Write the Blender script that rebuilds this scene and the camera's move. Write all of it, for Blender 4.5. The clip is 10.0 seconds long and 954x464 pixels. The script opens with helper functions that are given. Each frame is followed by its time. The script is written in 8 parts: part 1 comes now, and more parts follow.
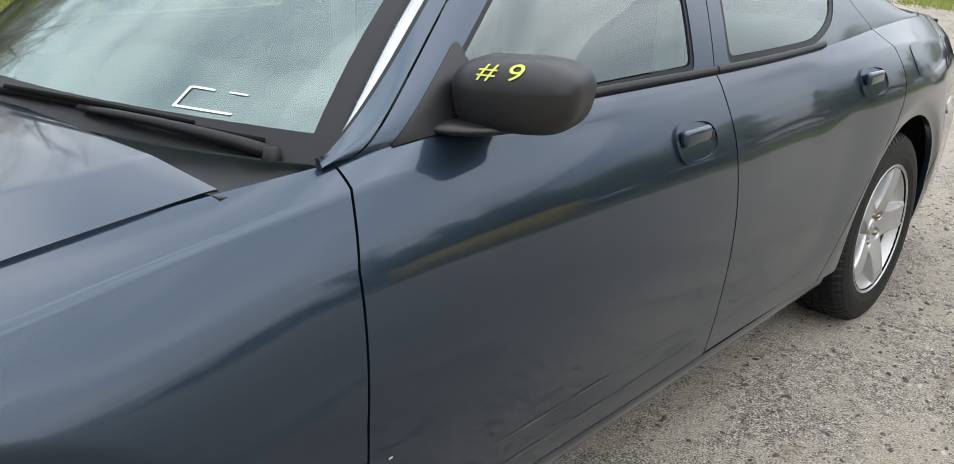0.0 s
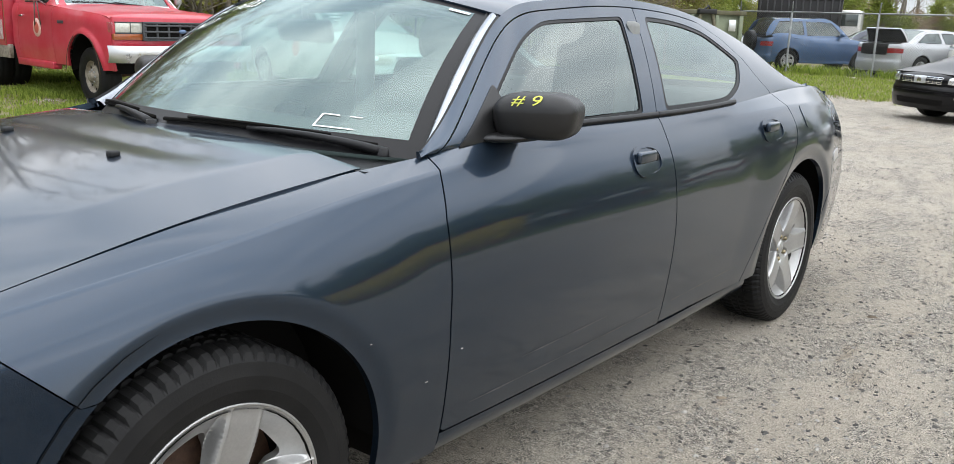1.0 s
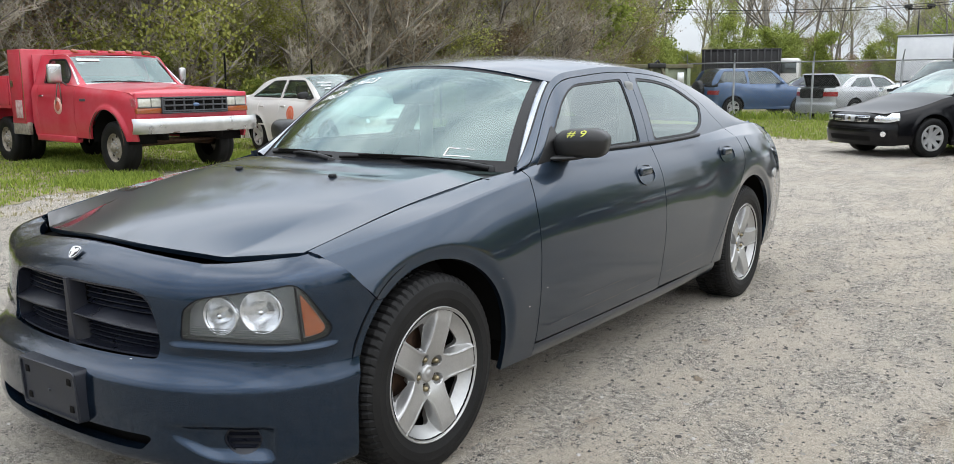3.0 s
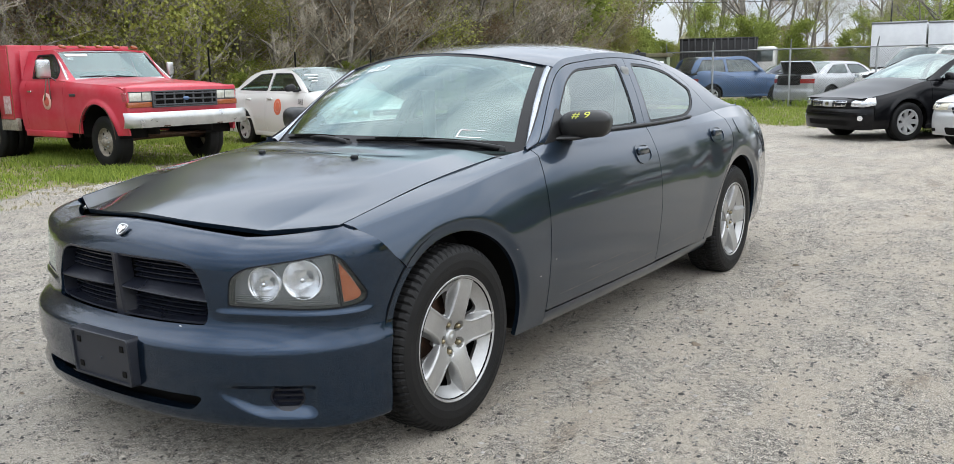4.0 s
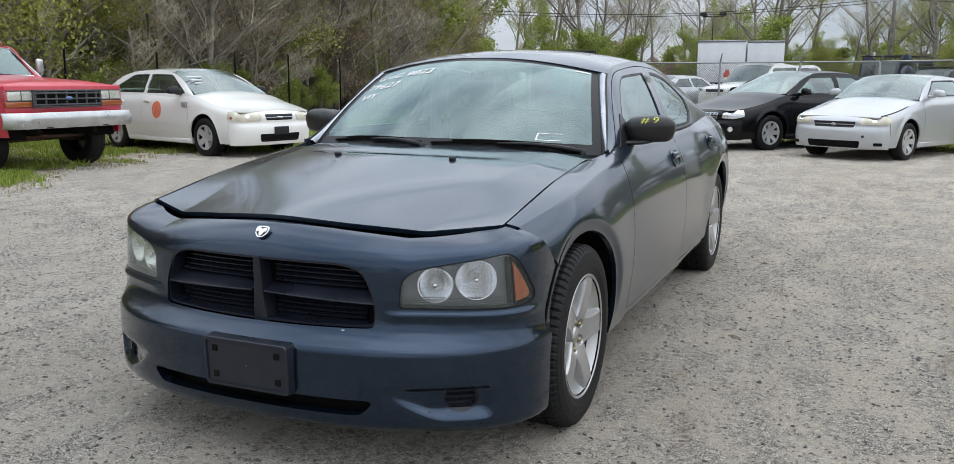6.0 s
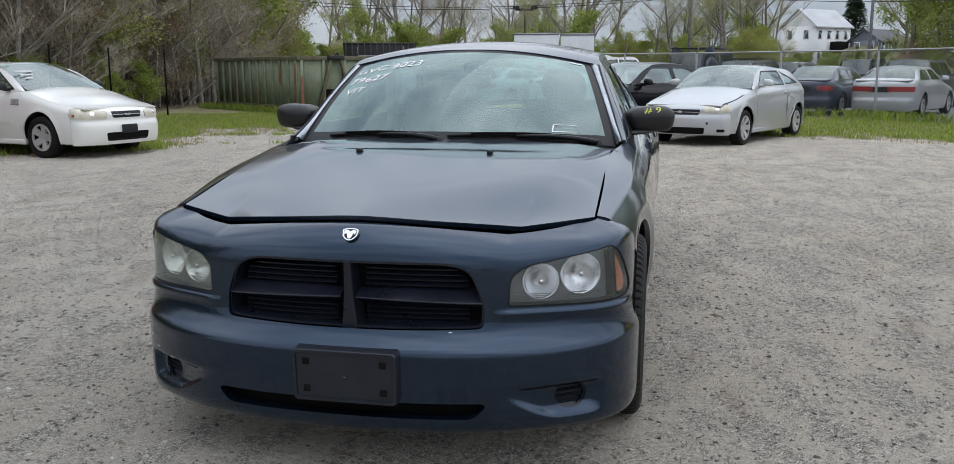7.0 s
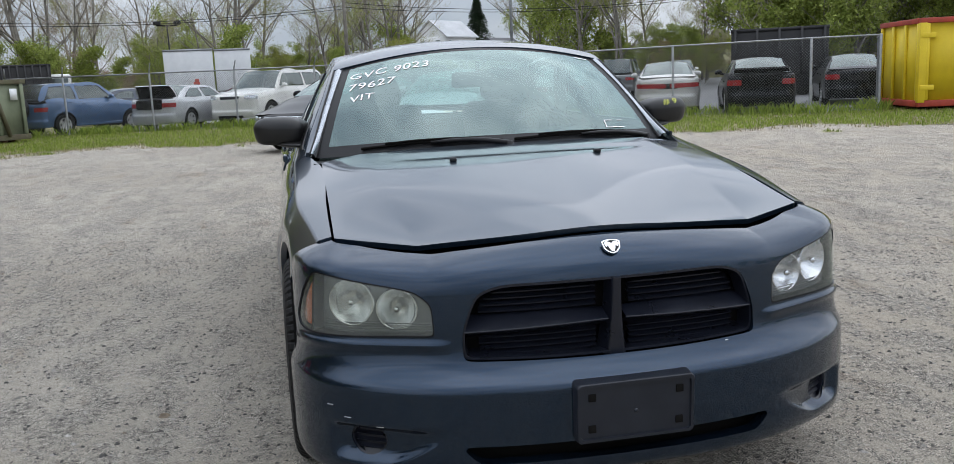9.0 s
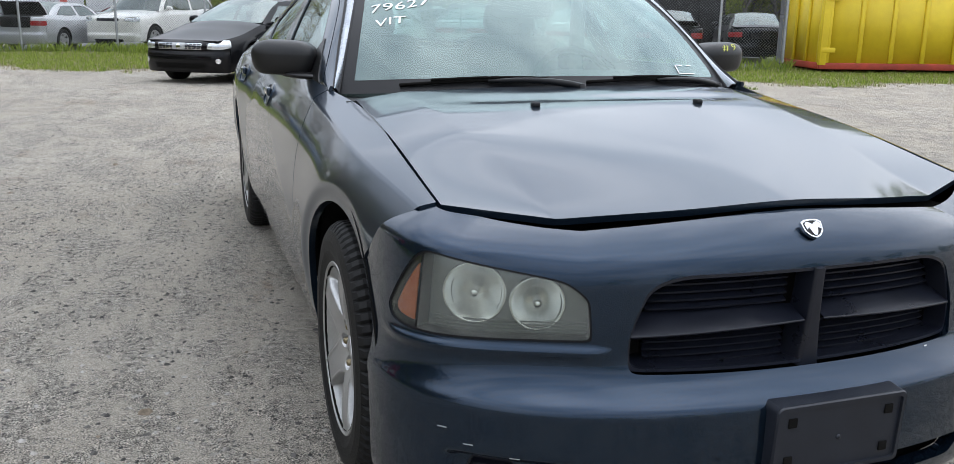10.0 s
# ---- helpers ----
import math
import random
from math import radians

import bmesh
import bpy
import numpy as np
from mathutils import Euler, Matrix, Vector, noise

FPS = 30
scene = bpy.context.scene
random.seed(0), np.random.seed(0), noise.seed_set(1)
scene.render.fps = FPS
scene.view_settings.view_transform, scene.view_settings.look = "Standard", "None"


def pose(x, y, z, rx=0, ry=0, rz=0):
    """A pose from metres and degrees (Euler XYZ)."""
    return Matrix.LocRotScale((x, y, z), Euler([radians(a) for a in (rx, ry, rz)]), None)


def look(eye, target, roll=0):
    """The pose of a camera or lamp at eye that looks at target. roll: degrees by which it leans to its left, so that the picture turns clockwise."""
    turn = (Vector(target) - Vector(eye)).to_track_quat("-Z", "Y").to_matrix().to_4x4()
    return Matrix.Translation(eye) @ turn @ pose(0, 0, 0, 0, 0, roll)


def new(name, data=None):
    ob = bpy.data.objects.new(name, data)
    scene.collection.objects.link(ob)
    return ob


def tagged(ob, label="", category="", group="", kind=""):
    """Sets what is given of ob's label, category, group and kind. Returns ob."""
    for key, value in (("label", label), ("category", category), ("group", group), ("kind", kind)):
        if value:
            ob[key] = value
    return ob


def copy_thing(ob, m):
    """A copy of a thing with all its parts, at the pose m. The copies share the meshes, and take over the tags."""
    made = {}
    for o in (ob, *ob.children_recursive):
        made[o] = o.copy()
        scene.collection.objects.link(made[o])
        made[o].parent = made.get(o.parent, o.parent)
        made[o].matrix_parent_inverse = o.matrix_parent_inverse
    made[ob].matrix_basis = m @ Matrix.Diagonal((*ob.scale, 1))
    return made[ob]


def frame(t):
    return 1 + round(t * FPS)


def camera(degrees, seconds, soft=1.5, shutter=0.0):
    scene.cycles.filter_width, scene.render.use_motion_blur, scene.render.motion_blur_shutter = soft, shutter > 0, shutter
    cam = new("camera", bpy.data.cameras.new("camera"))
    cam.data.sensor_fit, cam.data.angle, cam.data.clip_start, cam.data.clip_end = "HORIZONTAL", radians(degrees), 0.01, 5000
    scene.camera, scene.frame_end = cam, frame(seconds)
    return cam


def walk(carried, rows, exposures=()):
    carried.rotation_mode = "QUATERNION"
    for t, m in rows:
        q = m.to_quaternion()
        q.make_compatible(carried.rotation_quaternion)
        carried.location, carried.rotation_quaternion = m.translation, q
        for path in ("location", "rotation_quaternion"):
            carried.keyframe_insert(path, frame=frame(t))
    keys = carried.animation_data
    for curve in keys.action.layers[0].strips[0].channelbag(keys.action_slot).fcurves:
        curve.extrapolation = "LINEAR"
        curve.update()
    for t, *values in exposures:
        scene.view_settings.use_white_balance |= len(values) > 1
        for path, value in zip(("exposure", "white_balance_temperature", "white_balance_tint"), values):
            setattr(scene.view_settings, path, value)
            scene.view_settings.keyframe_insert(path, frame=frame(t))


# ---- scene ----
cam = camera(56.8, 10.0, soft=0.65)
PATH = [
    (0, (1.853, -0.135, 1.359), (0.585, 1.255, 0.681), 2.0),
    (0.5, (2.017, -0.539, 1.337), (0.803, 0.933, 0.736), 0.8),
    (1, (2.247, -0.913, 1.322), (1.032, 0.604, 0.851), 2.0),
    (1.5, (2.445, -1.325, 1.319), (1.229, 0.228, 0.987), -0.4),
    (2, (2.531, -1.731, 1.372), (1.359, -0.148, 1.024), -1.0),
    (2.5, (2.686, -2.034, 1.361), (1.512, -0.45, 1.026), -0.1),
    (4, (2.766, -2.542, 1.318), (1.642, -0.927, 0.96), -1.1),
    (4.5, (2.788, -2.619, 1.309), (1.665, -0.999, 0.97), -0.1),
    (5, (2.584, -2.764, 1.301), (1.467, -1.135, 0.984), 0.0),
    (5.5, (2.23, -2.948, 1.309), (1.219, -1.253, 0.983), -0.0),
    (7, (0.945, -3.356, 1.305), (0.549, -1.429, 0.946), -0.1),
    (7.5, (0.454, -3.372, 1.312), (0.154, -1.427, 0.954), -1.4),
    (8, (0.015, -3.389, 1.313), (0.082, -1.422, 0.957), -0.8),
    (8.5, (-0.415, -3.241, 1.305), (-0.223, -1.28, 0.963), -2.3),
    (9, (-0.823, -3.03, 1.277), (-0.445, -1.097, 0.93), -2.6),
    (9.5, (-1.107, -2.698, 1.244), (-0.56, -0.813, 0.857), -1.6),
    (10, (-1.294, -2.267, 1.234), (-0.658, -0.432, 0.757), 0.9),
]
walk(cam, [(t, look(eye, target, roll)) for t, eye, target, roll in PATH], [(0, 0.50, 6550, 10), (1, 0.48, 6550, 10), (2.5, 0.38, 6500, 10), (4.5, 0.36, 6350, 10), (5.5, 0.20, 6300, 10), (7, -0.24, 6200, 11), (8, -0.24, 6200, 11), (9, -0.14, 6200, 11), (10, 0.10, 6200, 11)])

# ---- sky and light: high thin overcast, a soft sun behind the cloud ----
SUN_AZ, SUN_EL = radians(82), radians(54)
world = bpy.data.worlds.new("overcast_sky")
scene.world = world
world.use_nodes = True
wn, wl = world.node_tree.nodes, world.node_tree.links
wn.clear()
w_out = wn.new("ShaderNodeOutputWorld")
w_bg = wn.new("ShaderNodeBackground")
w_sky = wn.new("ShaderNodeTexSky")
w_sky.sky_type = "NISHITA"
w_sky.sun_disc = False
w_sky.sun_elevation = SUN_EL
w_sky.sun_rotation = SUN_AZ
w_co = wn.new("ShaderNodeTexCoord")
w_map = wn.new("ShaderNodeMapping")
w_map.inputs["Scale"].default_value = (1.0, 1.0, 2.6)
w_n = wn.new("ShaderNodeTexNoise")
w_n.inputs["Scale"].default_value = 2.2
w_n.inputs["Detail"].default_value = 7
w_n.inputs["Roughness"].default_value = 0.55
w_n.inputs["Distortion"].default_value = 0.35
w_ramp = wn.new("ShaderNodeValToRGB")
w_ramp.color_ramp.elements[0].position = 0.33
w_ramp.color_ramp.elements[0].color = (4.7, 5.4, 6.2, 1)
w_ramp.color_ramp.elements[1].position = 0.66
w_ramp.color_ramp.elements[1].color = (11.0, 11.2, 11.5, 1)
w_mix = wn.new("ShaderNodeMixRGB")
w_mix.inputs[0].default_value = 0.86
wl.new(w_co.outputs["Generated"], w_map.inputs["Vector"])
wl.new(w_map.outputs[0], w_n.inputs["Vector"])
wl.new(w_n.outputs["Fac"], w_ramp.inputs[0])
wl.new(w_sky.outputs[0], w_mix.inputs[1])
wl.new(w_ramp.outputs[0], w_mix.inputs[2])
w_sep = wn.new("ShaderNodeSeparateXYZ")
wl.new(w_co.outputs["Generated"], w_sep.inputs[0])
w_grad = wn.new("ShaderNodeMapRange")
w_grad.inputs["From Min"].default_value = 0.0
w_grad.inputs["From Max"].default_value = 1.0
w_grad.inputs["To Min"].default_value = 0.74
w_grad.inputs["To Max"].default_value = 2.45
wl.new(w_sep.outputs["Z"], w_grad.inputs["Value"])
w_mul = wn.new("ShaderNodeMixRGB")
w_mul.blend_type = "MULTIPLY"
w_mul.inputs[0].default_value = 1.0
wl.new(w_mix.outputs[0], w_mul.inputs[1])
wl.new(w_grad.outputs[0], w_mul.inputs[2])
wl.new(w_mul.outputs[0], w_bg.inputs["Color"])
wl.new(w_bg.outputs[0], w_out.inputs["Surface"])
w_bg.inputs["Strength"].default_value = 0.108
sun = new("sun", bpy.data.lights.new("sun", "SUN"))
sun.data.energy = 0.95
sun.data.angle = radians(104)
sun.data.color = (1.0, 0.965, 0.91)
sun.matrix_world = look((30 * math.sin(SUN_AZ) * math.cos(SUN_EL), 30 * math.cos(SUN_AZ) * math.cos(SUN_EL), 30 * math.sin(SUN_EL)), (0, 0, 0))


# ---- materials ----
def nodes_of(name):
    m = bpy.data.materials.new(name)
    m.use_nodes = True
    nt = m.node_tree
    return m, nt.nodes, nt.links, nt.nodes["Principled BSDF"]


def noise_node(nd, ln, scale, detail=5, rough=0.6, coord="Object"):
    co = nd.new("ShaderNodeTexCoord")
    n = nd.new("ShaderNodeTexNoise")
    n.inputs["Scale"].default_value = scale
    n.inputs["Detail"].default_value = detail
    n.inputs["Roughness"].default_value = rough
    ln.new(co.outputs[coord], n.inputs["Vector"])
    return n


def ramp_node(nd, ln, source, stops):
    r = nd.new("ShaderNodeValToRGB")
    e = r.color_ramp.elements
    while len(e) < len(stops):
        e.new(0.5)
    for k, (p, c) in zip(e, stops):
        k.position = p
        k.color = (*c, 1)
    ln.new(source, r.inputs[0])
    return r


def surface(name, dark, light, scale=6.0, rough=0.6, metal=0.0, bump=0.0, bump_scale=80.0, coat=0.0, spread=0.25, grain=0.0, rough_spread=0.1, spec=0.5):
    """A two-scale procedural surface: broad stains and fine grain."""
    m, nd, ln, b = nodes_of(name)
    n1 = noise_node(nd, ln, scale)
    r = ramp_node(nd, ln, n1.outputs["Fac"], [(0.5 - spread, dark), (0.5 + spread, light)])
    n2 = noise_node(nd, ln, bump_scale, 3, 0.7)
    if grain:
        mx = nd.new("ShaderNodeMixRGB")
        mx.blend_type = "OVERLAY"
        mx.inputs[0].default_value = grain
        ln.new(r.outputs[0], mx.inputs[1])
        ln.new(n2.outputs["Fac"], mx.inputs[2])
        ln.new(mx.outputs[0], b.inputs["Base Color"])
    else:
        ln.new(r.outputs[0], b.inputs["Base Color"])
    mr = nd.new("ShaderNodeMapRange")
    mr.inputs["To Min"].default_value = max(0.02, rough - rough_spread)
    mr.inputs["To Max"].default_value = min(1.0, rough + rough_spread)
    ln.new(n1.outputs["Fac"], mr.inputs["Value"])
    ln.new(mr.outputs[0], b.inputs["Roughness"])
    b.inputs["Metallic"].default_value = metal
    b.inputs["Coat Weight"].default_value = coat
    b.inputs["Coat Roughness"].default_value = 0.04
    b.inputs["Specular IOR Level"].default_value = spec
    if bump:
        bp = nd.new("ShaderNodeBump")
        bp.inputs["Strength"].default_value = bump
        bp.inputs["Distance"].default_value = 0.004
        ln.new(n2.outputs["Fac"], bp.inputs["Height"])
        ln.new(bp.outputs[0], b.inputs["Normal"])
    return m


def car_paint(name, colour, flake=0.35, rough=0.38, dust=0.12, coat=1.0, orange_peel=0.012, spec=0.35, gloss=(0.015, 0.07)):
    """Clear-coated paint with fine flake, a thin film of dust and slight orange peel."""
    m, nd, ln, b = nodes_of(name)
    n1 = noise_node(nd, ln, 3.2, 6)
    n2 = noise_node(nd, ln, 900.0, 1)
    dusty = tuple(c * 0.8 + 0.09 * dust / 0.12 for c in colour)
    r = ramp_node(nd, ln, n1.outputs["Fac"], [(0.35, colour), (0.75, tuple(a * (1 - dust) + d * dust for a, d in zip(colour, dusty)))])
    mx = nd.new("ShaderNodeMixRGB")
    mx.blend_type = "OVERLAY"
    mx.inputs[0].default_value = flake
    ln.new(r.outputs[0], mx.inputs[1])
    ln.new(n2.outputs["Fac"], mx.inputs[2])
    ln.new(mx.outputs[0], b.inputs["Base Color"])
    b.inputs["Metallic"].default_value = flake
    b.inputs["Roughness"].default_value = rough
    b.inputs["Specular IOR Level"].default_value = spec
    b.inputs["Coat Weight"].default_value = coat
    mr = nd.new("ShaderNodeMapRange")
    mr.inputs["To Min"].default_value = gloss[0]
    mr.inputs["To Max"].default_value = gloss[1]
    ln.new(n1.outputs["Fac"], mr.inputs["Value"])
    ln.new(mr.outputs[0], b.inputs["Coat Roughness"])
    n3 = noise_node(nd, ln, 260.0, 2)
    bp = nd.new("ShaderNodeBump")
    bp.inputs["Strength"].default_value = orange_peel
    bp.inputs["Distance"].default_value = 0.002
    ln.new(n3.outputs["Fac"], bp.inputs["Height"])
    ln.new(bp.outputs[0], b.inputs["Coat Normal"])
    return m


def glass(name, tint=(0.62, 0.70, 0.66), gloss=0.10, film=0.05, rough=0.01, sheen=(0.88, 0.97, 0.95)):
    """A thin pane: tinted see-through, mirror gloss by angle, a faint film of dust."""
    m, nd, ln, b = nodes_of(name)
    nd.remove(b)
    tr = nd.new("ShaderNodeBsdfTransparent")
    tr.inputs[0].default_value = (*tint, 1)
    gl = nd.new("ShaderNodeBsdfGlossy")
    gl.inputs["Roughness"].default_value = rough
    gl.inputs["Color"].default_value = (*sheen, 1)
    df = nd.new("ShaderNodeBsdfDiffuse")
    df.inputs[0].default_value = (0.42, 0.44, 0.42, 1)
    lw = nd.new("ShaderNodeLayerWeight")
    lw.inputs["Blend"].default_value = 0.5
    pw = nd.new("ShaderNodeMath")
    pw.operation = "POWER"
    pw.inputs[1].default_value = 3.6
    ln.new(lw.outputs["Facing"], pw.inputs[0])
    fr = nd.new("ShaderNodeMapRange")
    fr.inputs["To Min"].default_value = gloss
    fr.inputs["To Max"].default_value = 1.0
    ln.new(pw.outputs[0], fr.inputs["Value"])
    n = noise_node(nd, ln, 5.0, 6)
    mr = nd.new("ShaderNodeMapRange")
    mr.inputs["From Min"].default_value = 0.35
    mr.inputs["From Max"].default_value = 0.75
    mr.inputs["To Min"].default_value = film * 0.4
    mr.inputs["To Max"].default_value = film * 1.6
    ln.new(n.outputs["Fac"], mr.inputs["Value"])
    m1, m2 = nd.new("ShaderNodeMixShader"), nd.new("ShaderNodeMixShader")
    ln.new(mr.outputs[0], m1.inputs[0])
    ln.new(tr.outputs[0], m1.inputs[1])
    ln.new(df.outputs[0], m1.inputs[2])
    ln.new(fr.outputs[0], m2.inputs[0])
    ln.new(m1.outputs[0], m2.inputs[1])
    ln.new(gl.outputs[0], m2.inputs[2])
    ln.new(m2.outputs[0], nd["Material Output"].inputs["Surface"])
    return m


M = {}
M["paint"] = car_paint("dark_blue_grey_paint", (0.0208, 0.0362, 0.0595), flake=0.79, rough=0.29, dust=0.02, spec=0.12, gloss=(0.006, 0.020), coat=0.95)
M["bumper_paint"] = car_paint("dark_blue_grey_bumper_paint", (0.0120, 0.0265, 0.0500), flake=0.82, rough=0.24, dust=0.02, spec=0.10, gloss=(0.025, 0.05), coat=0.70)
M["red"] = car_paint("faded_red_paint", (0.46, 0.020, 0.042), flake=0.03, rough=0.45, dust=0.25, coat=0.5)
M["white"] = car_paint("white_car_paint", (0.68, 0.675, 0.64), flake=0.0, rough=0.4, dust=0.1)
M["black_paint"] = car_paint("black_car_paint", (0.004, 0.004, 0.005), flake=0.05, rough=0.3, dust=0.0, spec=0.05, coat=0.42)
M["silver"] = car_paint("silver_car_paint", (0.43, 0.44, 0.45), flake=0.35, rough=0.36)
M["gold_silver"] = car_paint("champagne_silver_paint", (0.47, 0.465, 0.44), flake=0.3, rough=0.36)
M["blue"] = car_paint("mid_blue_car_paint", (0.06, 0.115, 0.22), flake=0.3, rough=0.38)
M["navy"] = car_paint("navy_car_paint", (0.012, 0.022, 0.05), flake=0.2, rough=0.36)
M["grey"] = car_paint("grey_car_paint", (0.10, 0.105, 0.11), flake=0.4, rough=0.36)
M["maroon"] = car_paint("maroon_car_paint", (0.16, 0.015, 0.025), flake=0.2, rough=0.36)
M["glass"] = glass("window_glass", (0.50, 0.63, 0.59), 0.135, 0.025)
M["windshield"] = glass("windshield_glass", (0.55, 0.73, 0.69), 0.13, 0.055, 0.01, (0.78, 0.97, 0.95))
M["dark_glass"] = glass("tinted_glass", (0.16, 0.19, 0.19), 0.10, 0.05)
M["lens"] = glass("headlight_lens", (0.90, 0.91, 0.92), 0.05, 0.06, 0.03)
M["hazy_lens"] = glass("hazed_headlight_lens", (0.76, 0.78, 0.72), 0.04, 0.20, 0.08)
M["black"] = surface("black_textured_plastic", (0.007, 0.0075, 0.0085), (0.013, 0.0135, 0.015), 14, 0.5, bump=0.15, bump_scale=700, spec=0.32)
M["mirror_black"] = surface("matte_black_mirror_plastic", (0.006, 0.006, 0.0062), (0.010, 0.0098, 0.010), 14, 0.36, bump=0.08, bump_scale=900, spec=0.42)
M["trim"] = surface("satin_black_trim", (0.006, 0.006, 0.007), (0.011, 0.011, 0.012), 10, 0.40, spec=0.25)
M["dark"] = surface("dark_cavity", (0.004, 0.004, 0.004), (0.010, 0.009, 0.008), 8, 0.9, spec=0.1)
M["grille"] = surface("charcoal_grille_plastic", (0.006, 0.007, 0.012), (0.011, 0.013, 0.021), 12, 0.30, bump=0.08, bump_scale=500, spec=0.42)
M["rubber"] = surface("tyre_rubber", (0.005, 0.005, 0.0054), (0.013, 0.0127, 0.0124), 9, 0.58, bump=0.2, bump_scale=240, grain=0.3, spec=0.2)
M["alloy"] = surface("silver_alloy", (0.36, 0.36, 0.36), (0.50, 0.50, 0.49), 7, 0.36, metal=0.75, grain=0.12, bump_scale=160)
M["steel"] = surface("galvanised_steel", (0.22, 0.225, 0.23), (0.40, 0.41, 0.41), 9, 0.5, metal=0.7, grain=0.2)
M["wire"] = surface("dull_galvanised_wire", (0.09, 0.092, 0.095), (0.20, 0.205, 0.21), 5, 0.6, metal=0.5, spec=0.3)
M["chrome"] = surface("chrome", (0.66, 0.67, 0.68), (0.78, 0.79, 0.80), 6, 0.10, metal=1.0, rough_spread=0.05)
M["dull_chrome"] = surface("dulled_chrome_bumper", (0.40, 0.41, 0.41), (0.60, 0.60, 0.59), 5, 0.30, metal=0.85)
M["rust"] = surface("rusty_iron", (0.035, 0.020, 0.014), (0.12, 0.062, 0.035), 14, 0.85, bump=0.4, bump_scale=120, grain=0.4)
M["brass"] = surface("tarnished_nut", (0.14, 0.11, 0.06), (0.36, 0.31, 0.20), 60, 0.35, metal=0.8)
M["amber"] = surface("amber_lens", (0.22, 0.048, 0.010), (0.32, 0.080, 0.016), 60, 0.18, coat=0.8)
M["red_lens"] = surface("red_lens", (0.24, 0.010, 0.012), (0.36, 0.02, 0.02), 20, 0.15, coat=0.8)
M["lamp_bowl"] = surface("lamp_reflector", (0.80, 0.81, 0.82), (0.90, 0.90, 0.91), 20, 0.22, metal=0.80)
M["lamp_back"] = surface("grey_lamp_housing", (0.10, 0.105, 0.108), (0.17, 0.176, 0.178), 14, 0.40)
M["strip"] = surface("bright_windshield_molding", (0.27, 0.29, 0.32), (0.38, 0.40, 0.43), 8, 0.26, metal=0.9)
M["cabin"] = surface("dark_grey_trim_fabric", (0.020, 0.021, 0.022), (0.045, 0.046, 0.047), 20, 0.85, grain=0.3, bump_scale=400)
M["cabin_light"] = surface("light_grey_trim", (0.16, 0.165, 0.16), (0.24, 0.245, 0.235), 12, 0.8)
M["chalk"] = surface("white_paint_marker", (0.70, 0.73, 0.73), (0.84, 0.86, 0.85), 40, 0.7)
M["yellow_chalk"] = surface("yellow_paint_marker", (0.44, 0.45, 0.06), (0.58, 0.58, 0.11), 40, 0.7)
M["pale"] = surface("pale_chip", (0.45, 0.46, 0.47), (0.6, 0.6, 0.6), 40, 0.7)


def leaf_material(name, c1, c2):
    """Thin leaves: each clump its own shade, some light passing through."""
    m, nd, ln, b = nodes_of(name)
    g = nd.new("ShaderNodeNewGeometry")
    r = ramp_node(nd, ln, g.outputs["Random Per Island"], [(0.0, c1), (1.0, c2)])
    ln.new(r.outputs[0], b.inputs["Base Color"])
    b.inputs["Roughness"].default_value = 0.6
    b.inputs["Specular IOR Level"].default_value = 0.25
    tr = nd.new("ShaderNodeBsdfTranslucent")
    ln.new(r.outputs[0], tr.inputs[0])
    mx = nd.new("ShaderNodeMixShader")
    mx.inputs[0].default_value = 0.4
    ln.new(b.outputs[0], mx.inputs[1])
    ln.new(tr.outputs[0], mx.inputs[2])
    ln.new(mx.outputs[0], nd["Material Output"].inputs["Surface"])
    return m


M["leaf_green"] = leaf_material("spring_green_leaves", (0.13, 0.175, 0.030), (0.36, 0.41, 0.095))
M["leaf_olive"] = leaf_material("olive_bud_leaves", (0.17, 0.19, 0.035), (0.38, 0.38, 0.10))
M["leaf_brown"] = leaf_material("tan_dry_leaves", (0.16, 0.11, 0.06), (0.34, 0.25, 0.16))
M["leaf_dark"] = leaf_material("conifer_needles", (0.015, 0.03, 0.014), (0.04, 0.065, 0.028))
M["grass"] = leaf_material("grass_blades", (0.12, 0.18, 0.025), (0.33, 0.40, 0.075))
M["dry_grass"] = leaf_material("dry_grass_blades", (0.24, 0.21, 0.11), (0.42, 0.37, 0.22))
M["bark"] = surface("grey_brown_bark", (0.085, 0.075, 0.062), (0.29, 0.265, 0.225), 4.0, 0.9, bump=0.6, bump_scale=40, grain=0.4)
M["twig"] = surface("thin_grey_twigs", (0.21, 0.183, 0.138), (0.43, 0.385, 0.305), 3.0, 0.9)

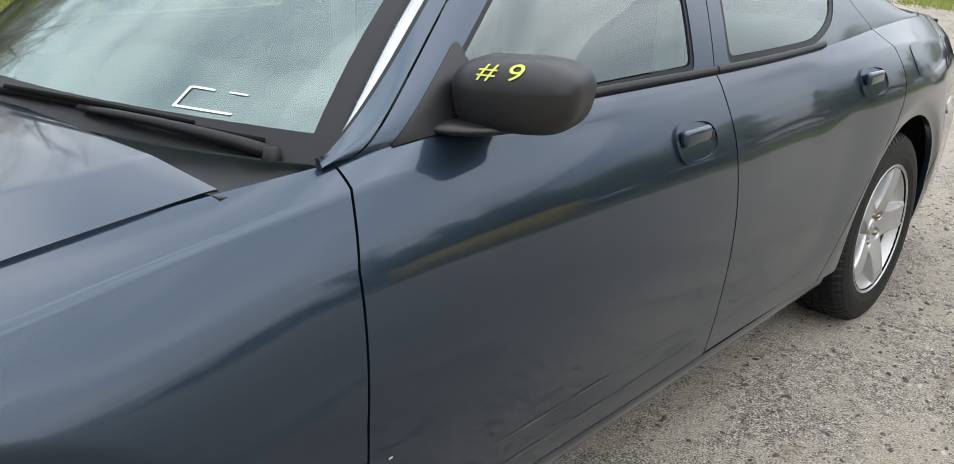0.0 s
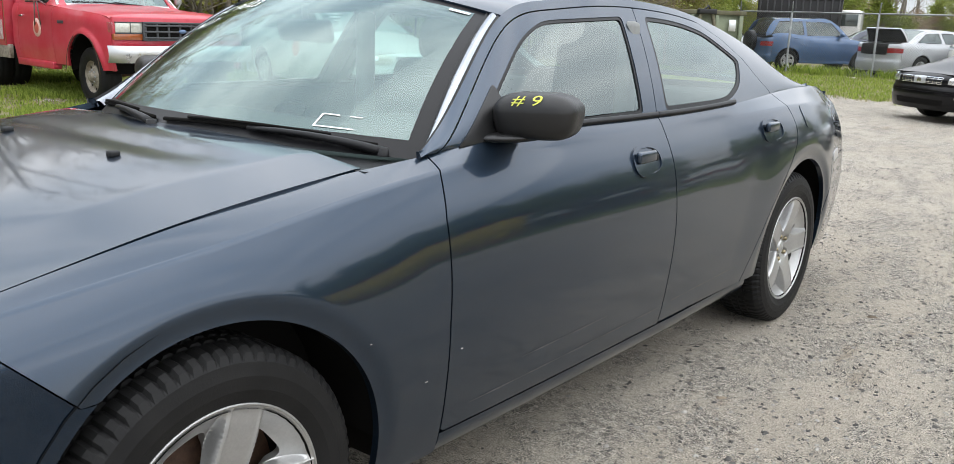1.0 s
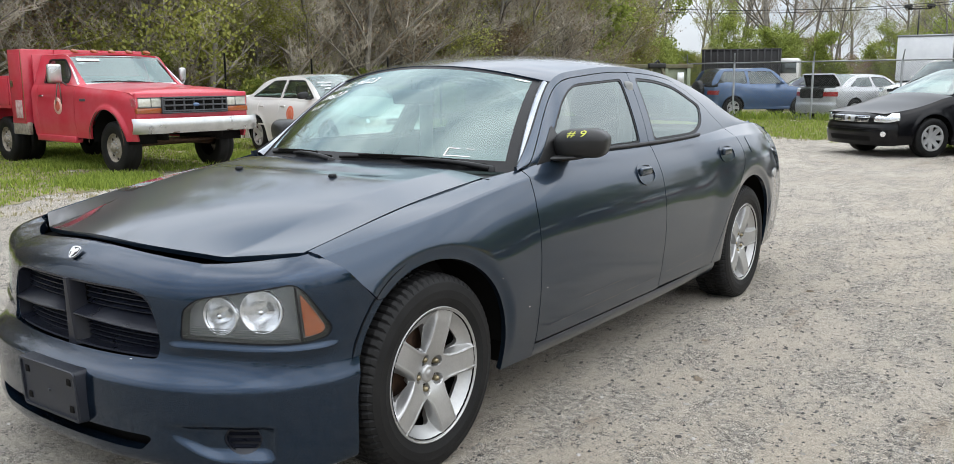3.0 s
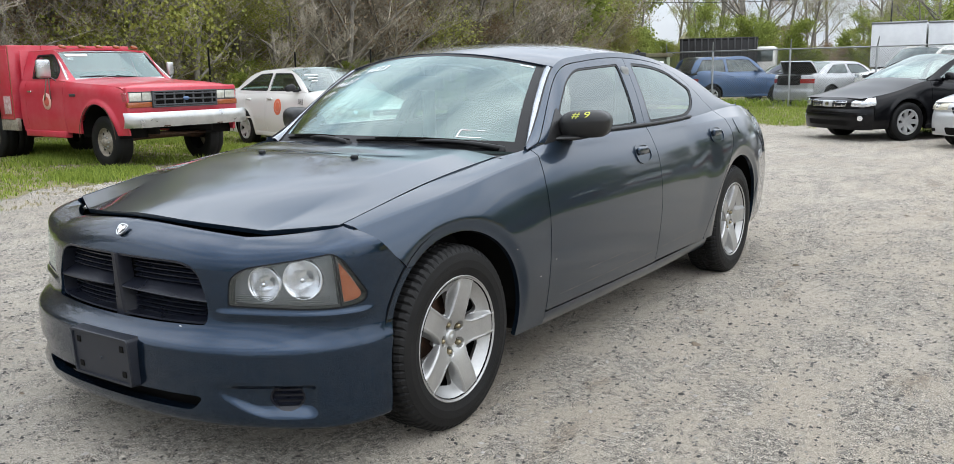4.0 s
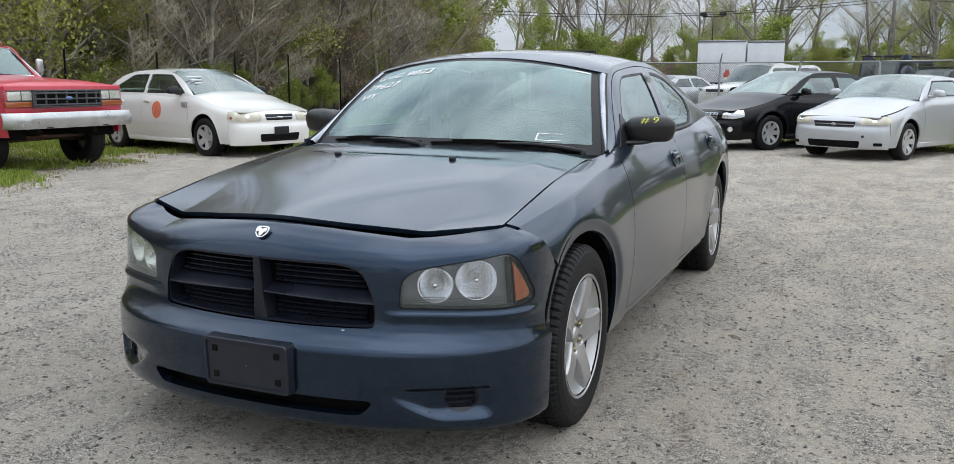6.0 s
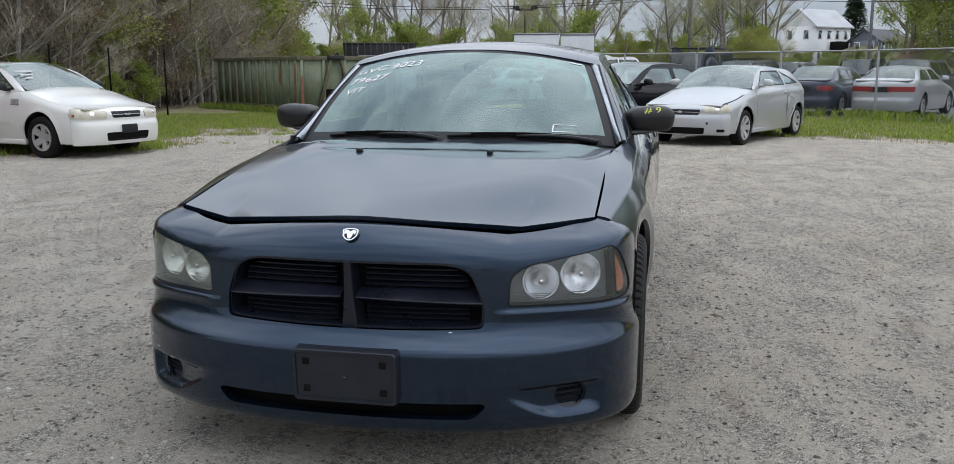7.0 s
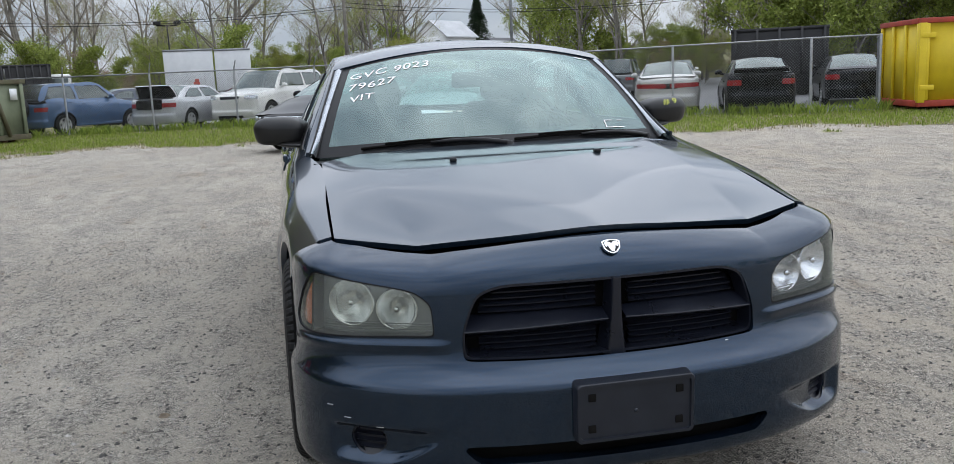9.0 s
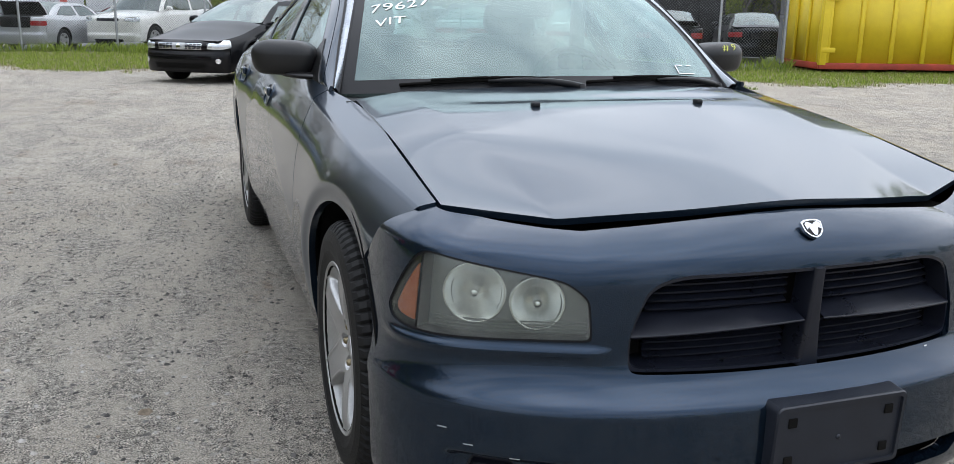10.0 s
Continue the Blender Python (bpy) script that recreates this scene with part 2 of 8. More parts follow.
M["primer"] = surface("worn_pale_primer", (0.30, 0.10, 0.10), (0.58, 0.50, 0.48), 14, 0.8, grain=0.4)
M["old_lens"] = surface("yellowed_headlight_lens", (0.40, 0.37, 0.27), (0.64, 0.60, 0.50), 9, 0.22, coat=0.7)
M["silver_wheel"] = surface("silver_wheel_paint", (0.34, 0.34, 0.34), (0.52, 0.52, 0.51), 7, 0.4, metal=0.35)
M["truck_lamp"] = surface("old_sealed_beam_lens", (0.42, 0.42, 0.36), (0.66, 0.66, 0.60), 22, 0.15, metal=0.3, coat=0.8)
M["bracket"] = surface("blue_black_plastic", (0.009, 0.011, 0.017), (0.016, 0.019, 0.027), 14, 0.40, bump=0.12, bump_scale=600, spec=0.4)
M["clear_lens"] = glass("clear_marker_lens", (0.92, 0.92, 0.92), 0.05, 0.03, 0.04)
M["soil"] = surface("dry_brown_soil", (0.12, 0.095, 0.07), (0.26, 0.215, 0.165), 30, 1.0, bump=0.5, bump_scale=120, grain=0.4, spec=0.05)
M["orange_rust"] = surface("flaking_orange_rust", (0.12, 0.06, 0.035), (0.34, 0.17, 0.09), 9, 0.9, bump=0.4, bump_scale=60, grain=0.5, spec=0.1)
M["scuff"] = surface("dusty_scuff", (0.035, 0.040, 0.046), (0.10, 0.105, 0.11), 60, 0.7)
M["decal"] = surface("pale_red_decal", (0.62, 0.36, 0.30), (0.72, 0.46, 0.40), 30, 0.6)
M["decal_red"] = surface("faded_red_decal", (0.46, 0.07, 0.05), (0.56, 0.13, 0.09), 30, 0.6)
M["decal_orange"] = surface("orange_decal", (0.62, 0.13, 0.06), (0.70, 0.20, 0.10), 30, 0.6)
M["pale_wheel"] = surface("grimy_pale_paint", (0.10, 0.080, 0.055), (0.36, 0.32, 0.26), 16, 0.75, grain=0.4)
M["grey_plastic"] = surface("weathered_grey_plastic", (0.035, 0.037, 0.040), (0.06, 0.062, 0.066), 12, 0.6)


# ---- mesh tools ----
def spl(pairs):
    """A smooth curve through a few pairs (natural cubic), flat-sloped beyond its ends."""
    xs = np.array([p[0] for p in pairs], float)
    ys = np.array([p[1] for p in pairs], float)
    n = len(xs)
    h = np.diff(xs)
    A, r = np.eye(n), np.zeros(n)
    for i in range(1, n - 1):
        A[i, i - 1], A[i, i], A[i, i + 1] = h[i - 1], 2 * (h[i - 1] + h[i]), h[i]
        r[i] = 6 * ((ys[i + 1] - ys[i]) / h[i] - (ys[i] - ys[i - 1]) / h[i - 1])
    m = np.linalg.solve(A, r)

    def f(x):
        x = np.clip(np.asarray(x, float), xs[0], xs[-1])
        i = np.clip(np.searchsorted(xs, x) - 1, 0, n - 2)
        a, b = xs[i + 1] - x, x - xs[i]
        hi = h[i]
        return (m[i] * a ** 3 + m[i + 1] * b ** 3) / (6 * hi) + (ys[i] / hi - m[i] * hi / 6) * a + (ys[i + 1] / hi - m[i + 1] * hi / 6) * b
    return f


def lin(pairs):
    xs, ys = [p[0] for p in pairs], [p[1] for p in pairs]
    return lambda x: np.interp(x, xs, ys)


def step(x, a, b):
    t = np.clip((np.asarray(x, float) - a) / (b - a), 0, 1)
    return t * t * (3 - 2 * t)


def convex(pts, r=0.01):
    """A region inside a convex outline with rounded corners: negative inside."""
    pts = [np.array(p, float) for p in pts]
    area = sum(a[0] * b[1] - b[0] * a[1] for a, b in zip(pts, pts[1:] + pts[:1]))
    if area < 0:
        pts = pts[::-1]
    planes = []
    for a, b in zip(pts, pts[1:] + pts[:1]):
        d = (b - a) / np.linalg.norm(b - a)
        planes.append((d[1], -d[0], d[1] * a[0] - d[0] * a[1]))

    def f(u, v):
        ds = np.stack([nx * u + ny * v - c for nx, ny, c in planes])
        top = ds.max(axis=0)
        return top + r * np.log(np.exp((ds - top) / r).sum(axis=0))
    return f


def disc(cu, cv, rad, squash=1.0):
    return lambda u, v: np.hypot(u - cu, (v - cv) / squash) - rad


def arch(yc, zc, rad):
    """A wheel opening: a half disc above the hub, straight below it."""
    return lambda y, z: np.where(z > zc, np.hypot(y - yc, z - zc) - rad, np.abs(y - yc) - rad)


def mesh_of(name, verts, faces, smooth=True):
    me = bpy.data.meshes.new(name)
    me.from_pydata([tuple(map(float, v)) for v in verts], [], [tuple(f) for f in faces])
    if smooth:
        me.polygons.foreach_set("use_smooth", [True] * len(me.polygons))
    me.update()
    return me


def skin(S, box, n, region=None, flip=False, flange=0.0):
    """Verts and faces of the part of the surface S(u, v) where region < 0, with an inward return along its edges."""
    u0, u1, v0, v1 = box
    nu, nv = n
    us, vs = np.linspace(u0, u1, nu + 1), np.linspace(v0, v1, nv + 1)
    U, V = np.meshgrid(us, vs, indexing="ij")
    F = region(U, V) if region else np.full(U.shape, -1.0)
    inside = F < 0
    ids = -np.ones(U.shape, int)
    ids[inside] = np.arange(inside.sum())
    cu, cv = list(U[inside]), list(V[inside])
    cross = {}

    def crossings(A, B):
        a, b = inside[A], inside[B]
        hit = np.argwhere(a != b)
        if not len(hit):
            return
        ua, va, ub, vb = U[A][a != b], V[A][a != b], U[B][a != b], V[B][a != b]
        sa = a[a != b]
        lo, hi = np.zeros(len(hit)), np.ones(len(hit))
        for _ in range(14):
            mid = (lo + hi) / 2
            f = region(ua + (ub - ua) * mid, va + (vb - va) * mid) < 0
            same = f == sa
            lo, hi = np.where(same, mid, lo), np.where(same, hi, mid)
        mid = (lo + hi) / 2
        tag = 0 if A[1] == slice(None) else 1
        for (i, j), k in zip(hit, range(len(hit))):
            cross[(tag, i, j)] = len(cu)
            cu.append(ua[k] + (ub[k] - ua[k]) * mid[k])
            cv.append(va[k] + (vb[k] - va[k]) * mid[k])
    if region:
        crossings((slice(0, nu), slice(None)), (slice(1, nu + 1), slice(None)))
        crossings((slice(None), slice(0, nv)), (slice(None), slice(1, nv + 1)))
    faces = []
    some = inside[:-1, :-1] | inside[1:, :-1] | inside[1:, 1:] | inside[:-1, 1:]
    for i, j in np.argwhere(some):
        ring = ((i, j), (i + 1, j), (i + 1, j + 1), (i, j + 1))
        keys = ((0, i, j), (1, i + 1, j), (0, i, j + 1), (1, i, j))
        f = []
        for c, k in zip(ring, keys):
            if ids[c] >= 0:
                f.append(ids[c])
            if k in cross:
                f.append(cross[k])
        if len(f) >= 3:
            faces.append(f[::-1] if flip else f)
    cu, cv = np.array(cu), np.array(cv)
    P = np.stack(np.broadcast_arrays(*S(cu, cv)), axis=1).astype(float)
    verts = [tuple(p) for p in P]
    if flange:
        e = 1e-3
        du = np.stack(np.broadcast_arrays(*S(cu + e, cv)), 1) - np.stack(np.broadcast_arrays(*S(cu - e, cv)), 1)
        dv = np.stack(np.broadcast_arrays(*S(cu, cv + e)), 1) - np.stack(np.broadcast_arrays(*S(cu, cv - e)), 1)
        N = np.cross(du, dv)
        N /= np.maximum(np.linalg.norm(N, axis=1, keepdims=True), 1e-12)
        if flip:
            N = -N
        count = {}
        for f in faces:
            for a, b in zip(f, f[1:] + f[:1]):
                count[(a, b)] = count.get((a, b), 0) + 1
        outer, deep = {}, {}
        for a, b in [k for k in count if (k[1], k[0]) not in count]:
            for i in (a, b):
                if i not in outer:
                    outer[i] = len(verts)
                    verts.append(tuple(P[i]))
                    deep[i] = len(verts)
                    verts.append(tuple(P[i] - N[i] * flange))
            faces.append([outer[b], outer[a], deep[a], deep[b]])
    return verts, faces


def mirrored(vf):
    verts, faces = vf
    return [(-x, y, z) for x, y, z in verts], [list(f)[::-1] for f in faces]


def moved(vf, m):
    verts, faces = vf
    return [tuple(m @ Vector(v)) for v in verts], faces


def joined(*many):
    verts, faces = [], []
    for v, f in many:
        k = len(verts)
        verts += list(v)
        faces += [[i + k for i in q] for q in f]
    return verts, faces


def block(x0, x1, y0, y1, z0, z1, bevel=0.0, segments=2):
    """A bevelled box as verts and faces."""
    bm = bmesh.new()
    bmesh.ops.create_cube(bm, size=1)
    for v in bm.verts:
        v.co = ((x0 + x1) / 2 + v.co.x * (x1 - x0), (y0 + y1) / 2 + v.co.y * (y1 - y0), (z0 + z1) / 2 + v.co.z * (z1 - z0))
    if bevel:
        bmesh.ops.bevel(bm, geom=bm.edges[:], offset=bevel, segments=segments, affect="EDGES", profile=0.5)
    bm.verts.ensure_lookup_table()
    out = [tuple(v.co) for v in bm.verts], [[v.index for v in f.verts] for f in bm.faces]
    bm.free()
    return out


def lathe(profile, n=48, axis="x"):
    """Turns (radius, offset) pairs about an axis."""
    verts, faces = [], []
    for r, o in profile:
        for k in range(n):
            a = 2 * math.pi * k / n
            verts.append((o, r * math.cos(a), r * math.sin(a)) if axis == "x" else (r * math.cos(a), r * math.sin(a), o))
    for i in range(len(profile) - 1):
        for k in range(n):
            a, b = i * n + k, i * n + (k + 1) % n
            faces.append([a, b, b + n, a + n])
    return verts, faces


def tube(points, radii, n=6, cap=True):
    """A round bar along points."""
    pts = [Vector(p) for p in points]
    if not hasattr(radii, "__len__"):
        radii = [radii] * len(pts)
    verts, faces = [], []
    side = None
    for i, p in enumerate(pts):
        d = (pts[min(i + 1, len(pts) - 1)] - pts[max(i - 1, 0)]).normalized()
        if side is None:
            side = d.orthogonal().normalized()
        side = (side - d * side.dot(d)).normalized()
        up = d.cross(side)
        for k in range(n):
            a = 2 * math.pi * k / n
            verts.append(tuple(p + (side * math.cos(a) + up * math.sin(a)) * radii[i]))
    for i in range(len(pts) - 1):
        for k in range(n):
            a, b = i * n + k, i * n + (k + 1) % n
            faces.append([a, b, b + n, a + n])
    if cap:
        faces.append(list(range(n))[::-1])
        faces.append([len(verts) - n + k for k in range(n)])
    return verts, faces


def prism(outline, depth_a, depth_b, place):
    """A slab: an outline in a plane, extruded from depth_a to depth_b; place(u, v, d) gives its points."""
    n = len(outline)
    verts = [place(u, v, depth_a) for u, v in outline] + [place(u, v, depth_b) for u, v in outline]
    faces = [list(range(n)), [n + k for k in range(n)][::-1]]
    faces += [[k, k + n, (k + 1) % n + n, (k + 1) % n] for k in range(n)]
    return verts, faces


def part(name, vf, material, parent=None, label="", smooth=True):
    me = vf if isinstance(vf, bpy.types.Mesh) else mesh_of(name, *vf, smooth=smooth)
    if not me.materials:
        me.materials.append(M[material] if isinstance(material, str) else material)
    ob = new(name, me)
    if parent is not None:
        ob.parent = parent
    if label:
        ob["label"] = label
    return ob


def auto_smooth(ob, angle=40):
    """Sharp edges past an angle, smooth shading elsewhere."""
    me = ob.data
    bm = bmesh.new()
    bm.from_mesh(me)
    bmesh.ops.remove_doubles(bm, verts=bm.verts, dist=1e-5)
    bmesh.ops.recalc_face_normals(bm, faces=bm.faces)
    for e in bm.edges:
        e.smooth = not (len(e.link_faces) == 2 and e.calc_face_angle(0) > radians(angle))
    for f in bm.faces:
        f.smooth = True
    bm.to_mesh(me)
    bm.free()
    return ob


def thing(name, label, category, m=None, group="", kind=""):
    ob = new(name)
    ob.empty_display_size = 0.2
    if m is not None:
        ob.matrix_basis = m
    return tagged(ob, label, category, group, kind)


def lettering(text, size, place, shear=0.15, spacing=1.0, thin=0.0):
    """Text in the built-in font, laid on a surface by place(u, v)."""
    cu = bpy.data.curves.new("lettering", "FONT")
    cu.body = text
    cu.size = size
    cu.shear = shear
    cu.space_character = spacing
    cu.offset = -size * thin
    cu.resolution_u = 3
    ob = new("lettering", cu)
    dg = bpy.context.evaluated_depsgraph_get()
    dg.update()
    me = bpy.data.meshes.new_from_object(ob.evaluated_get(dg))
    bpy.data.objects.remove(ob)
    verts = [place(v.co.x, v.co.y) for v in me.vertices]
    faces = [list(f.vertices) for f in me.polygons]
    return verts, faces


# ---- the dark blue-grey sedan: front axle at y = 0, nose towards -y, left side at +x ----
body_w = spl([(-0.46, 0.872), (-0.25, 0.893), (0.0, 0.922), (0.4, 0.932), (0.8, 0.937), (1.8, 0.938), (2.6, 0.942), (3.05, 0.948), (3.5, 0.915), (3.85, 0.855), (4.05, 0.76), (4.13, 0.66)])
inset = spl([(0, 0.060), (0.12, 0.034), (0.3, 0.012), (0.5, 0.0), (0.66, 0.004), (0.78, 0.018), (0.86, 0.034), (0.93, 0.057), (1.0, 0.086)])
crease_z = spl([(-0.46, 0.812), (0.0, 0.878), (0.35, 0.925), (0.7, 0.962), (1.2, 0.973), (1.83, 0.976), (2.4, 0.985), (2.9, 1.0), (3.4, 0.99), (4.13, 0.93)])
edge_x = spl([(-0.46, 0.752), (0.0, 0.750), (0.5, 0.757), (0.66, 0.790), (0.85, 0.816), (1.5, 0.822), (2.5, 0.825), (3.0, 0.800), (3.5, 0.765), (4.13, 0.60)])
edge_z = spl([(-0.46, 0.822), (0.0, 0.905), (0.5, 0.966), (0.66, 0.985), (0.85, 1.006), (1.5, 1.018), (2.4, 1.025), (3.0, 1.052), (3.4, 1.058), (4.13, 1.0)])
SILL = 0.20
FRONT_ARCH, REAR_ARCH = arch(0.02, 0.345, 0.398), arch(3.06, 0.345, 0.415)


def side_z(y, v):
    s = np.clip((v - 1) / 0.25, 0, 1)
    return np.where(v <= 1, SILL + (crease_z(y) - SILL) * v, crease_z(y) + (edge_z(y) - crease_z(y)) * (s + 0.3 * s * (1 - s)))


def body_side(y, v):
    z = side_z(y, v)
    s = np.clip((v - 1) / 0.25, 0, 1)
    haunch = 0.020 * step(y, 2.25, 2.75) * (1 - step(y, 3.35, 3.9)) * np.exp(-((v - 0.93) / 0.16) ** 2)
    hollow = -0.004 * step(y, 1.9, 2.3) * (1 - step(y, 2.5, 2.9)) * np.exp(-((v - 0.75) / 0.2) ** 2)
    near = np.minimum(np.hypot(y - 0.02, z - 0.345) - 0.398, np.hypot(y - 3.06, z - 0.345) - 0.415)
    flare = (0.009 * (1 - step(near, 0.03, 0.30)) - 0.015 * (1 - step(near, 0.0, 0.056))) * step(z, 0.25, 0.52)
    x = body_w(y) - inset(np.clip(v, 0, 1)) + haunch + hollow + flare
    return x + (edge_x(y) - x) * s, y, z


door_front = lin([(0.2, 0.642), (0.6, 0.636), (0.85, 0.650), (1.0, 0.690)])
door_mid = lin([(0.2, 1.790), (0.6, 1.806), (1.0, 1.828), (1.03, 1.830)])
door_back = spl([(0.2, 2.46), (0.31, 2.50), (0.45, 2.565), (0.60, 2.665), (0.75, 2.82), (0.85, 2.895), (0.93, 2.908), (1.05, 2.890)])


def fascia_seam(z):
    return -0.255 - (z - 0.658) * 0.994


def on_side(f):
    return lambda y, v: f(y, side_z(y, v))


def fender_region(y, z):
    f = np.maximum(fascia_seam(z) + 0.002 - y, y - door_front(z) + 0.0025)
    f = np.maximum(f, np.where(y < 0, 0.660 - z, 0.240 - z))
    return np.maximum(f, -FRONT_ARCH(y, z))


def quarter_region(y, z):
    f = np.maximum(door_back(z) + 0.0025 - y, 0.30 - z)
    f = np.maximum(f, -np.maximum(3.470 - y, z - 0.722))
    return np.maximum(f, -REAR_ARCH(y, z))


def rear_bumper_region(y, z):
    return np.maximum(np.maximum(np.maximum(3.475 - y, z - 0.717), 0.25 - z), -REAR_ARCH(y, z))


fender_vf = skin(body_side, (-0.46, 0.70, 0, 1.25), (116, 80), on_side(fender_region), flange=0.02)
front_door_vf = skin(body_side, (0.60, 1.86, 0, 1.25), (90, 70), on_side(lambda y, z: np.maximum(np.maximum(door_front(z) + 0.0025 - y, y - door_mid(z) + 0.0025), 0.299 - z)), flange=0.02)
rear_door_vf = skin(body_side, (1.76, 2.94, 0, 1.25), (90, 70), on_side(lambda y, z: np.maximum(np.maximum(np.maximum(door_mid(z) + 0.0025 - y, y - door_back(z) + 0.0025), 0.304 - z), -REAR_ARCH(y, z))), flange=0.02)
quarter_vf = skin(body_side, (2.44, 4.13, 0, 1.25), (120, 70), on_side(quarter_region), flange=0.02)
rear_bumper_vf = skin(body_side, (3.3, 4.13, 0, 0.9), (60, 50), on_side(rear_bumper_region), flange=0.02)

# greenhouse
rail_z = spl([(0.66, 0.990), (0.75, 1.038), (0.9, 1.146), (1.05, 1.262), (1.16, 1.332), (1.4, 1.382), (1.7, 1.402), (2.05, 1.400), (2.4, 1.372), (2.7, 1.312), (3.0, 1.215), (3.3, 1.095), (3.42, 1.062)])
rail_x = spl([(0.66, 0.792), (0.9, 0.724), (1.142, 0.650), (1.4, 0.624), (2.0, 0.612), (2.4, 0.607), (2.8, 0.640), (3.1, 0.690), (3.42, 0.742)])


def cabin_side(y, h, sink=0.0):
    x = edge_x(y) + (rail_x(y) - edge_x(y)) * h + 0.055 * h * (1 - h) - sink
    return x, y, edge_z(y) + (rail_z(y) - edge_z(y)) * h


def on_cabin(f):
    return lambda y, h: f(y, edge_z(y) + (rail_z(y) - edge_z(y)) * h)


FRONT_WINDOW = convex([(0.86, 1.030), (1.742, 1.030), (1.828, 1.345), (1.33, 1.322), (1.19, 1.270)], 0.008)
REAR_WINDOW = convex([(1.898, 1.030), (2.42, 1.036), (2.585, 1.09), (2.69, 1.188), (2.48, 1.298), (2.25, 1.34), (1.995, 1.348)], 0.010)


def split_line(z):
    return 1.830 + 0.31 * (z - 1.03)


cabin_back = lin([(1.0, 2.900), (1.06, 2.875), (1.12, 2.80), (1.19, 2.745), (1.27, 2.63), (1.33, 2.48), (1.40, 2.2)])
BOX_CABIN = (0.70, 3.42, 0.0, 1.0)
front_frame_vf = skin(cabin_side, (0.72, 1.98, 0, 1), (110, 36), on_cabin(lambda y, z: np.maximum(np.maximum(y - split_line(z) + 0.002, z - rail_z(y) + 0.030), -FRONT_WINDOW(y, z))), flange=0.02)
rear_frame_vf = skin(cabin_side, (1.80, 2.95, 0, 1), (100, 36), on_cabin(lambda y, z: np.maximum(np.maximum(np.maximum(split_line(z) + 0.002 - y, z - rail_z(y) + 0.030), y - cabin_back(z) + 0.002), -REAR_WINDOW(y, z))), flange=0.02)
pillar_vf = skin(cabin_side, (0.66, 3.42, 0, 1), (160, 40), on_cabin(lambda y, z: np.where(y < 2.2, rail_z(y) - 0.026 - z, np.minimum(rail_z(y) - 0.026 - z, cabin_back(z) + 0.002 - y))), flange=0.015)
front_pane_vf = skin(lambda y, h: cabin_side(y, h, 0.007), (0.88, 1.86, 0, 1), (60, 30), on_cabin(lambda y, z: FRONT_WINDOW(y, z) + 0.012))
rear_pane_vf = skin(lambda y, h: cabin_side(y, h, 0.007), (1.88, 2.70, 0, 1), (60, 30), on_cabin(lambda y, z: REAR_WINDOW(y, z) + 0.014))
front_gasket_vf = skin(lambda y, h: cabin_side(y, h, 0.003), (0.88, 1.86, 0, 1), (110, 50), on_cabin(lambda y, z: np.maximum(FRONT_WINDOW(y, z) - 0.002, -FRONT_WINDOW(y, z) - 0.010)), flange=0.008)
rear_gasket_vf = skin(lambda y, h: cabin_side(y, h, 0.003), (1.88, 2.70, 0, 1), (110, 50), on_cabin(lambda y, z: np.maximum(REAR_WINDOW(y, z) - 0.002, -REAR_WINDOW(y, z) - 0.014)), flange=0.008)
sail_vf = skin(lambda y, h: cabin_side(y, h, -0.004), (0.78, 1.2, 0, 1), (60, 40), on_cabin(convex([(0.785, 0.998), (1.005, 1.014), (1.008, 1.11), (0.998, 1.152)], 0.004)), flange=0.02)


def belt_strip(y, t):
    a = t * 2 * math.pi
    return edge_x(y) + 0.001 + 0.008 * np.cos(a), y, edge_z(y) + 0.008 + 0.010 * np.sin(a)


def glass_front(s, t, lift=0.0):
    """The windshield: s across, t from the cowl to the roof."""
    bx, by, bz = 0.757 * s, 0.43 + 0.28 * s ** 2, 0.995 - 0.025 * s ** 2
    tx, ty, tz = 0.594 * s, 1.085 + 0.075 * s ** 2, 1.408 - 0.070 * s ** 2
    b = 0.028 * 4 * t * (1 - t) + lift
    return bx + (tx - bx) * t, by + (ty - by) * t - b * 0.55, bz + (tz - bz) * t + b * 0.83


roof_c = spl([(1.0, 1.396), (1.3, 1.444), (1.6, 1.466), (1.9, 1.470), (2.2, 1.455), (2.52, 1.412)])


def roof_top(s, t):
    y0, y1 = 1.087 + 0.075 * s ** 2, 2.50 - 0.10 * s ** 2
    y = y0 + (y1 - y0) * t
    return rail_x(y) * s, y, roof_c(y) - (roof_c(y) - rail_z(y)) * np.abs(s) ** 2.3


def glass_rear(s, t):
    x0, y0, z0 = 0.60 * s, 2.505 - 0.10 * s ** 2, 1.411 - 0.042 * s ** 2
    x1, y1, z1 = 0.665 * s, 3.30 - 0.10 * s ** 2, 1.082 - 0.015 * s ** 2
    return x0 + (x1 - x0) * t, y0 + (y1 - y0) * t, z0 + (z1 - z0) * t + 0.02 * 4 * t * (1 - t)


def trunk_top(s, t):
    y = 3.305 - 0.10 * s ** 2 + (0.80 + 0.04 * (1 - s ** 2)) * t
    return edge_x(y) * s * 0.995, y, edge_z(y) + (0.032 + 0.02 * step(t, 0.75, 1.0)) * (1 - np.abs(s) ** 2.5)


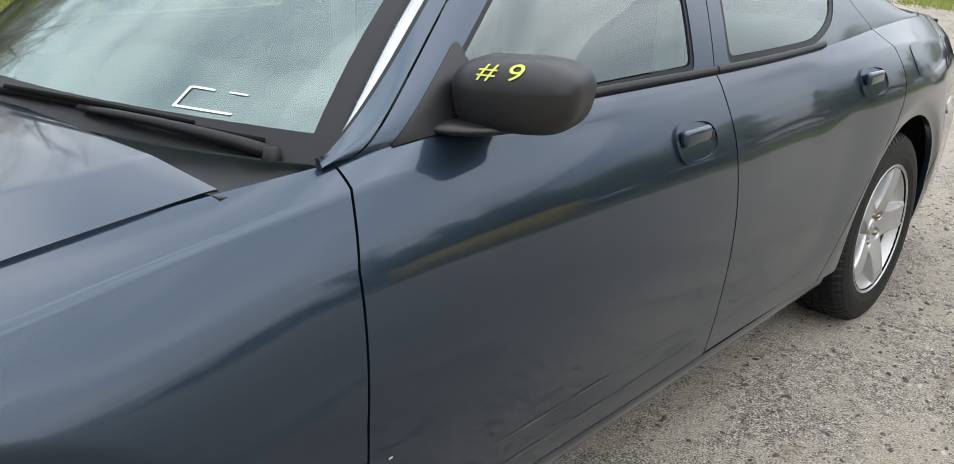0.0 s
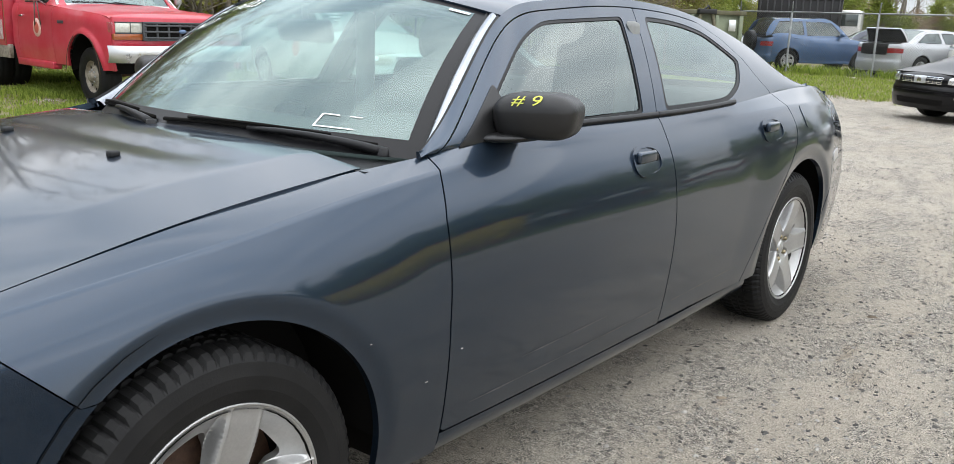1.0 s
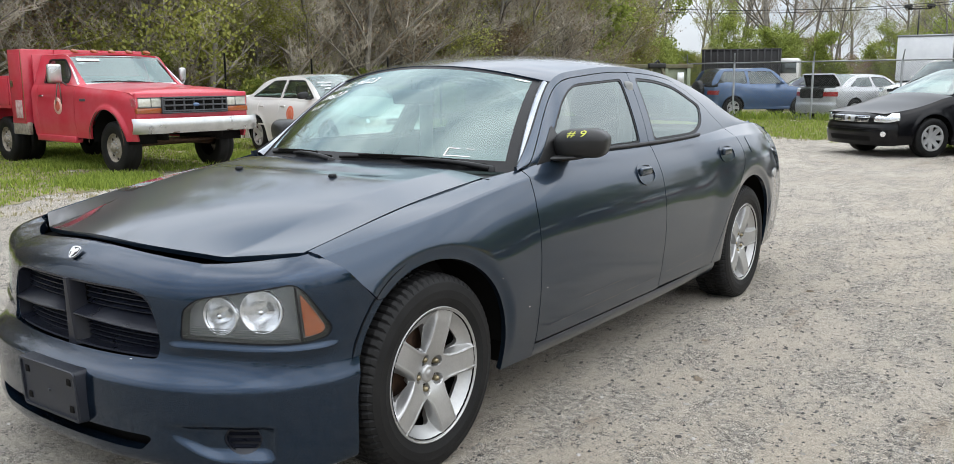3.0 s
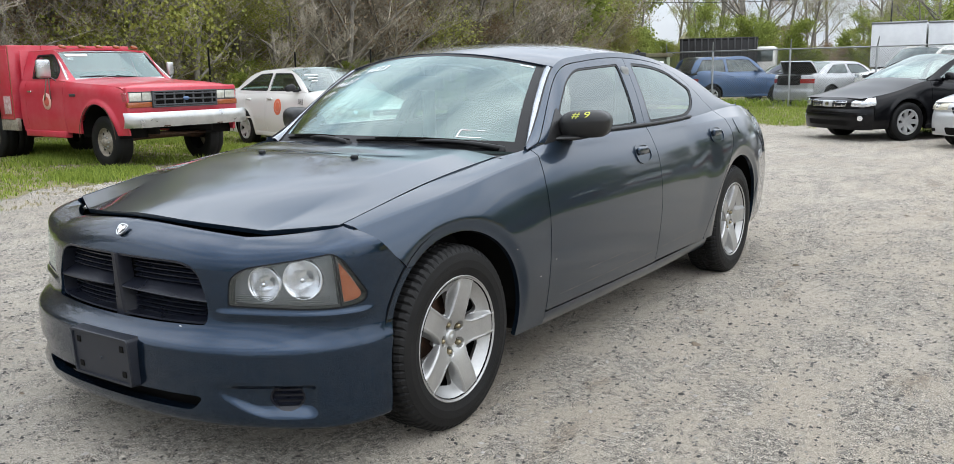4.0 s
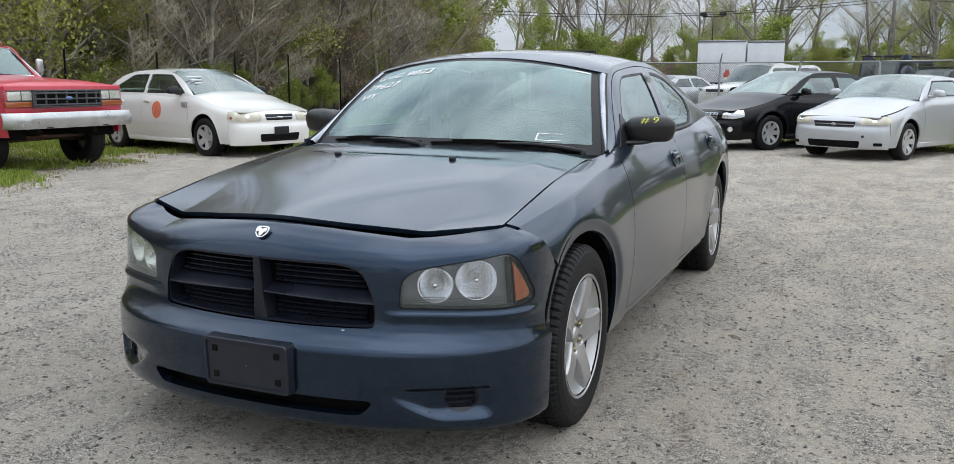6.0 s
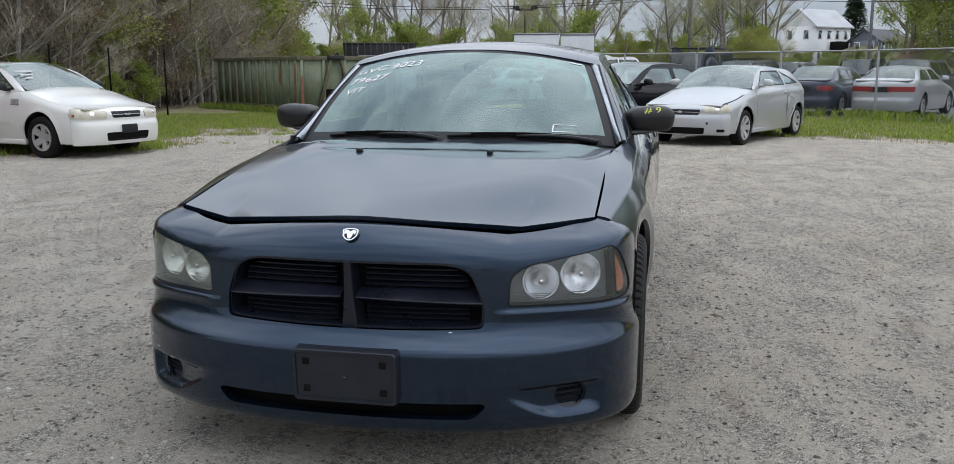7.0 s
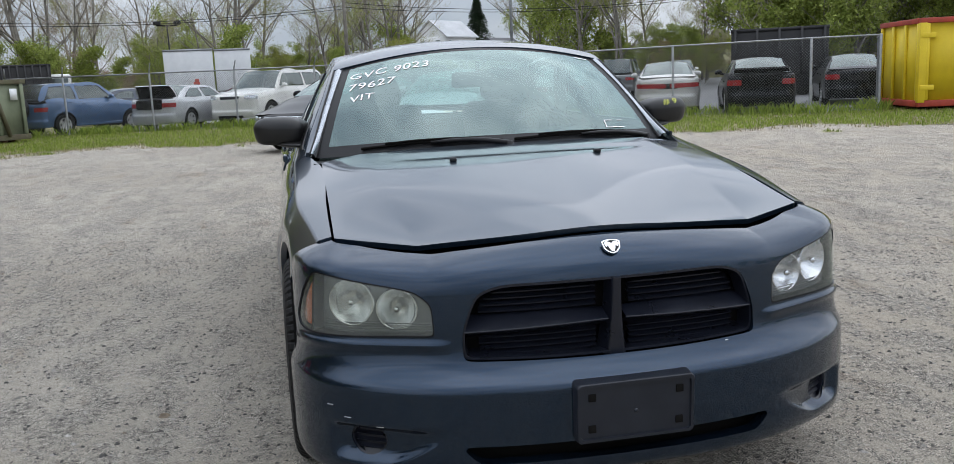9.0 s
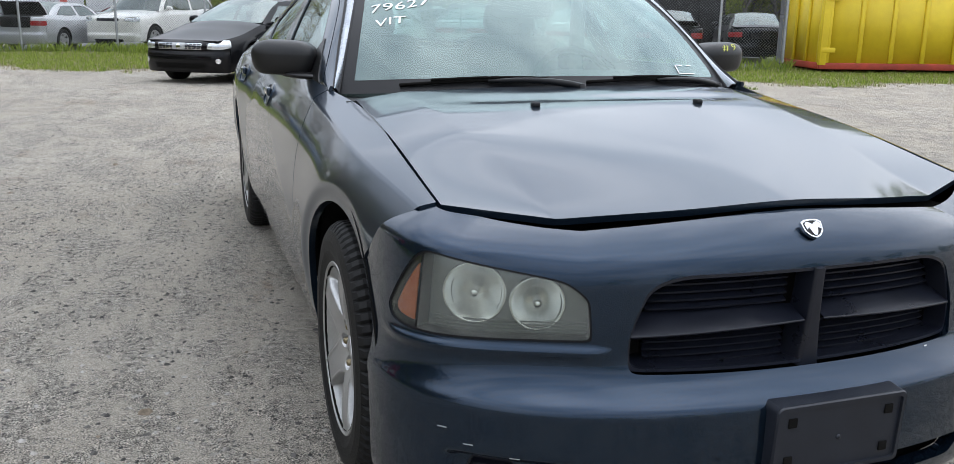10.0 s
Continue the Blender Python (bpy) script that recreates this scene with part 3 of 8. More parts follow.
# hood
hood_front = spl([(0.0, -0.668), (0.25, -0.640), (0.50, -0.562)])
hood_c = spl([(-0.68, 0.842), (-0.45, 0.884), (0.0, 0.956), (0.16, 0.980), (0.46, 1.010)])
hood_e = spl([(-0.68, 0.790), (-0.44, 0.826), (0.0, 0.908), (0.5, 0.969)])


def hood_skin(s, t):
    a = np.abs(s) * 0.745
    y0 = np.where(a < 0.5, hood_front(a), -0.562 + (a - 0.5) * 0.51)
    y1 = 0.455 + 0.06 * np.abs(s) ** 2
    y = y0 + (y1 - y0) * t
    k = 0.52 + 0.08 * t
    kd = 1.04 - 0.64 * step(t, 0.0, 0.5)
    drop = np.where(a < k, kd * (a / k) ** (1.45 + 0.75 * step(t, 0.0, 0.5)), kd + (1 - kd) * (a - k) / (0.745 - k))
    scallop = -0.006 * np.exp(-((t - 0.82) / 0.05) ** 2) * (1 - step(a, 0.35, 0.6))
    return np.sign(s) * a, y, hood_c(y) + (hood_e(y) - hood_c(y)) * drop + scallop


# front fascia: a plan curve along its arc, and a section from the chin to the hood
PLAN = [(0.0, -0.858), (0.30, -0.840), (0.52, -0.787), (0.70, -0.697), (0.83, -0.580), (0.888, -0.455), (0.904, -0.30), (0.905, -0.22)]
arc = [0.0]
for p, q in zip(PLAN, PLAN[1:]):
    arc.append(arc[-1] + math.dist(p, q))
plan_x = spl([(-a, -p[0]) for a, p in list(zip(arc, PLAN))[:0:-1]] + [(a, p[0]) for a, p in zip(arc, PLAN)])
plan_y = spl([(-a, p[1]) for a, p in list(zip(arc, PLAN))[:0:-1]] + [(a, p[1]) for a, p in zip(arc, PLAN)])
SECTION_ZO = [(0.180, 0.050), (0.190, 0.022), (0.212, 0.010), (0.285, 0.003), (0.36, 0.0), (0.42, 0.0), (0.444, 0.002), (0.456, 0.009), (0.468, 0.023), (0.484, 0.040), (0.504, 0.055), (0.530, 0.064), (0.60, 0.069), (0.66, 0.073), (0.708, 0.077), (0.742, 0.085), (0.769, 0.099), (0.790, 0.119), (0.806, 0.143), (0.816, 0.163), (0.822, 0.182)]
run_len = [0.0]
for (za_, oa_), (zb_, ob_) in zip(SECTION_ZO, SECTION_ZO[1:]):
    run_len.append(run_len[-1] + math.hypot(zb_ - za_, ob_ - oa_))
SECTION = [(k_ / run_len[-1], z_, o_) for k_, (z_, o_) in zip(run_len, SECTION_ZO)]
sec_z, sec_o = spl([(v, z) for v, z, o in SECTION]), spl([(v, o) for v, z, o in SECTION])
ARC = arc[-1]


def plan_at(u, off):
    e = 1e-3
    tx, ty = plan_x(u + e) - plan_x(u - e), plan_y(u + e) - plan_y(u - e)
    m = np.hypot(tx, ty)
    return plan_x(u) - off * ty / m, plan_y(u) + off * tx / m


def hood_lip(x):
    """Height of the bumper's upper edge below the hood's front edge."""
    return float(hood_skin(np.array(min(x, 0.745) / 0.745), np.array(0.0))[2]) - 0.019 - SECTION_ZO[-1][0]


fascia_dip = lin([(u_, hood_lip(x_)) for u_, x_ in ((0.0, 0.0), (0.1, 0.09), (0.2, 0.18), (0.3, 0.27), (0.4, 0.36), (0.48, 0.43), (0.56, 0.50), (0.66, 0.585), (0.76, 0.66))] + [(0.86, -0.016), (0.94, -0.008), (1.03, 0.0), (1.3, 0.0)])


def fascia_uz(u, v):
    return sec_z(v) + fascia_dip(np.abs(u)) * step(v, 0.70, 1.0)


FOG_POCKET = convex([(0.42, 0.338), (0.86, 0.338), (0.86, 0.215), (0.70, 0.205)], 0.006)


def fascia(u, v, sink=0.0):
    z = fascia_uz(u, v)
    a = np.abs(u)
    pocket = 0.030 * (1 - step(FOG_POCKET(a, z), -0.022, 0.002)) * step(a, 0.46, 0.70) * (1 - step(a, 0.81, 0.87)) * step(z, 0.215, 0.262)
    ledge = 0.010 * step(z, 0.530, 0.560) * (1 - step(z, 0.562, 0.568)) * step(a, 0.47, 0.54) * (1 - step(a, 1.00, 1.10))
    off = -ledge + sec_o(v) * (1 - 0.66 * step(a, 0.58, 1.0) * (1 - step(v, 0.86, 1.0)) - 0.26 * step(a, 0.84, 1.0) * step(v, 0.86, 1.0)) + pocket + sink
    x, y = plan_at(u, off)
    return x, y, z


GRILLE = convex([(-0.350, 0.719), (0.350, 0.719), (0.412, 0.692), (0.456, 0.585), (0.450, 0.512), (0.0, 0.500), (-0.450, 0.512), (-0.456, 0.585), (-0.412, 0.692)], 0.008)
LAMP = convex([(0.532, 0.578), (0.540, 0.670), (0.590, 0.706), (0.925, 0.758), (0.955, 0.742), (1.052, 0.612), (1.035, 0.585), (0.98, 0.574)], 0.006)
INTAKE = convex([(-0.45, 0.288), (0.45, 0.288), (0.455, 0.278), (0.41, 0.236), (-0.41, 0.236), (-0.455, 0.278)], 0.005)
FOG = disc(0.745, 0.288, 0.060, 0.74)


def fascia_region(u, v):
    x, y, z = fascia(u, v)
    a = np.abs(u)
    seam = np.where(z > 0.658, y - fascia_seam(z) + 0.002, y - (-0.2))
    f = np.maximum(seam, -FRONT_ARCH(y, z))
    for hole in (GRILLE(u, z), LAMP(a, z), INTAKE(u, z), FOG(a, z)):
        f = np.maximum(f, -hole)
    return f


def at_fascia(z):
    return np.interp(z, [p[1] for p in SECTION], [p[0] for p in SECTION])


def grille_surface(sink):
    def f(u, z):
        x, y = plan_at(u, 0.070 + sink)
        return x, y, z
    return f


hero = thing("sedan_car", "dark blue-grey four-door sedan with ajar hood and marker writing, on gravel", "car")
part("hood", skin(hood_skin, (-1, 1, 0, 1), (120, 90), flange=0.016, flip=False), "paint", hero)
part("front_bumper", skin(fascia, (-ARC, ARC, 0, 1), (260, 120), fascia_region, flange=0.035), "bumper_paint", hero)
for side_name, flipx in (("left", False), ("right", True)):
    turn = mirrored if flipx else (lambda vf: vf)
    part("fender", turn(fender_vf), "paint", hero)
    for door_name, skin_vf, frame_vf, pane_vf, gasket_vf, lo, hi in (("front_door", front_door_vf, front_frame_vf, front_pane_vf, front_gasket_vf, 1.0, 1.826), ("rear_door", rear_door_vf, rear_frame_vf, rear_pane_vf, rear_gasket_vf, 1.832, 2.46)):
        door = part(door_name, turn(skin_vf), "paint", hero)
        part("window_frame", turn(frame_vf), "paint", door)
        pane = part("window_pane", turn(pane_vf), "glass", door)
        part("window_gasket", turn(gasket_vf), "trim", door)
        part("belt_molding", turn(skin(belt_strip, (lo, hi, 0, 1), (40, 8))), "trim", door)
        hy, hz = (1.646, 0.892) if door_name == "front_door" else (2.672, 0.918)
        hx = float(body_side(np.array(hy), np.array((hz - SILL) / (crease_z(hy) - SILL)))[0])
        sgn = -1 if flipx else 1
        oval = lambda ru, rv, du=0.0: (lambda y, z: (np.abs((y - hy - du) / ru) ** 2.6 + np.abs((z - hz) / rv) ** 2.6) ** (1 / 2.6) * rv - rv)
        hbox = (hy - 0.13, hy + 0.13, (hz - 0.08 - SILL) / (crease_z(hy) - SILL), min(1.0, (hz + 0.08 - SILL) / (crease_z(hy) - SILL)))
        raised = lambda up: (lambda y, v: (lambda p: (p[0] + up, p[1], p[2]))(body_side(y, v)))
        handle = part("door_handle", turn(skin(raised(0.007), hbox, (60, 50), on_side(lambda y, z: np.maximum(oval(0.094, 0.050)(y, z), -oval(0.083, 0.040, -0.002)(y, z))), flange=0.014)), "paint", door)
        part("handle_recess", turn(skin(raised(0.0015), hbox, (50, 40), on_side(oval(0.083, 0.040, -0.002)), flange=0.004)), "paint", handle)
        bm_h = block(hx - 0.006, hx + 0.017, hy - 0.074, hy + 0.042, hz - 0.006, hz + 0.033, 0.011, 4)
        auto_smooth(part("handle_grip", turn(bm_h), "paint", handle))
        if door_name == "front_door":
            part("lock_cylinder", turn(moved(lathe([(0.0, 0.006), (0.009, 0.006), (0.012, 0.004), (0.013, 0.0)], 14), Matrix.Translation((hx, hy + 0.062, hz + 0.004)))), "trim", handle)
    part("quarter_panel", turn(quarter_vf), "paint", hero)
    part("rear_bumper_side", turn(rear_bumper_vf), "paint", hero)
    part("roof_pillar", turn(pillar_vf), "paint", hero)
    part("mirror_sail", turn(sail_vf), "mirror_black", hero)
    # rocker panel below the doors
    rocker = skin(lambda y, t: (body_w(y) - 0.040 - 0.035 * (1 - t) ** 2, y, 0.222 + 0.067 * t + 0.010 * step(y, 1.9, 2.6)), (0.648, 2.575, 0, 1), (70, 10), flange=0.05)
    part("rocker_panel", turn(rocker), "paint", hero)
    # molding between windshield and roof pillar
    def pillar_strip(a, b):
        def f(t, w):
            gx, gy, gz = glass_front(np.ones_like(t), t)
            ry = 0.675 + (1.150 - 0.675) * t
            k = a + (b - a) * w
            return gx + (rail_x(ry) - gx) * k, gy + (ry - gy) * k, gz + (rail_z(ry) - gz) * k + 0.006 * np.sin(w * math.pi)
        return f
    part("windshield_molding", turn(skin(pillar_strip(0.18, 0.80), (0.0, 1.0, 0, 1), (30, 5), flange=0.01, flip=True)), "strip", hero)
    part("windshield_seal", turn(joined(skin(pillar_strip(0.0, 0.18), (0.0, 1.0, 0, 1), (30, 2), flip=True), skin(pillar_strip(0.80, 1.0), (0.0, 1.0, 0, 1), (30, 2), flip=True))), "trim", hero)
    rear_strip = skin(lambda t, w: tuple(a + (b - a) * w for a, b in zip(glass_rear(np.ones_like(t), t), (rail_x(2.40 + 0.98 * t), 2.40 + 0.98 * t, rail_z(2.40 + 0.98 * t)))), (0, 1, 0, 1), (30, 6), flip=True)
    part("rear_pillar_filler", turn(rear_strip), "paint", hero)
    # fuel door on the left only
    if not flipx:
        fuel = convex([(3.02, 0.90), (3.02, 1.0), (3.16, 1.0), (3.19, 0.90)], 0.012)
        part("fuel_door", skin(lambda y, v: (lambda p: (p[0] + 0.003, p[1], p[2]))(body_side(y, v)), (2.98, 3.24, 0.80, 1.02), (40, 40), on_side(fuel), flange=0.006), "paint", hero)
    # side marker on the rear bumper
    marker = convex([(3.52, 0.70), (3.52, 0.745), (3.66, 0.755), (3.68, 0.71)], 0.006)
    part("side_marker", turn(skin(lambda y, v: (lambda p: (p[0] + 0.004, p[1], p[2]))(body_side(y, v)), (3.48, 3.72, 0.5, 0.8), (30, 30), on_side(marker), flange=0.006)), "silver", hero)
    # headlight
    lamp_box = (0.50, 1.08, at_fascia(0.56), at_fascia(0.775))
    split = lambda a, z: a - (0.928 + (0.755 - z) * 0.10)
    lamp_z = lambda f: (lambda u, v: f(np.abs(u), fascia_uz(u, v)))
    light = part("headlight", turn(skin(lambda u, v: fascia(u, v, 0.042), lamp_box, (110, 50), lamp_z(lambda a, z: np.maximum(LAMP(a, z) - 0.01, -np.minimum(disc(0.662, 0.648, 0.055)(a, z), disc(0.812, 0.666, 0.063)(a, z)))), flip=False)), "lamp_back", hero)
    part("lamp_lens", turn(skin(lambda u, v: fascia(u, v, 0.003), lamp_box, (70, 40), lamp_z(lambda a, z: np.maximum(LAMP(a, z) + 0.004, split(a, z) + 0.003)))), "hazy_lens" if flipx else "lens", light, "hazed clear plastic lens")
    part("amber_marker", turn(skin(lambda u, v: fascia(u, v, 0.012), lamp_box, (70, 40), lamp_z(lambda a, z: np.maximum(LAMP(a, z) + 0.016, 0.014 - split(a, z))), flange=0.02)), "amber", light, "amber corner marker lens")
    part("marker_lens", turn(skin(lambda u, v: fascia(u, v, 0.004), lamp_box, (70, 40), lamp_z(lambda a, z: np.maximum(LAMP(a, z) + 0.004, -split(a, z) + 0.001)))), "clear_lens", light)
    part("lamp_divider", turn(skin(lambda u, v: fascia(u, v, 0.004), lamp_box, (120, 30), lamp_z(lambda a, z: np.maximum(LAMP(a, z) + 0.006, np.abs(split(a, z)) - 0.004)), flange=0.07)), "trim", light)
    part("lamp_rim", turn(skin(lambda u, v: fascia(u, v, 0.002), lamp_box, (160, 60), lamp_z(lambda a, z: np.abs(LAMP(a, z) + 0.002) - 0.0024), flange=0.05)), "trim", light)
    for rz_ in (0.586, 0.593, 0.600, 0.607):
        rib = skin(lambda u, w: fascia(u, at_fascia(rz_) + 0.003 * w + 0 * u, 0.034), (0.545 if rz_ < 0.65 else 0.62, 0.915, 0, 1), (14, 2), flange=0.004)
        part("lens_rib", turn(rib), "lamp_back", light)
    for cu_, cz_, rad in ((0.662, 0.648, 0.055), (0.812, 0.666, 0.063)):
        px, py, _ = fascia(np.array(cu_), np.array(at_fascia(cz_)), 0.036)
        nx = math.atan2(float(plan_x(cu_ + 0.01) - plan_x(cu_ - 0.01)), -float(plan_y(cu_ + 0.01) - plan_y(cu_ - 0.01)))
        face = Matrix.Translation((float(px), float(py), cz_)) @ Matrix.Rotation(0.30 if cu_ < 0.7 else 0.45, 4, "Z") @ Matrix.Rotation(radians(-90), 4, "Z")
        bowl = moved(lathe([(0.004, -0.040), (0.016, -0.042), (0.030, -0.035), (rad * 0.8, -0.016), (rad, 0.003), (rad + 0.002, 0.005), (rad + 0.005, 0.002), (rad + 0.006, -0.05)], 40), face @ Matrix.Scale(-1, 4, (1, 0, 0)) @ Matrix.Scale(-1, 4, (1, 0, 0)))
        cup_ob = part("lamp_reflector", turn(bowl), "lamp_bowl", light)
        part("bulb", turn(moved(lathe([(0.0, 0.012), (0.008, 0.010), (0.010, 0.0), (0.010, -0.03)], 16), face)), "chrome", light)
    # fog pocket cover: a round blank with three slats
    fog = part("fog_cover", turn(skin(lambda u, v: fascia(u, v, 0.020), (0.68, 0.82, at_fascia(0.2), at_fascia(0.35)), (24, 24), lamp_z(lambda a, z: FOG(a, z) - 0.004))), "grille", hero, "round black fog lamp blank")
    part("fog_ring", turn(skin(lambda u, v: fascia(u, v, 0.004), (0.68, 0.82, at_fascia(0.2), at_fascia(0.35)), (60, 60), lamp_z(lambda a, z: np.abs(FOG(a, z) + 0.002) - 0.0035), flange=0.02)), "grille", fog)
    for zz in (0.262, 0.281, 0.300, 0.318):
        reach = 1.32 * math.sqrt(0.042 ** 2 - (zz - 0.288) ** 2) - 0.004
        slat = skin(lambda u, w: (lambda p: (p[0], p[1], zz + 0.007 * (w - 0.5) + 0 * u))(fascia(u, np.full_like(u, at_fascia(zz)), 0.010 + 0.010 * w)), (0.745 - reach, 0.745 + reach, 0, 1), (10, 2), flange=0.004)
        part("fog_slat", turn(slat), "grille", fog)

part("windshield", skin(glass_front, (-0.95, 0.95, 0.09, 0.965), (60, 40)), "windshield", hero)
frit = skin(glass_front, (-1, 1, 0, 1), (120, 60), lambda s, t: -np.maximum(np.maximum(np.abs(s) - 0.95, 0.09 - t), t - 0.965))
part("windshield_border", frit, "trim", hero, "black border of the windshield")
part("roof", skin(roof_top, (-1, 1, 0, 1), (60, 60), flange=0.012), "paint", hero)
part("headliner", skin(lambda s, t: (lambda p: (p[0] * 0.96, p[1], p[2] - 0.03))(roof_top(s, t)), (-1, 1, 0.02, 1), (20, 20), flip=True), "cabin_light", hero)
part("rear_window", skin(glass_rear, (-1, 1, 0, 1), (30, 20)), "glass", hero)
part("trunk_lid", skin(trunk_top, (-1, 1, 0, 1), (60, 40), flange=0.02), "paint", hero)
rear_face = skin(lambda s, z: (s * 0.665, 4.135 + 0.05 * (1 - s ** 2) - 0.08 * step(z, 0.6, 1.0), z), (-1, 1, 0.25, 1.0), (24, 20), flip=True)
part("rear_panel", rear_face, "paint", hero)
# cavity, wheel liners and floor
part("underbody", joined(block(-0.66, 0.66, -0.52, 3.95, 0.20, 0.76), block(-0.80, 0.80, 0.52, 2.50, 0.235, 0.40), block(-0.42, 0.42, -0.68, -0.5, 0.24, 0.77), block(-0.78, 0.78, 0.50, 0.66, 0.40, 0.93)), "dark", hero, "black underside and engine bay")
for sx in (1, -1):
    for yc, rad in ((0.02, 0.43), (3.06, 0.45)):
        liner = [(x_, yc + rad * math.cos(a), 0.345 + rad * math.sin(a)) for x_ in (0.60, 0.885) for a in [math.pi * k / 20 for k in range(21)]]
        lf = [[k, k + 1, k + 22, k + 21] for k in range(20)]
        part("wheel_liner", ([(sx * p[0], p[1], p[2]) for p in liner], lf), "dark", hero)
        part("inner_wall", block(min(sx * 0.60, sx * 0.61), max(sx * 0.60, sx * 0.61), yc - 0.46, yc + 0.46, 0.2, 0.8), "dark", hero)

# grille insert
gs = grille_surface
part("grille_backing", skin(gs(0.075), (-0.46, 0.46, 0.47, 0.73), (30, 12), lambda u, z: GRILLE(u, z) - 0.01), "dark", hero)
grille_ob = part("grille", skin(gs(0.006), (-0.47, 0.47, 0.47, 0.73), (190, 80), lambda u, z: np.maximum(GRILLE(u, z) - 0.001, -GRILLE(u, z) - 0.006), flange=0.05), "grille", hero, "charcoal crosshair grille with horizontal slats")
part("grille_post", skin(lambda u, w: (lambda k: (u * (1.0 + 1.3 * k ** 2), float(plan_y(0.0)) + 0.076 - 0.010 * (1 - k) + 0.060 * k ** 2 * 0 + 0.055 * np.clip(np.abs(u) / 0.020 - 0.55, 0, 1) / 0.45, 0.500 + 0.219 * w - 0.010 * (1 - w) * (1 - np.abs(u) / 0.02)))(1 - w), (-0.020, 0.020, 0, 1), (16, 20), flange=0.01), "grille", grille_ob)
part("grille_floor", skin(lambda u, w: gs(0.008 + 0.066 * w)(u, 0.505 + 0.012 * np.abs(u) / 0.44 + 0.010 * w), (-0.445, 0.445, 0, 1), (40, 4)), "grille", grille_ob)
for sg in (-1, 1):
    run = (0.026, 0.446, 0, 1) if sg > 0 else (-0.446, -0.026, 0, 1)
    # a blade with a sharp nose: its sloping top, then its underside
    pinch = lambda u: step(np.abs(u), 0.02, 0.16)
    top_face = skin(lambda u, w: gs(0.003 + 0.055 * w)(u, 0.606 - 0.014 * np.abs(u) / 0.43 + (0.020 + 0.014 * pinch(u)) * w), run, (30, 5))
    under = skin(lambda u, w: gs(0.058 - 0.055 * w)(u, 0.606 - 0.014 * np.abs(u) / 0.43 - 0.026 * (1 - w) + 0 * u - 0.004 * (1 - w)), run, (30, 5))
    lip = skin(lambda u, w: gs(0.003 + 0.0015 * np.sin(w * math.pi) * -1)(u, 0.606 - 0.014 * np.abs(u) / 0.43 + 0.005 * (w - 1)), run, (30, 3), flange=0.004)
    part("grille_bar", joined(top_face, under, lip), "grille", grille_ob)
    for zz, lo_, hi_ in ((0.645, 0.050, 0.405), (0.663, 0.050, 0.400), (0.681, 0.050, 0.388), (0.698, 0.050, 0.366), (0.524, 0.050, 0.400), (0.540, 0.050, 0.404), (0.556, 0.050, 0.406), (0.572, 0.050, 0.406)):
        sl = skin(lambda u, w: gs(0.040 + 0.022 * w)(u, zz + 0.010 * w - 0.004 + 0 * u - 0.006 * np.abs(u)), (lo_, hi_, 0, 1) if sg > 0 else (-hi_, -lo_, 0, 1), (16, 2), flange=0.005)
        part("grille_slat", sl, "grille", grille_ob)
part("intake_backing", skin(lambda u, v: fascia(u, v, 0.07), (-0.52, 0.52, at_fascia(0.20), at_fascia(0.31)), (30, 6)), "dark", hero)
part("chin_strip", skin(lambda u, w: (lambda p: (p[0], p[1], 0.160 + 0.028 * w))(fascia(u, np.zeros_like(u), -0.012 + 0.05 * (1 - w))), (-0.86, 0.86, 0, 1), (60, 3), flange=0.02), "black", hero)
# licence plate bracket with four mounting holes
plate_front = -0.882
bx = lambda u, v, d: (0.015 + u, plate_front + d + 0.02 * abs(u) ** 2 + (0.39 - (0.37 + v)) * 0.05, 0.372 + v)
def soft_box(hw, hh, r, n=5):
    """A rectangle's outline with round corners."""
    return [(sx_ * (hw - r) + r * math.cos(a0_ + math.pi / 2 * k / n), sz_ * (hh - r) + r * math.sin(a0_ + math.pi / 2 * k / n)) for sx_, sz_, a0_ in ((1, 1, 0), (-1, 1, math.pi / 2), (-1, -1, math.pi), (1, -1, 1.5 * math.pi)) for k in range(n + 1)]


plate = auto_smooth(part("plate_bracket", prism(soft_box(0.168, 0.085, 0.014)[::-1], 0.0, 0.055, lambda u, v, d: bx(u * (1 + 0.5 * d), v * (1 + 0.6 * d), d)), "bracket", hero, "empty black plastic licence plate bracket"))
outer_, inner_ = soft_box(0.168, 0.085, 0.014), soft_box(0.156, 0.073, 0.010)
nb = len(outer_)
rim_v = [bx(u, v, -0.001) for u, v in outer_] + [bx(u * 0.985, v * 0.975, -0.006) for u, v in outer_] + [bx(u * 1.01, v * 1.02, -0.006) for u, v in inner_] + [bx(u, v, 0.002) for u, v in inner_]
auto_smooth(part("bracket_rim", (rim_v, [[r_ * nb + k, r_ * nb + (k + 1) % nb, (r_ + 1) * nb + (k + 1) % nb, (r_ + 1) * nb + k] for r_ in range(3) for k in range(nb)]), "bracket", plate), 50)
part("bracket_screw", moved(lathe([(0.0, 0.003), (0.006, 0.002), (0.007, -0.002)], 10), Matrix.Translation(bx(0.0, -0.005, 0.0)) @ Matrix.Rotation(radians(-90), 4, "Z")), "bracket", plate)
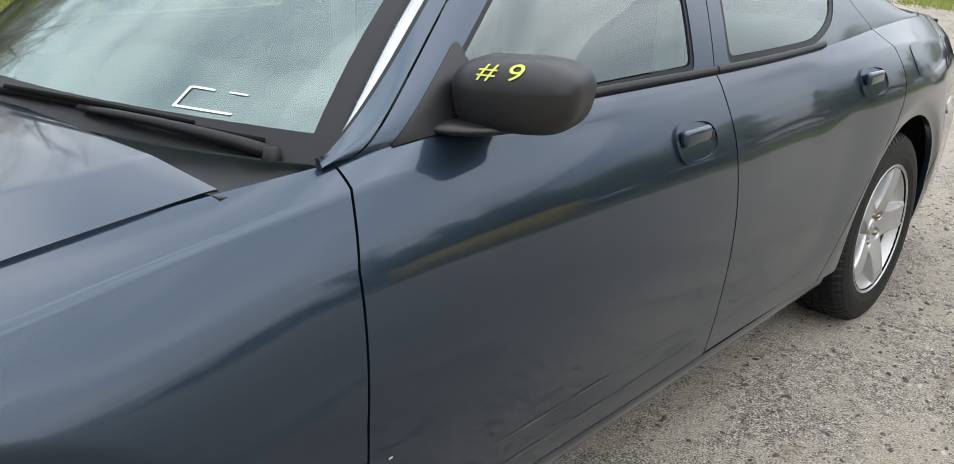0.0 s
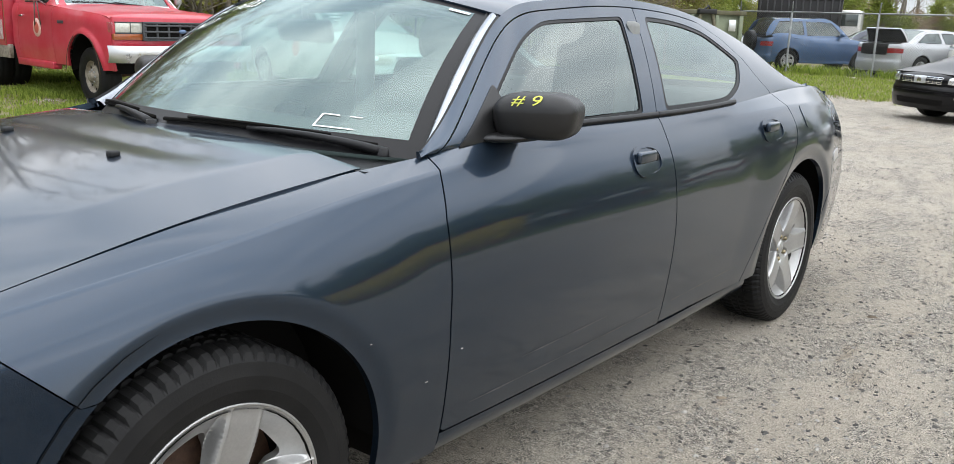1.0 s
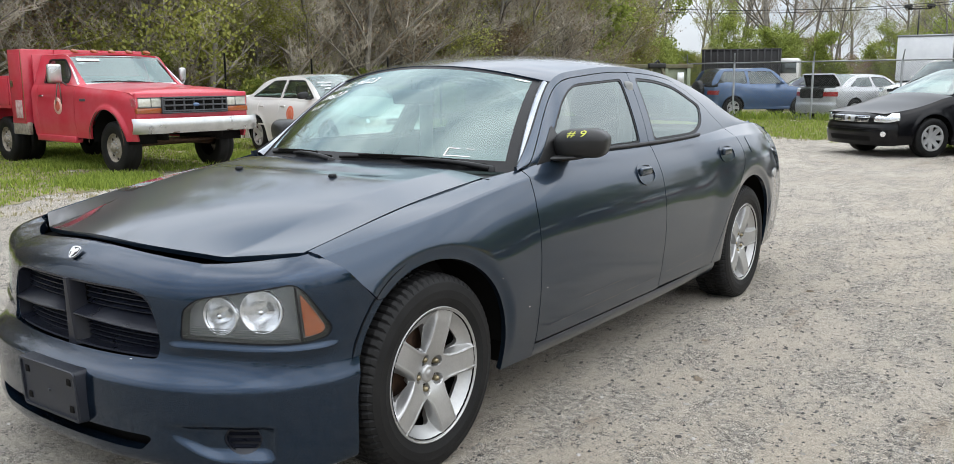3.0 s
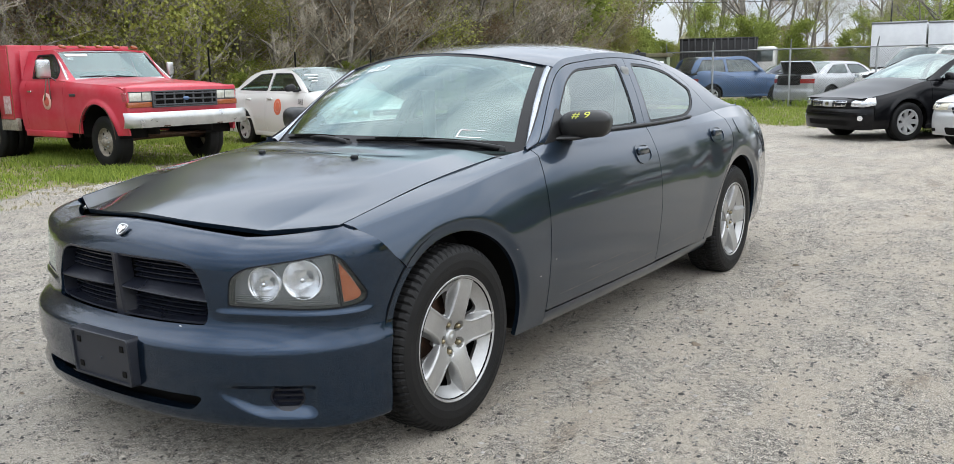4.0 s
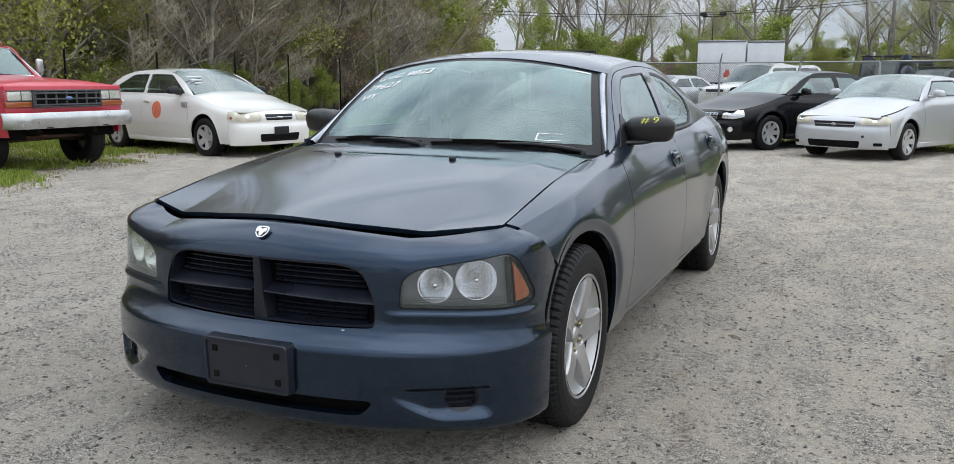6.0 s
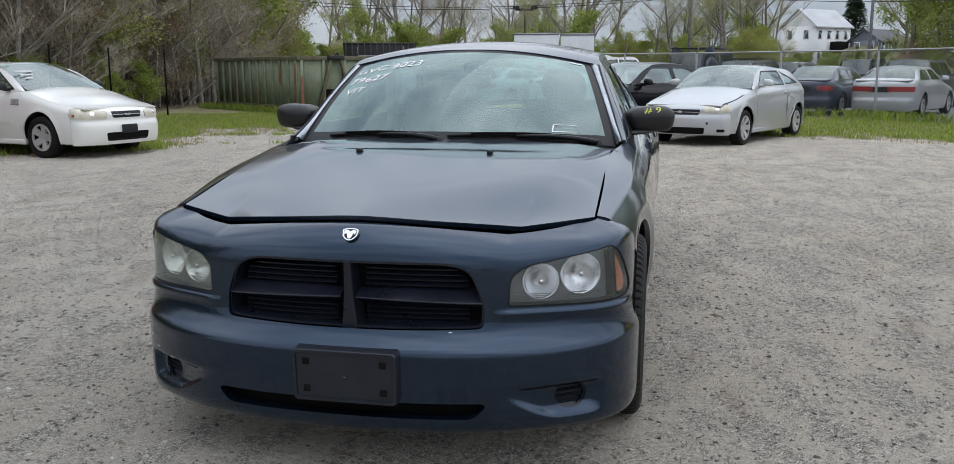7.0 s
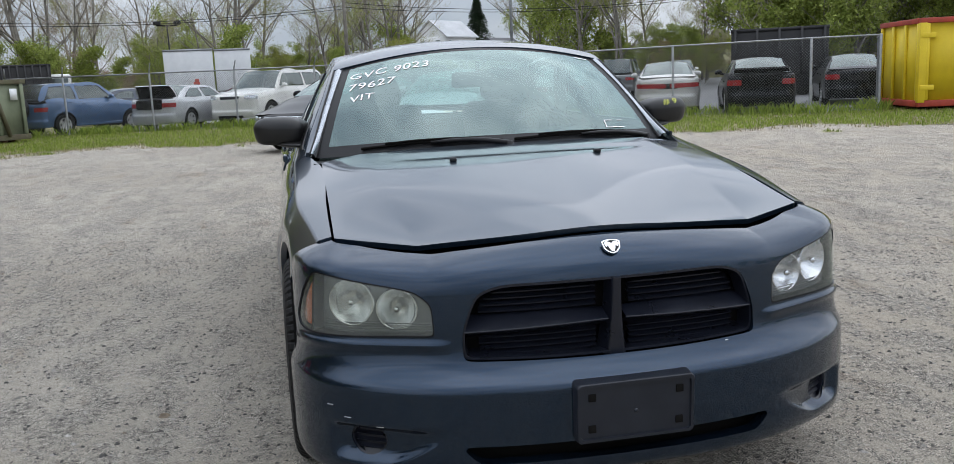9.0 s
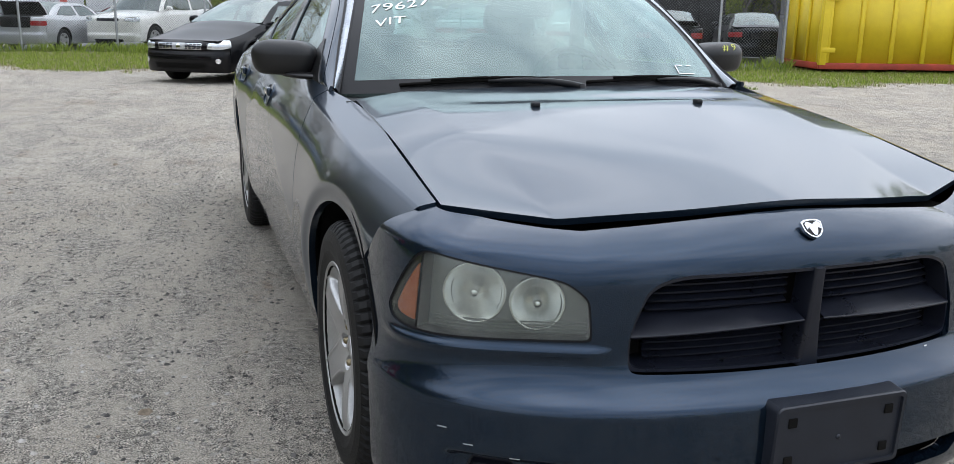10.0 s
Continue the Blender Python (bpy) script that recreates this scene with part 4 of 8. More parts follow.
for cx_, cz_ in ((-0.125, 0.045), (0.125, 0.045), (-0.125, -0.045), (0.125, -0.045)):
    part("mount_hole", joined(moved(block(-0.011, 0.011, -0.003, 0.004, -0.011, 0.011, 0.002), Matrix.Translation(bx(cx_, cz_, 0)))), "dark", plate)
# badge shape
ex, ey, ez = (float(c) for c in fascia(np.array(0.0), np.array(at_fascia(0.788))))
badge_m = Matrix.Translation((0.0, ey - 0.008, ez + 0.006)) @ Matrix.Rotation(radians(-42), 4, "X") @ Matrix.Scale(0.78, 4)
shield = [(-0.034, 0.020), (-0.022, 0.027), (0.0, 0.029), (0.022, 0.027), (0.034, 0.020), (0.030, -0.008), (0.016, -0.024), (0.0, -0.030), (-0.016, -0.024), (-0.030, -0.008)]
badge_at = lambda lift: (lambda u, v, d: tuple(badge_m @ Vector((u, -lift + d, v))))
badge = part("badge", prism(shield, 0.0, 0.010, badge_at(0.004)), "chrome", hero, "chrome shield badge with dark field", smooth=False)
part("badge_field", prism([(u * 0.84, v * 0.84) for u, v in shield], 0.0, 0.004, badge_at(0.005)), "trim", badge, smooth=False)
horn = [(-0.026, 0.012), (-0.018, 0.020), (-0.006, 0.016), (0.0, 0.010), (0.006, 0.016), (0.018, 0.020), (0.026, 0.012), (0.022, -0.004), (0.014, 0.004), (0.010, -0.012), (0.004, -0.022), (-0.004, -0.022), (-0.010, -0.012), (-0.014, 0.004), (-0.022, -0.004)]
part("badge_emblem", prism(horn, 0.0, 0.003, badge_at(0.0065)), "chrome", badge, smooth=False)
# washer nozzles
for sx in (-1, 1):
    nz = float(hood_skin(np.array(0.277 / 0.745), np.array((0.158 + 0.63) / 1.09))[2])
    auto_smooth(part("washer_nozzle", moved(block(-0.012, 0.012, -0.014, 0.014, -0.004, 0.013, 0.006, 3), Matrix.Translation((sx * 0.277, 0.158, nz))), "black", hero))
# cowl and wipers
part("cowl", skin(lambda s, t: (0.775 * s, 0.44 + 0.06 * s ** 2 + (0.03 + 0.24 * s ** 2) * t, 0.985 - 0.010 * t - 0.02 * s ** 2), (-1, 1, 0, 1), (30, 6), flange=0.03), "black", hero)
for xa_, xb_ in ((0.66, 0.03), (-0.02, -0.58)):
    on_glass = lambda x, t, lift: tuple(float(c) for c in glass_front(np.array(x / 0.755), np.array(t), lift))
    blade_pts = [on_glass(xa_ + (xb_ - xa_) * k / 12, 0.040 + 0.018 * math.sin(math.pi * k / 12), 0.008) for k in range(13)]
    arm_pts = [on_glass(xa_ + 0.02 + (xb_ - xa_) * 0.55 * k / 8, 0.006 + 0.040 * (k / 8) ** 0.7, 0.012 + 0.012 * math.sin(math.pi * k / 8)) for k in range(9)]
    wiper = part("wiper", tube(arm_pts, [0.013, 0.012, 0.011, 0.010, 0.009, 0.008, 0.008, 0.007, 0.006], 8), "trim", hero, "black wiper arm")
    part("wiper_blade", joined(tube(blade_pts, 0.0060, 6), tube([(p[0], p[1] - 0.006, p[2] + 0.010) for p in blade_pts[2:-2]], 0.0045, 6)), "dark", wiper)
    part("wiper_pivot", moved(lathe([(0.0, 0.012), (0.014, 0.010), (0.017, -0.01)], 12, "z"), Matrix.Translation(arm_pts[0])), "trim", wiper)


# ---- side mirrors ----
def mirror_shell(c, d, n=(28, 20), p=0.62, e=0.72):
    def f(a, b):
        q = lambda w, ex: np.sign(w) * np.abs(w) ** ex
        x, y, z = q(np.cos(b), p) * q(np.cos(a), p), q(np.cos(b), p) * q(np.sin(a), p), q(np.sin(b), e)
        return c[0] + d[0] * x * (1 - 0.10 * z), c[1] + d[1] * (y + 0.25 * x * x) * (1 - 0.12 * z), c[2] + d[2] * z - 0.012 * x
    return skin(f, (-math.pi, math.pi, -math.pi / 2, math.pi / 2), n)


MIRROR = (0.902, 1.000, 1.090)


def mirror_point(a, k):
    """The housing: a flat-bottomed pod swept back, with a soft crease at k = 0 where the dome begins."""
    up = np.clip(k, 0, 1)
    dn = np.clip(-k, 0, 1)
    r = np.where(k >= 0, (1 - up ** 2.3) ** 0.30 * (1 - 0.07 * up), (1 - dn ** 6.0) ** 0.16 * (1 - 0.14 * dn * dn))
    z = 0.050 * up - 0.074 * dn
    q = lambda w, ex: np.sign(w) * np.abs(w) ** ex
    l, d = 0.116 * r * q(np.cos(a), 0.36), 0.076 * r * q(np.sin(a), 0.46)
    d = np.minimum(d, 0.055) + 0.10 * (l / 0.12) ** 2 * 0.25
    c_, s_ = math.cos(0.30), math.sin(0.30)
    return MIRROR[0] + l * c_ - d * s_, MIRROR[1] + l * s_ + d * c_, MIRROR[2] + z + 0.03 * l


def mirror_fin(a, k):
    """The flat fin that carries the housing, pointed at its front."""
    l = 0.5 + 0.5 * np.cos(a)
    half = 0.050 * np.sin(np.clip(l, 0, 1) * math.pi) ** 0.75 * np.sign(np.sin(a)) * np.cos(k)
    base = 0.788 + 0.145 * l, 0.880 + 0.150 * l
    return base[0] + half * 0.70, base[1] - half * 0.70, 1.014 + 0.014 * np.sin(k) * np.sin(np.clip(l, 0.02, 1) * math.pi) ** 0.5 + 0.012 * l


for sx in (1, -1):
    turn = mirrored if sx < 0 else (lambda vf: vf)
    mir = auto_smooth(part("side_mirror", turn(skin(mirror_point, (-math.pi, math.pi, -1, 1), (64, 48))), "mirror_black", hero, "matte black mirror housing"), 50)
    auto_smooth(part("mirror_arm", turn(skin(mirror_fin, (-math.pi, math.pi, -math.pi / 2, math.pi / 2), (48, 12))), "mirror_black", mir), 50)
    part("mirror_glass", turn(moved(mirror_shell((0, 0, 0), (0.092, 0.006, 0.044)), Matrix.Translation((MIRROR[0] - 0.016, MIRROR[1] + 0.057, MIRROR[2] - 0.006)) @ Matrix.Rotation(0.30, 4, "Z"))), "chrome", mir)


# ---- wheels ----
def tyre_vf(r=0.350, w=0.110, rim=0.222, n=288):
    prof = [(rim, -0.090, 0), (rim + 0.010, -0.100, 0), (rim + 0.045, -0.112, 0), (r - 0.055, -0.1125, 0), (r - 0.028, -0.106, 0), (r - 0.012, -0.095, 1), (r - 0.002, -0.078, 1), (r, -0.050, 1), (r, -0.038, 1), (r - 0.007, -0.036, 0), (r - 0.007, -0.028, 0), (r, -0.026, 1), (r, -0.006, 1), (r - 0.007, -0.004, 0)]
    prof = prof + [(a, -b, c) for a, b, c in prof[::-1]]
    verts, faces = [], []
    for i, (a, o, g) in enumerate(prof):
        for k in range(n):
            ang = 2 * math.pi * k / n
            cut = 0.008 if g and (k + 2 * (i // 9)) % 4 == 0 else 0.0
            verts.append((o, (a - cut) * math.cos(ang), (a - cut) * math.sin(ang)))
    m = len(prof)
    for i in range(m - 1):
        for k in range(n):
            p, q = i * n + k, i * n + (k + 1) % n
            faces.append([p, q, q + n, p + n])
    return verts, faces


SPOKE_TURN = radians(16)


def alloy_vf(rad=0.234, spokes=5):
    """Five broad flat spokes standing proud of a dished rim, dark holes between them near the hub."""
    step_a = 2 * math.pi / spokes
    face = spl([(0.0, -0.038), (0.035, -0.038), (0.062, -0.028), (0.10, -0.016), (0.15, -0.007), (0.20, -0.003), (0.224, -0.003), (0.236, 0.0)])
    dish = spl([(0.0, -0.040), (0.08, -0.040), (0.12, -0.046), (0.175, -0.042), (0.20, -0.028), (0.218, -0.012), (0.228, -0.002), (0.236, 0.0)])
    hole = convex([(0.094, 0.006), (0.094, -0.006), (0.166, -0.056), (0.182, -0.048), (0.186, 0.0), (0.182, 0.048), (0.166, 0.056)], 0.006)

    def depth(p, q):
        r = np.hypot(p, q)
        a = np.arctan2(p, q) - SPOKE_TURN
        arm = (a + step_a / 2) % step_a - step_a / 2
        gap = a % step_a - step_a / 2
        lateral = np.where(np.abs(arm) < math.pi / 2, np.abs(r * np.sin(arm)), 1.0)
        half = 0.0425 + 0.012 * (1 - step(r, 0.06, 0.12))
        sunk = step(lateral, half, half + 0.009) * step(r, 0.066, 0.082)
        near_nut = np.hypot(r * np.cos(gap) - 0.055, r * np.sin(gap))
        pocket = 0.020 * (1 - step(near_nut, 0.0165, 0.0205))
        rib = 0.0025 * (1 - step(np.abs(lateral - half + 0.006), 0.0, 0.005)) * step(r, 0.08, 0.11)
        d = face(r) + (dish(r) - face(r)) * sunk + rib * (1 - sunk) - pocket
        return d, r, hole(r * np.cos(gap), r * np.sin(gap))

    def S(p, q):
        d, r, f = depth(p, q)
        return d, p, q

    def region(p, q):
        d, r, f = depth(p, q)
        return np.maximum(r - rad, -f)
    return skin(S, (-0.237, 0.237, -0.237, 0.237), (170, 170), region, flange=0.020)


TYRE, ALLOY = mesh_of("tyre", *tyre_vf(), smooth=False), None
for sx in (1, -1):
    for yc in (0.0, 3.048):
        spin = Matrix.Translation((sx * 0.905, yc, 0.344)) @ Matrix.Rotation(radians(0 if sx > 0 else 180), 4, "Z")
        if ALLOY is None:
            ALLOY = mesh_of("wheel", *alloy_vf())
            BARREL = mesh_of("barrel", *lathe([(0.226, 0.0), (0.218, -0.02), (0.205, -0.05), (0.200, -0.19)], 48))
            DISC = mesh_of("brake_disc", *lathe([(0.0, -0.085), (0.075, -0.080), (0.078, -0.095), (0.15, -0.095), (0.152, -0.11), (0.20, -0.11)], 40))
            CAP = mesh_of("centre_cap", *lathe([(0.0, -0.026), (0.012, -0.026), (0.015, -0.030), (0.022, -0.029), (0.030, -0.032), (0.032, -0.046)], 28))
            LIP = mesh_of("rim_lip", *lathe([(0.231, -0.004), (0.233, 0.002), (0.236, 0.003), (0.238, 0.001), (0.239, -0.008)], 72))
            NUT = mesh_of("lug_nut", *lathe([(0.0, 0.016), (0.007, 0.015), (0.0105, 0.009), (0.011, -0.012)], 6))
            POCKET = mesh_of("nut_pocket", *lathe([(0.0, 0.001), (0.0160, 0.001), (0.0165, -0.002)], 18))
        wheel = part("wheel", ALLOY, "alloy", hero, "five-spoke silver alloy wheel")
        wheel.matrix_basis = spin
        if sx > 0 and yc == 0.0:
            auto_smooth(wheel, 38)
        t_ob = part("tyre", TYRE, "rubber", wheel)
        t_ob.matrix_basis = Matrix.Translation((-0.102, 0, 0))
        part("barrel", BARREL, "dark", wheel)
        part("brake_disc", DISC, "rust", wheel)
        part("centre_cap", CAP, "alloy", wheel)
        part("rim_lip", LIP, "alloy", wheel)
        for k in range(5):
            a = math.pi / 2 - SPOKE_TURN - math.pi / 5 - 2 * math.pi * k / 5
            nut = part("lug_nut", NUT, "brass", wheel)
            nut.matrix_basis = Matrix.Translation((-0.040, 0.055 * math.cos(a), 0.055 * math.sin(a)))
            # Dark disc on the pocket's alloy floor: the recess's shade as colour
            part("nut_pocket", POCKET, "dark", wheel).matrix_basis = Matrix.Translation((-0.050, 0.055 * math.cos(a), 0.055 * math.sin(a)))

# ---- cabin ----
part("dashboard", joined(block(-0.74, 0.74, 0.60, 1.22, 0.86, 0.955, 0.04, 3), block(0.20, 0.56, 0.95, 1.20, 0.93, 1.02, 0.04, 3), block(-0.72, 0.72, 1.0, 1.24, 0.55, 0.9, 0.05, 3)), "cabin", hero)
part("cabin_floor", block(-0.78, 0.78, 0.66, 3.2, 0.40, 0.46), "cabin", hero)
part("rear_shelf", block(-0.70, 0.70, 2.86, 3.34, 0.98, 1.02, 0.015), "cabin", hero)
for sx in (0.37, -0.37):
    seat = auto_smooth(part("front_seat", joined(block(sx - 0.25, sx + 0.25, 1.40, 1.92, 0.46, 0.66, 0.06, 3), moved(block(-0.25, 0.25, -0.08, 0.08, 0.0, 0.60, 0.06, 3), Matrix.Translation((sx, 1.93, 0.55)) @ Matrix.Rotation(radians(-14), 4, "X"))), "cabin", hero), 60)
    part("headrest", moved(mirror_shell((0, 0, 0), (0.135, 0.05, 0.10), (24, 16)), Matrix.Translation((sx, 2.07, 1.22))), "cabin", seat)
part("rear_bench", joined(block(-0.66, 0.66, 2.30, 2.75, 0.46, 0.68, 0.06, 3), block(-0.66, 0.66, 2.70, 2.88, 0.6, 1.04, 0.06, 3)), "cabin", hero)
ring = [(0.37 + 0.185 * math.cos(a), 1.27 + 0.06 * math.sin(a), 0.92 + 0.175 * math.sin(a)) for a in [2 * math.pi * k / 32 for k in range(33)]]
steer = part("steering_wheel", tube(ring, 0.016, 8, False), "trim", hero)
part("steering_hub", joined(block(0.30, 0.44, 1.23, 1.29, 0.86, 0.96, 0.02), block(0.20, 0.54, 1.255, 1.275, 0.895, 0.925, 0.005)), "trim", steer)
auto_smooth(part("rear_view_mirror", joined(moved(block(-0.125, 0.125, -0.016, 0.016, -0.036, 0.036, 0.015, 3), Matrix.Translation((0, 0.98, 1.265)) @ Matrix.Rotation(radians(12), 4, "X")), tube([(0, 0.985, 1.29), (0, 0.98, 1.345)], 0.012, 6)), "trim", hero))
for sx in (-1, 1):
    part("belt_post", joined(block(sx * 0.66 - 0.03, sx * 0.66 + 0.03, 1.84, 1.92, 0.55, 1.33, 0.02)), "cabin_light", hero)


# ---- marker writing ----
def on_windshield(x0, t0, tilt=0.0):
    def f(u, v):
        t = t0 + (v + u * tilt + 0.004 * math.sin(u * 47 + t0 * 9)) / 0.77
        w = 0.757 + (0.594 - 0.757) * t
        p = glass_front(np.array((x0 + u) / w), np.array(t), 0.0025)
        return tuple(float(c) for c in p)
    return f


for text, x0, t0, size, lab in (("GVC 9023", -0.585, 0.775, 0.080, "white marker writing"), ("79627", -0.600, 0.635, 0.080, "white marker writing"), ("VIT", -0.600, 0.50, 0.070, "white marker writing")):
    part("marker_writing", lettering(text, size, on_windshield(x0, t0, 0.07), 0.2, 1.05, -0.004), "chalk", hero, lab, smooth=False)


def on_mirror(a0, k0):
    """Writing on the dome's forward slope."""
    def f(u, v):
        k = min(0.97, k0 + v / 0.085)
        lam = (a0 + u) / (0.116 * (1 - k ** 2.3) ** 0.30 * (1 - 0.07 * k))
        p = mirror_point(np.array(-math.pi / 2 + math.asin(math.copysign(min(1.0, abs(lam)) ** (1 / 0.36), lam))), np.array(k))
        return float(p[0]), float(p[1]) - 0.0012, float(p[2]) + 0.0014
    return f


for mark, mark_x in (("#", -0.050), ("9", 0.002)):
    part("marker_number", lettering(mark, 0.060, on_mirror(mark_x, 0.36), 0.15), "yellow_chalk", hero, "yellow marker sign on the mirror", smooth=False)


def strip_on_glass(x0, x1, t0, t1):
    return skin(lambda x, t: glass_front(x / (0.757 - 0.163 * t), t, 0.0025), (x0, x1, t0, t1), (6, 4))


part("inspection_sticker", joined(strip_on_glass(0.475, 0.480, 0.105, 0.17), strip_on_glass(0.475, 0.575, 0.105, 0.111), strip_on_glass(0.48, 0.52, 0.167, 0.173), strip_on_glass(0.545, 0.575, 0.168, 0.173)), "chalk", hero, "torn remains of a white sticker")
part("corner_label", strip_on_glass(0.50, 0.565, 0.935, 0.952), "chalk", hero)
part("vin_plate", skin(lambda x, y: (x, y, 0.962 + 0 * x), (0.50, 0.58, 0.575, 0.59), (2, 2)), "pale", hero)
# chips and scratches in the paint
chips = random.Random(3)
for y_, z_, l_, h_ in ((0.55, 0.47, 0.010, 0.0025), (0.68, 0.52, 0.008, 0.004), (0.36, 0.62, 0.006, 0.002), (-0.32, 0.70, 0.012, 0.002)):
    v_ = (z_ - SILL) / (crease_z(y_) - SILL)
    part("paint_chip", skin(lambda y, v: (lambda p: (p[0] + 0.0012, p[1], p[2]))(body_side(y, v)), (y_, y_ + l_, v_, v_ + h_), (2, 2)), "pale", hero)
for ya_, yb_, za_, zb_ in ((0.74, 1.76, 0.352, 0.366), (0.95, 1.40, 0.420, 0.428), (1.86, 2.40, 0.372, 0.388)):
    def scuff_line(y, w):
        z = za_ + (zb_ - za_) * (y - ya_) / (yb_ - ya_) + 0.0035 * (w - 0.5) * (1 + 0.6 * np.sin(y * 31))
        p = body_side(y, (z - SILL) / (crease_z(y) - SILL))
        return p[0] + 0.0012, p[1], p[2]
    part("scuff_mark", skin(scuff_line, (ya_, yb_, 0, 1), (40, 2)), "scuff", hero, "faint dusty scuff along the door")
part("paint_chip", skin(lambda u, v: fascia(u, v, -0.0012), (0.335, 0.346, 0.495, 0.499), (2, 2)), "pale", hero)
for u_, v_ in ((-0.80, 0.27), (-0.86, 0.31), (-0.70, 0.245)):
    part("paint_chip", skin(lambda u, v: fascia(u, v, -0.0012), (u_, u_ + 0.022, v_, v_ + 0.003), (3, 2)), "pale", hero)


# ---- parked cars: one builder for sedans, coupes, hatchbacks and sport utility vehicles ----
def simple_wheel(parent, x, y, r, rim, style, sgn):
    key = (round(r, 3), style)
    if key not in simple_wheel.cache:
        ty = lathe([(rim, -0.085), (rim + 0.03, -0.105), (r - 0.03, -0.105), (r - 0.004, -0.085), (r, -0.04), (r - 0.006, -0.03), (r, -0.02), (r, 0.02), (r - 0.006, 0.03), (r, 0.04), (r - 0.004, 0.085), (r - 0.03, 0.105), (rim + 0.03, 0.105), (rim, 0.085)], 40)
        n = {"five": 5, "six": 6, "seven": 7, "steel": 10}[style]
        hole = convex([(0.36 * rim, 0.0), (0.55 * rim, -0.55 / n * 1.2 * rim), (0.86 * rim, -1.5 / n * rim), (0.88 * rim, 0), (0.86 * rim, 1.5 / n * rim), (0.55 * rim, 0.55 / n * 1.2 * rim)], 0.006)

        def region(p, q):
            rr, a = np.hypot(p, q), np.arctan2(q, p)
            loc = a % (2 * math.pi / n) - math.pi / n
            return np.maximum(rr - rim * 1.02, -hole(rr * np.cos(loc), rr * np.sin(loc)))
        face = skin(lambda p, q: (-0.03 + 0.03 * step(np.hypot(p, q), rim * 0.3, rim * 0.95), p, q), (-rim * 1.05, rim * 1.05, -rim * 1.05, rim * 1.05), (36, 36), region, flange=0.03)
        back = lathe([(0.0, -0.07), (rim * 0.98, -0.07), (rim * 0.98, 0.0)], 24)
        simple_wheel.cache[key] = mesh_of("tyre", *ty), mesh_of("wheel", *face), mesh_of("wheel_backing", *back)
    ty, face, back = simple_wheel.cache[key]
    w = part("wheel", face, "silver_wheel", parent)
    w.matrix_basis = Matrix.Translation((x, y, r - 0.012)) @ Matrix.Rotation(0 if sgn > 0 else math.pi, 4, "Z")
    t = part("tyre", ty, "rubber", w)
    t.matrix_basis = Matrix.Translation((-0.10, 0, 0))
    part("wheel_backing", back, "dark", w)
    return w


simple_wheel.cache = {}


car_side = {}


def box_poly(u0, u1, z0, z1, taper=0.0):
    return [(u0, z0), (u0 - taper, z1), (u1 + taper, z1), (u1, z0)]


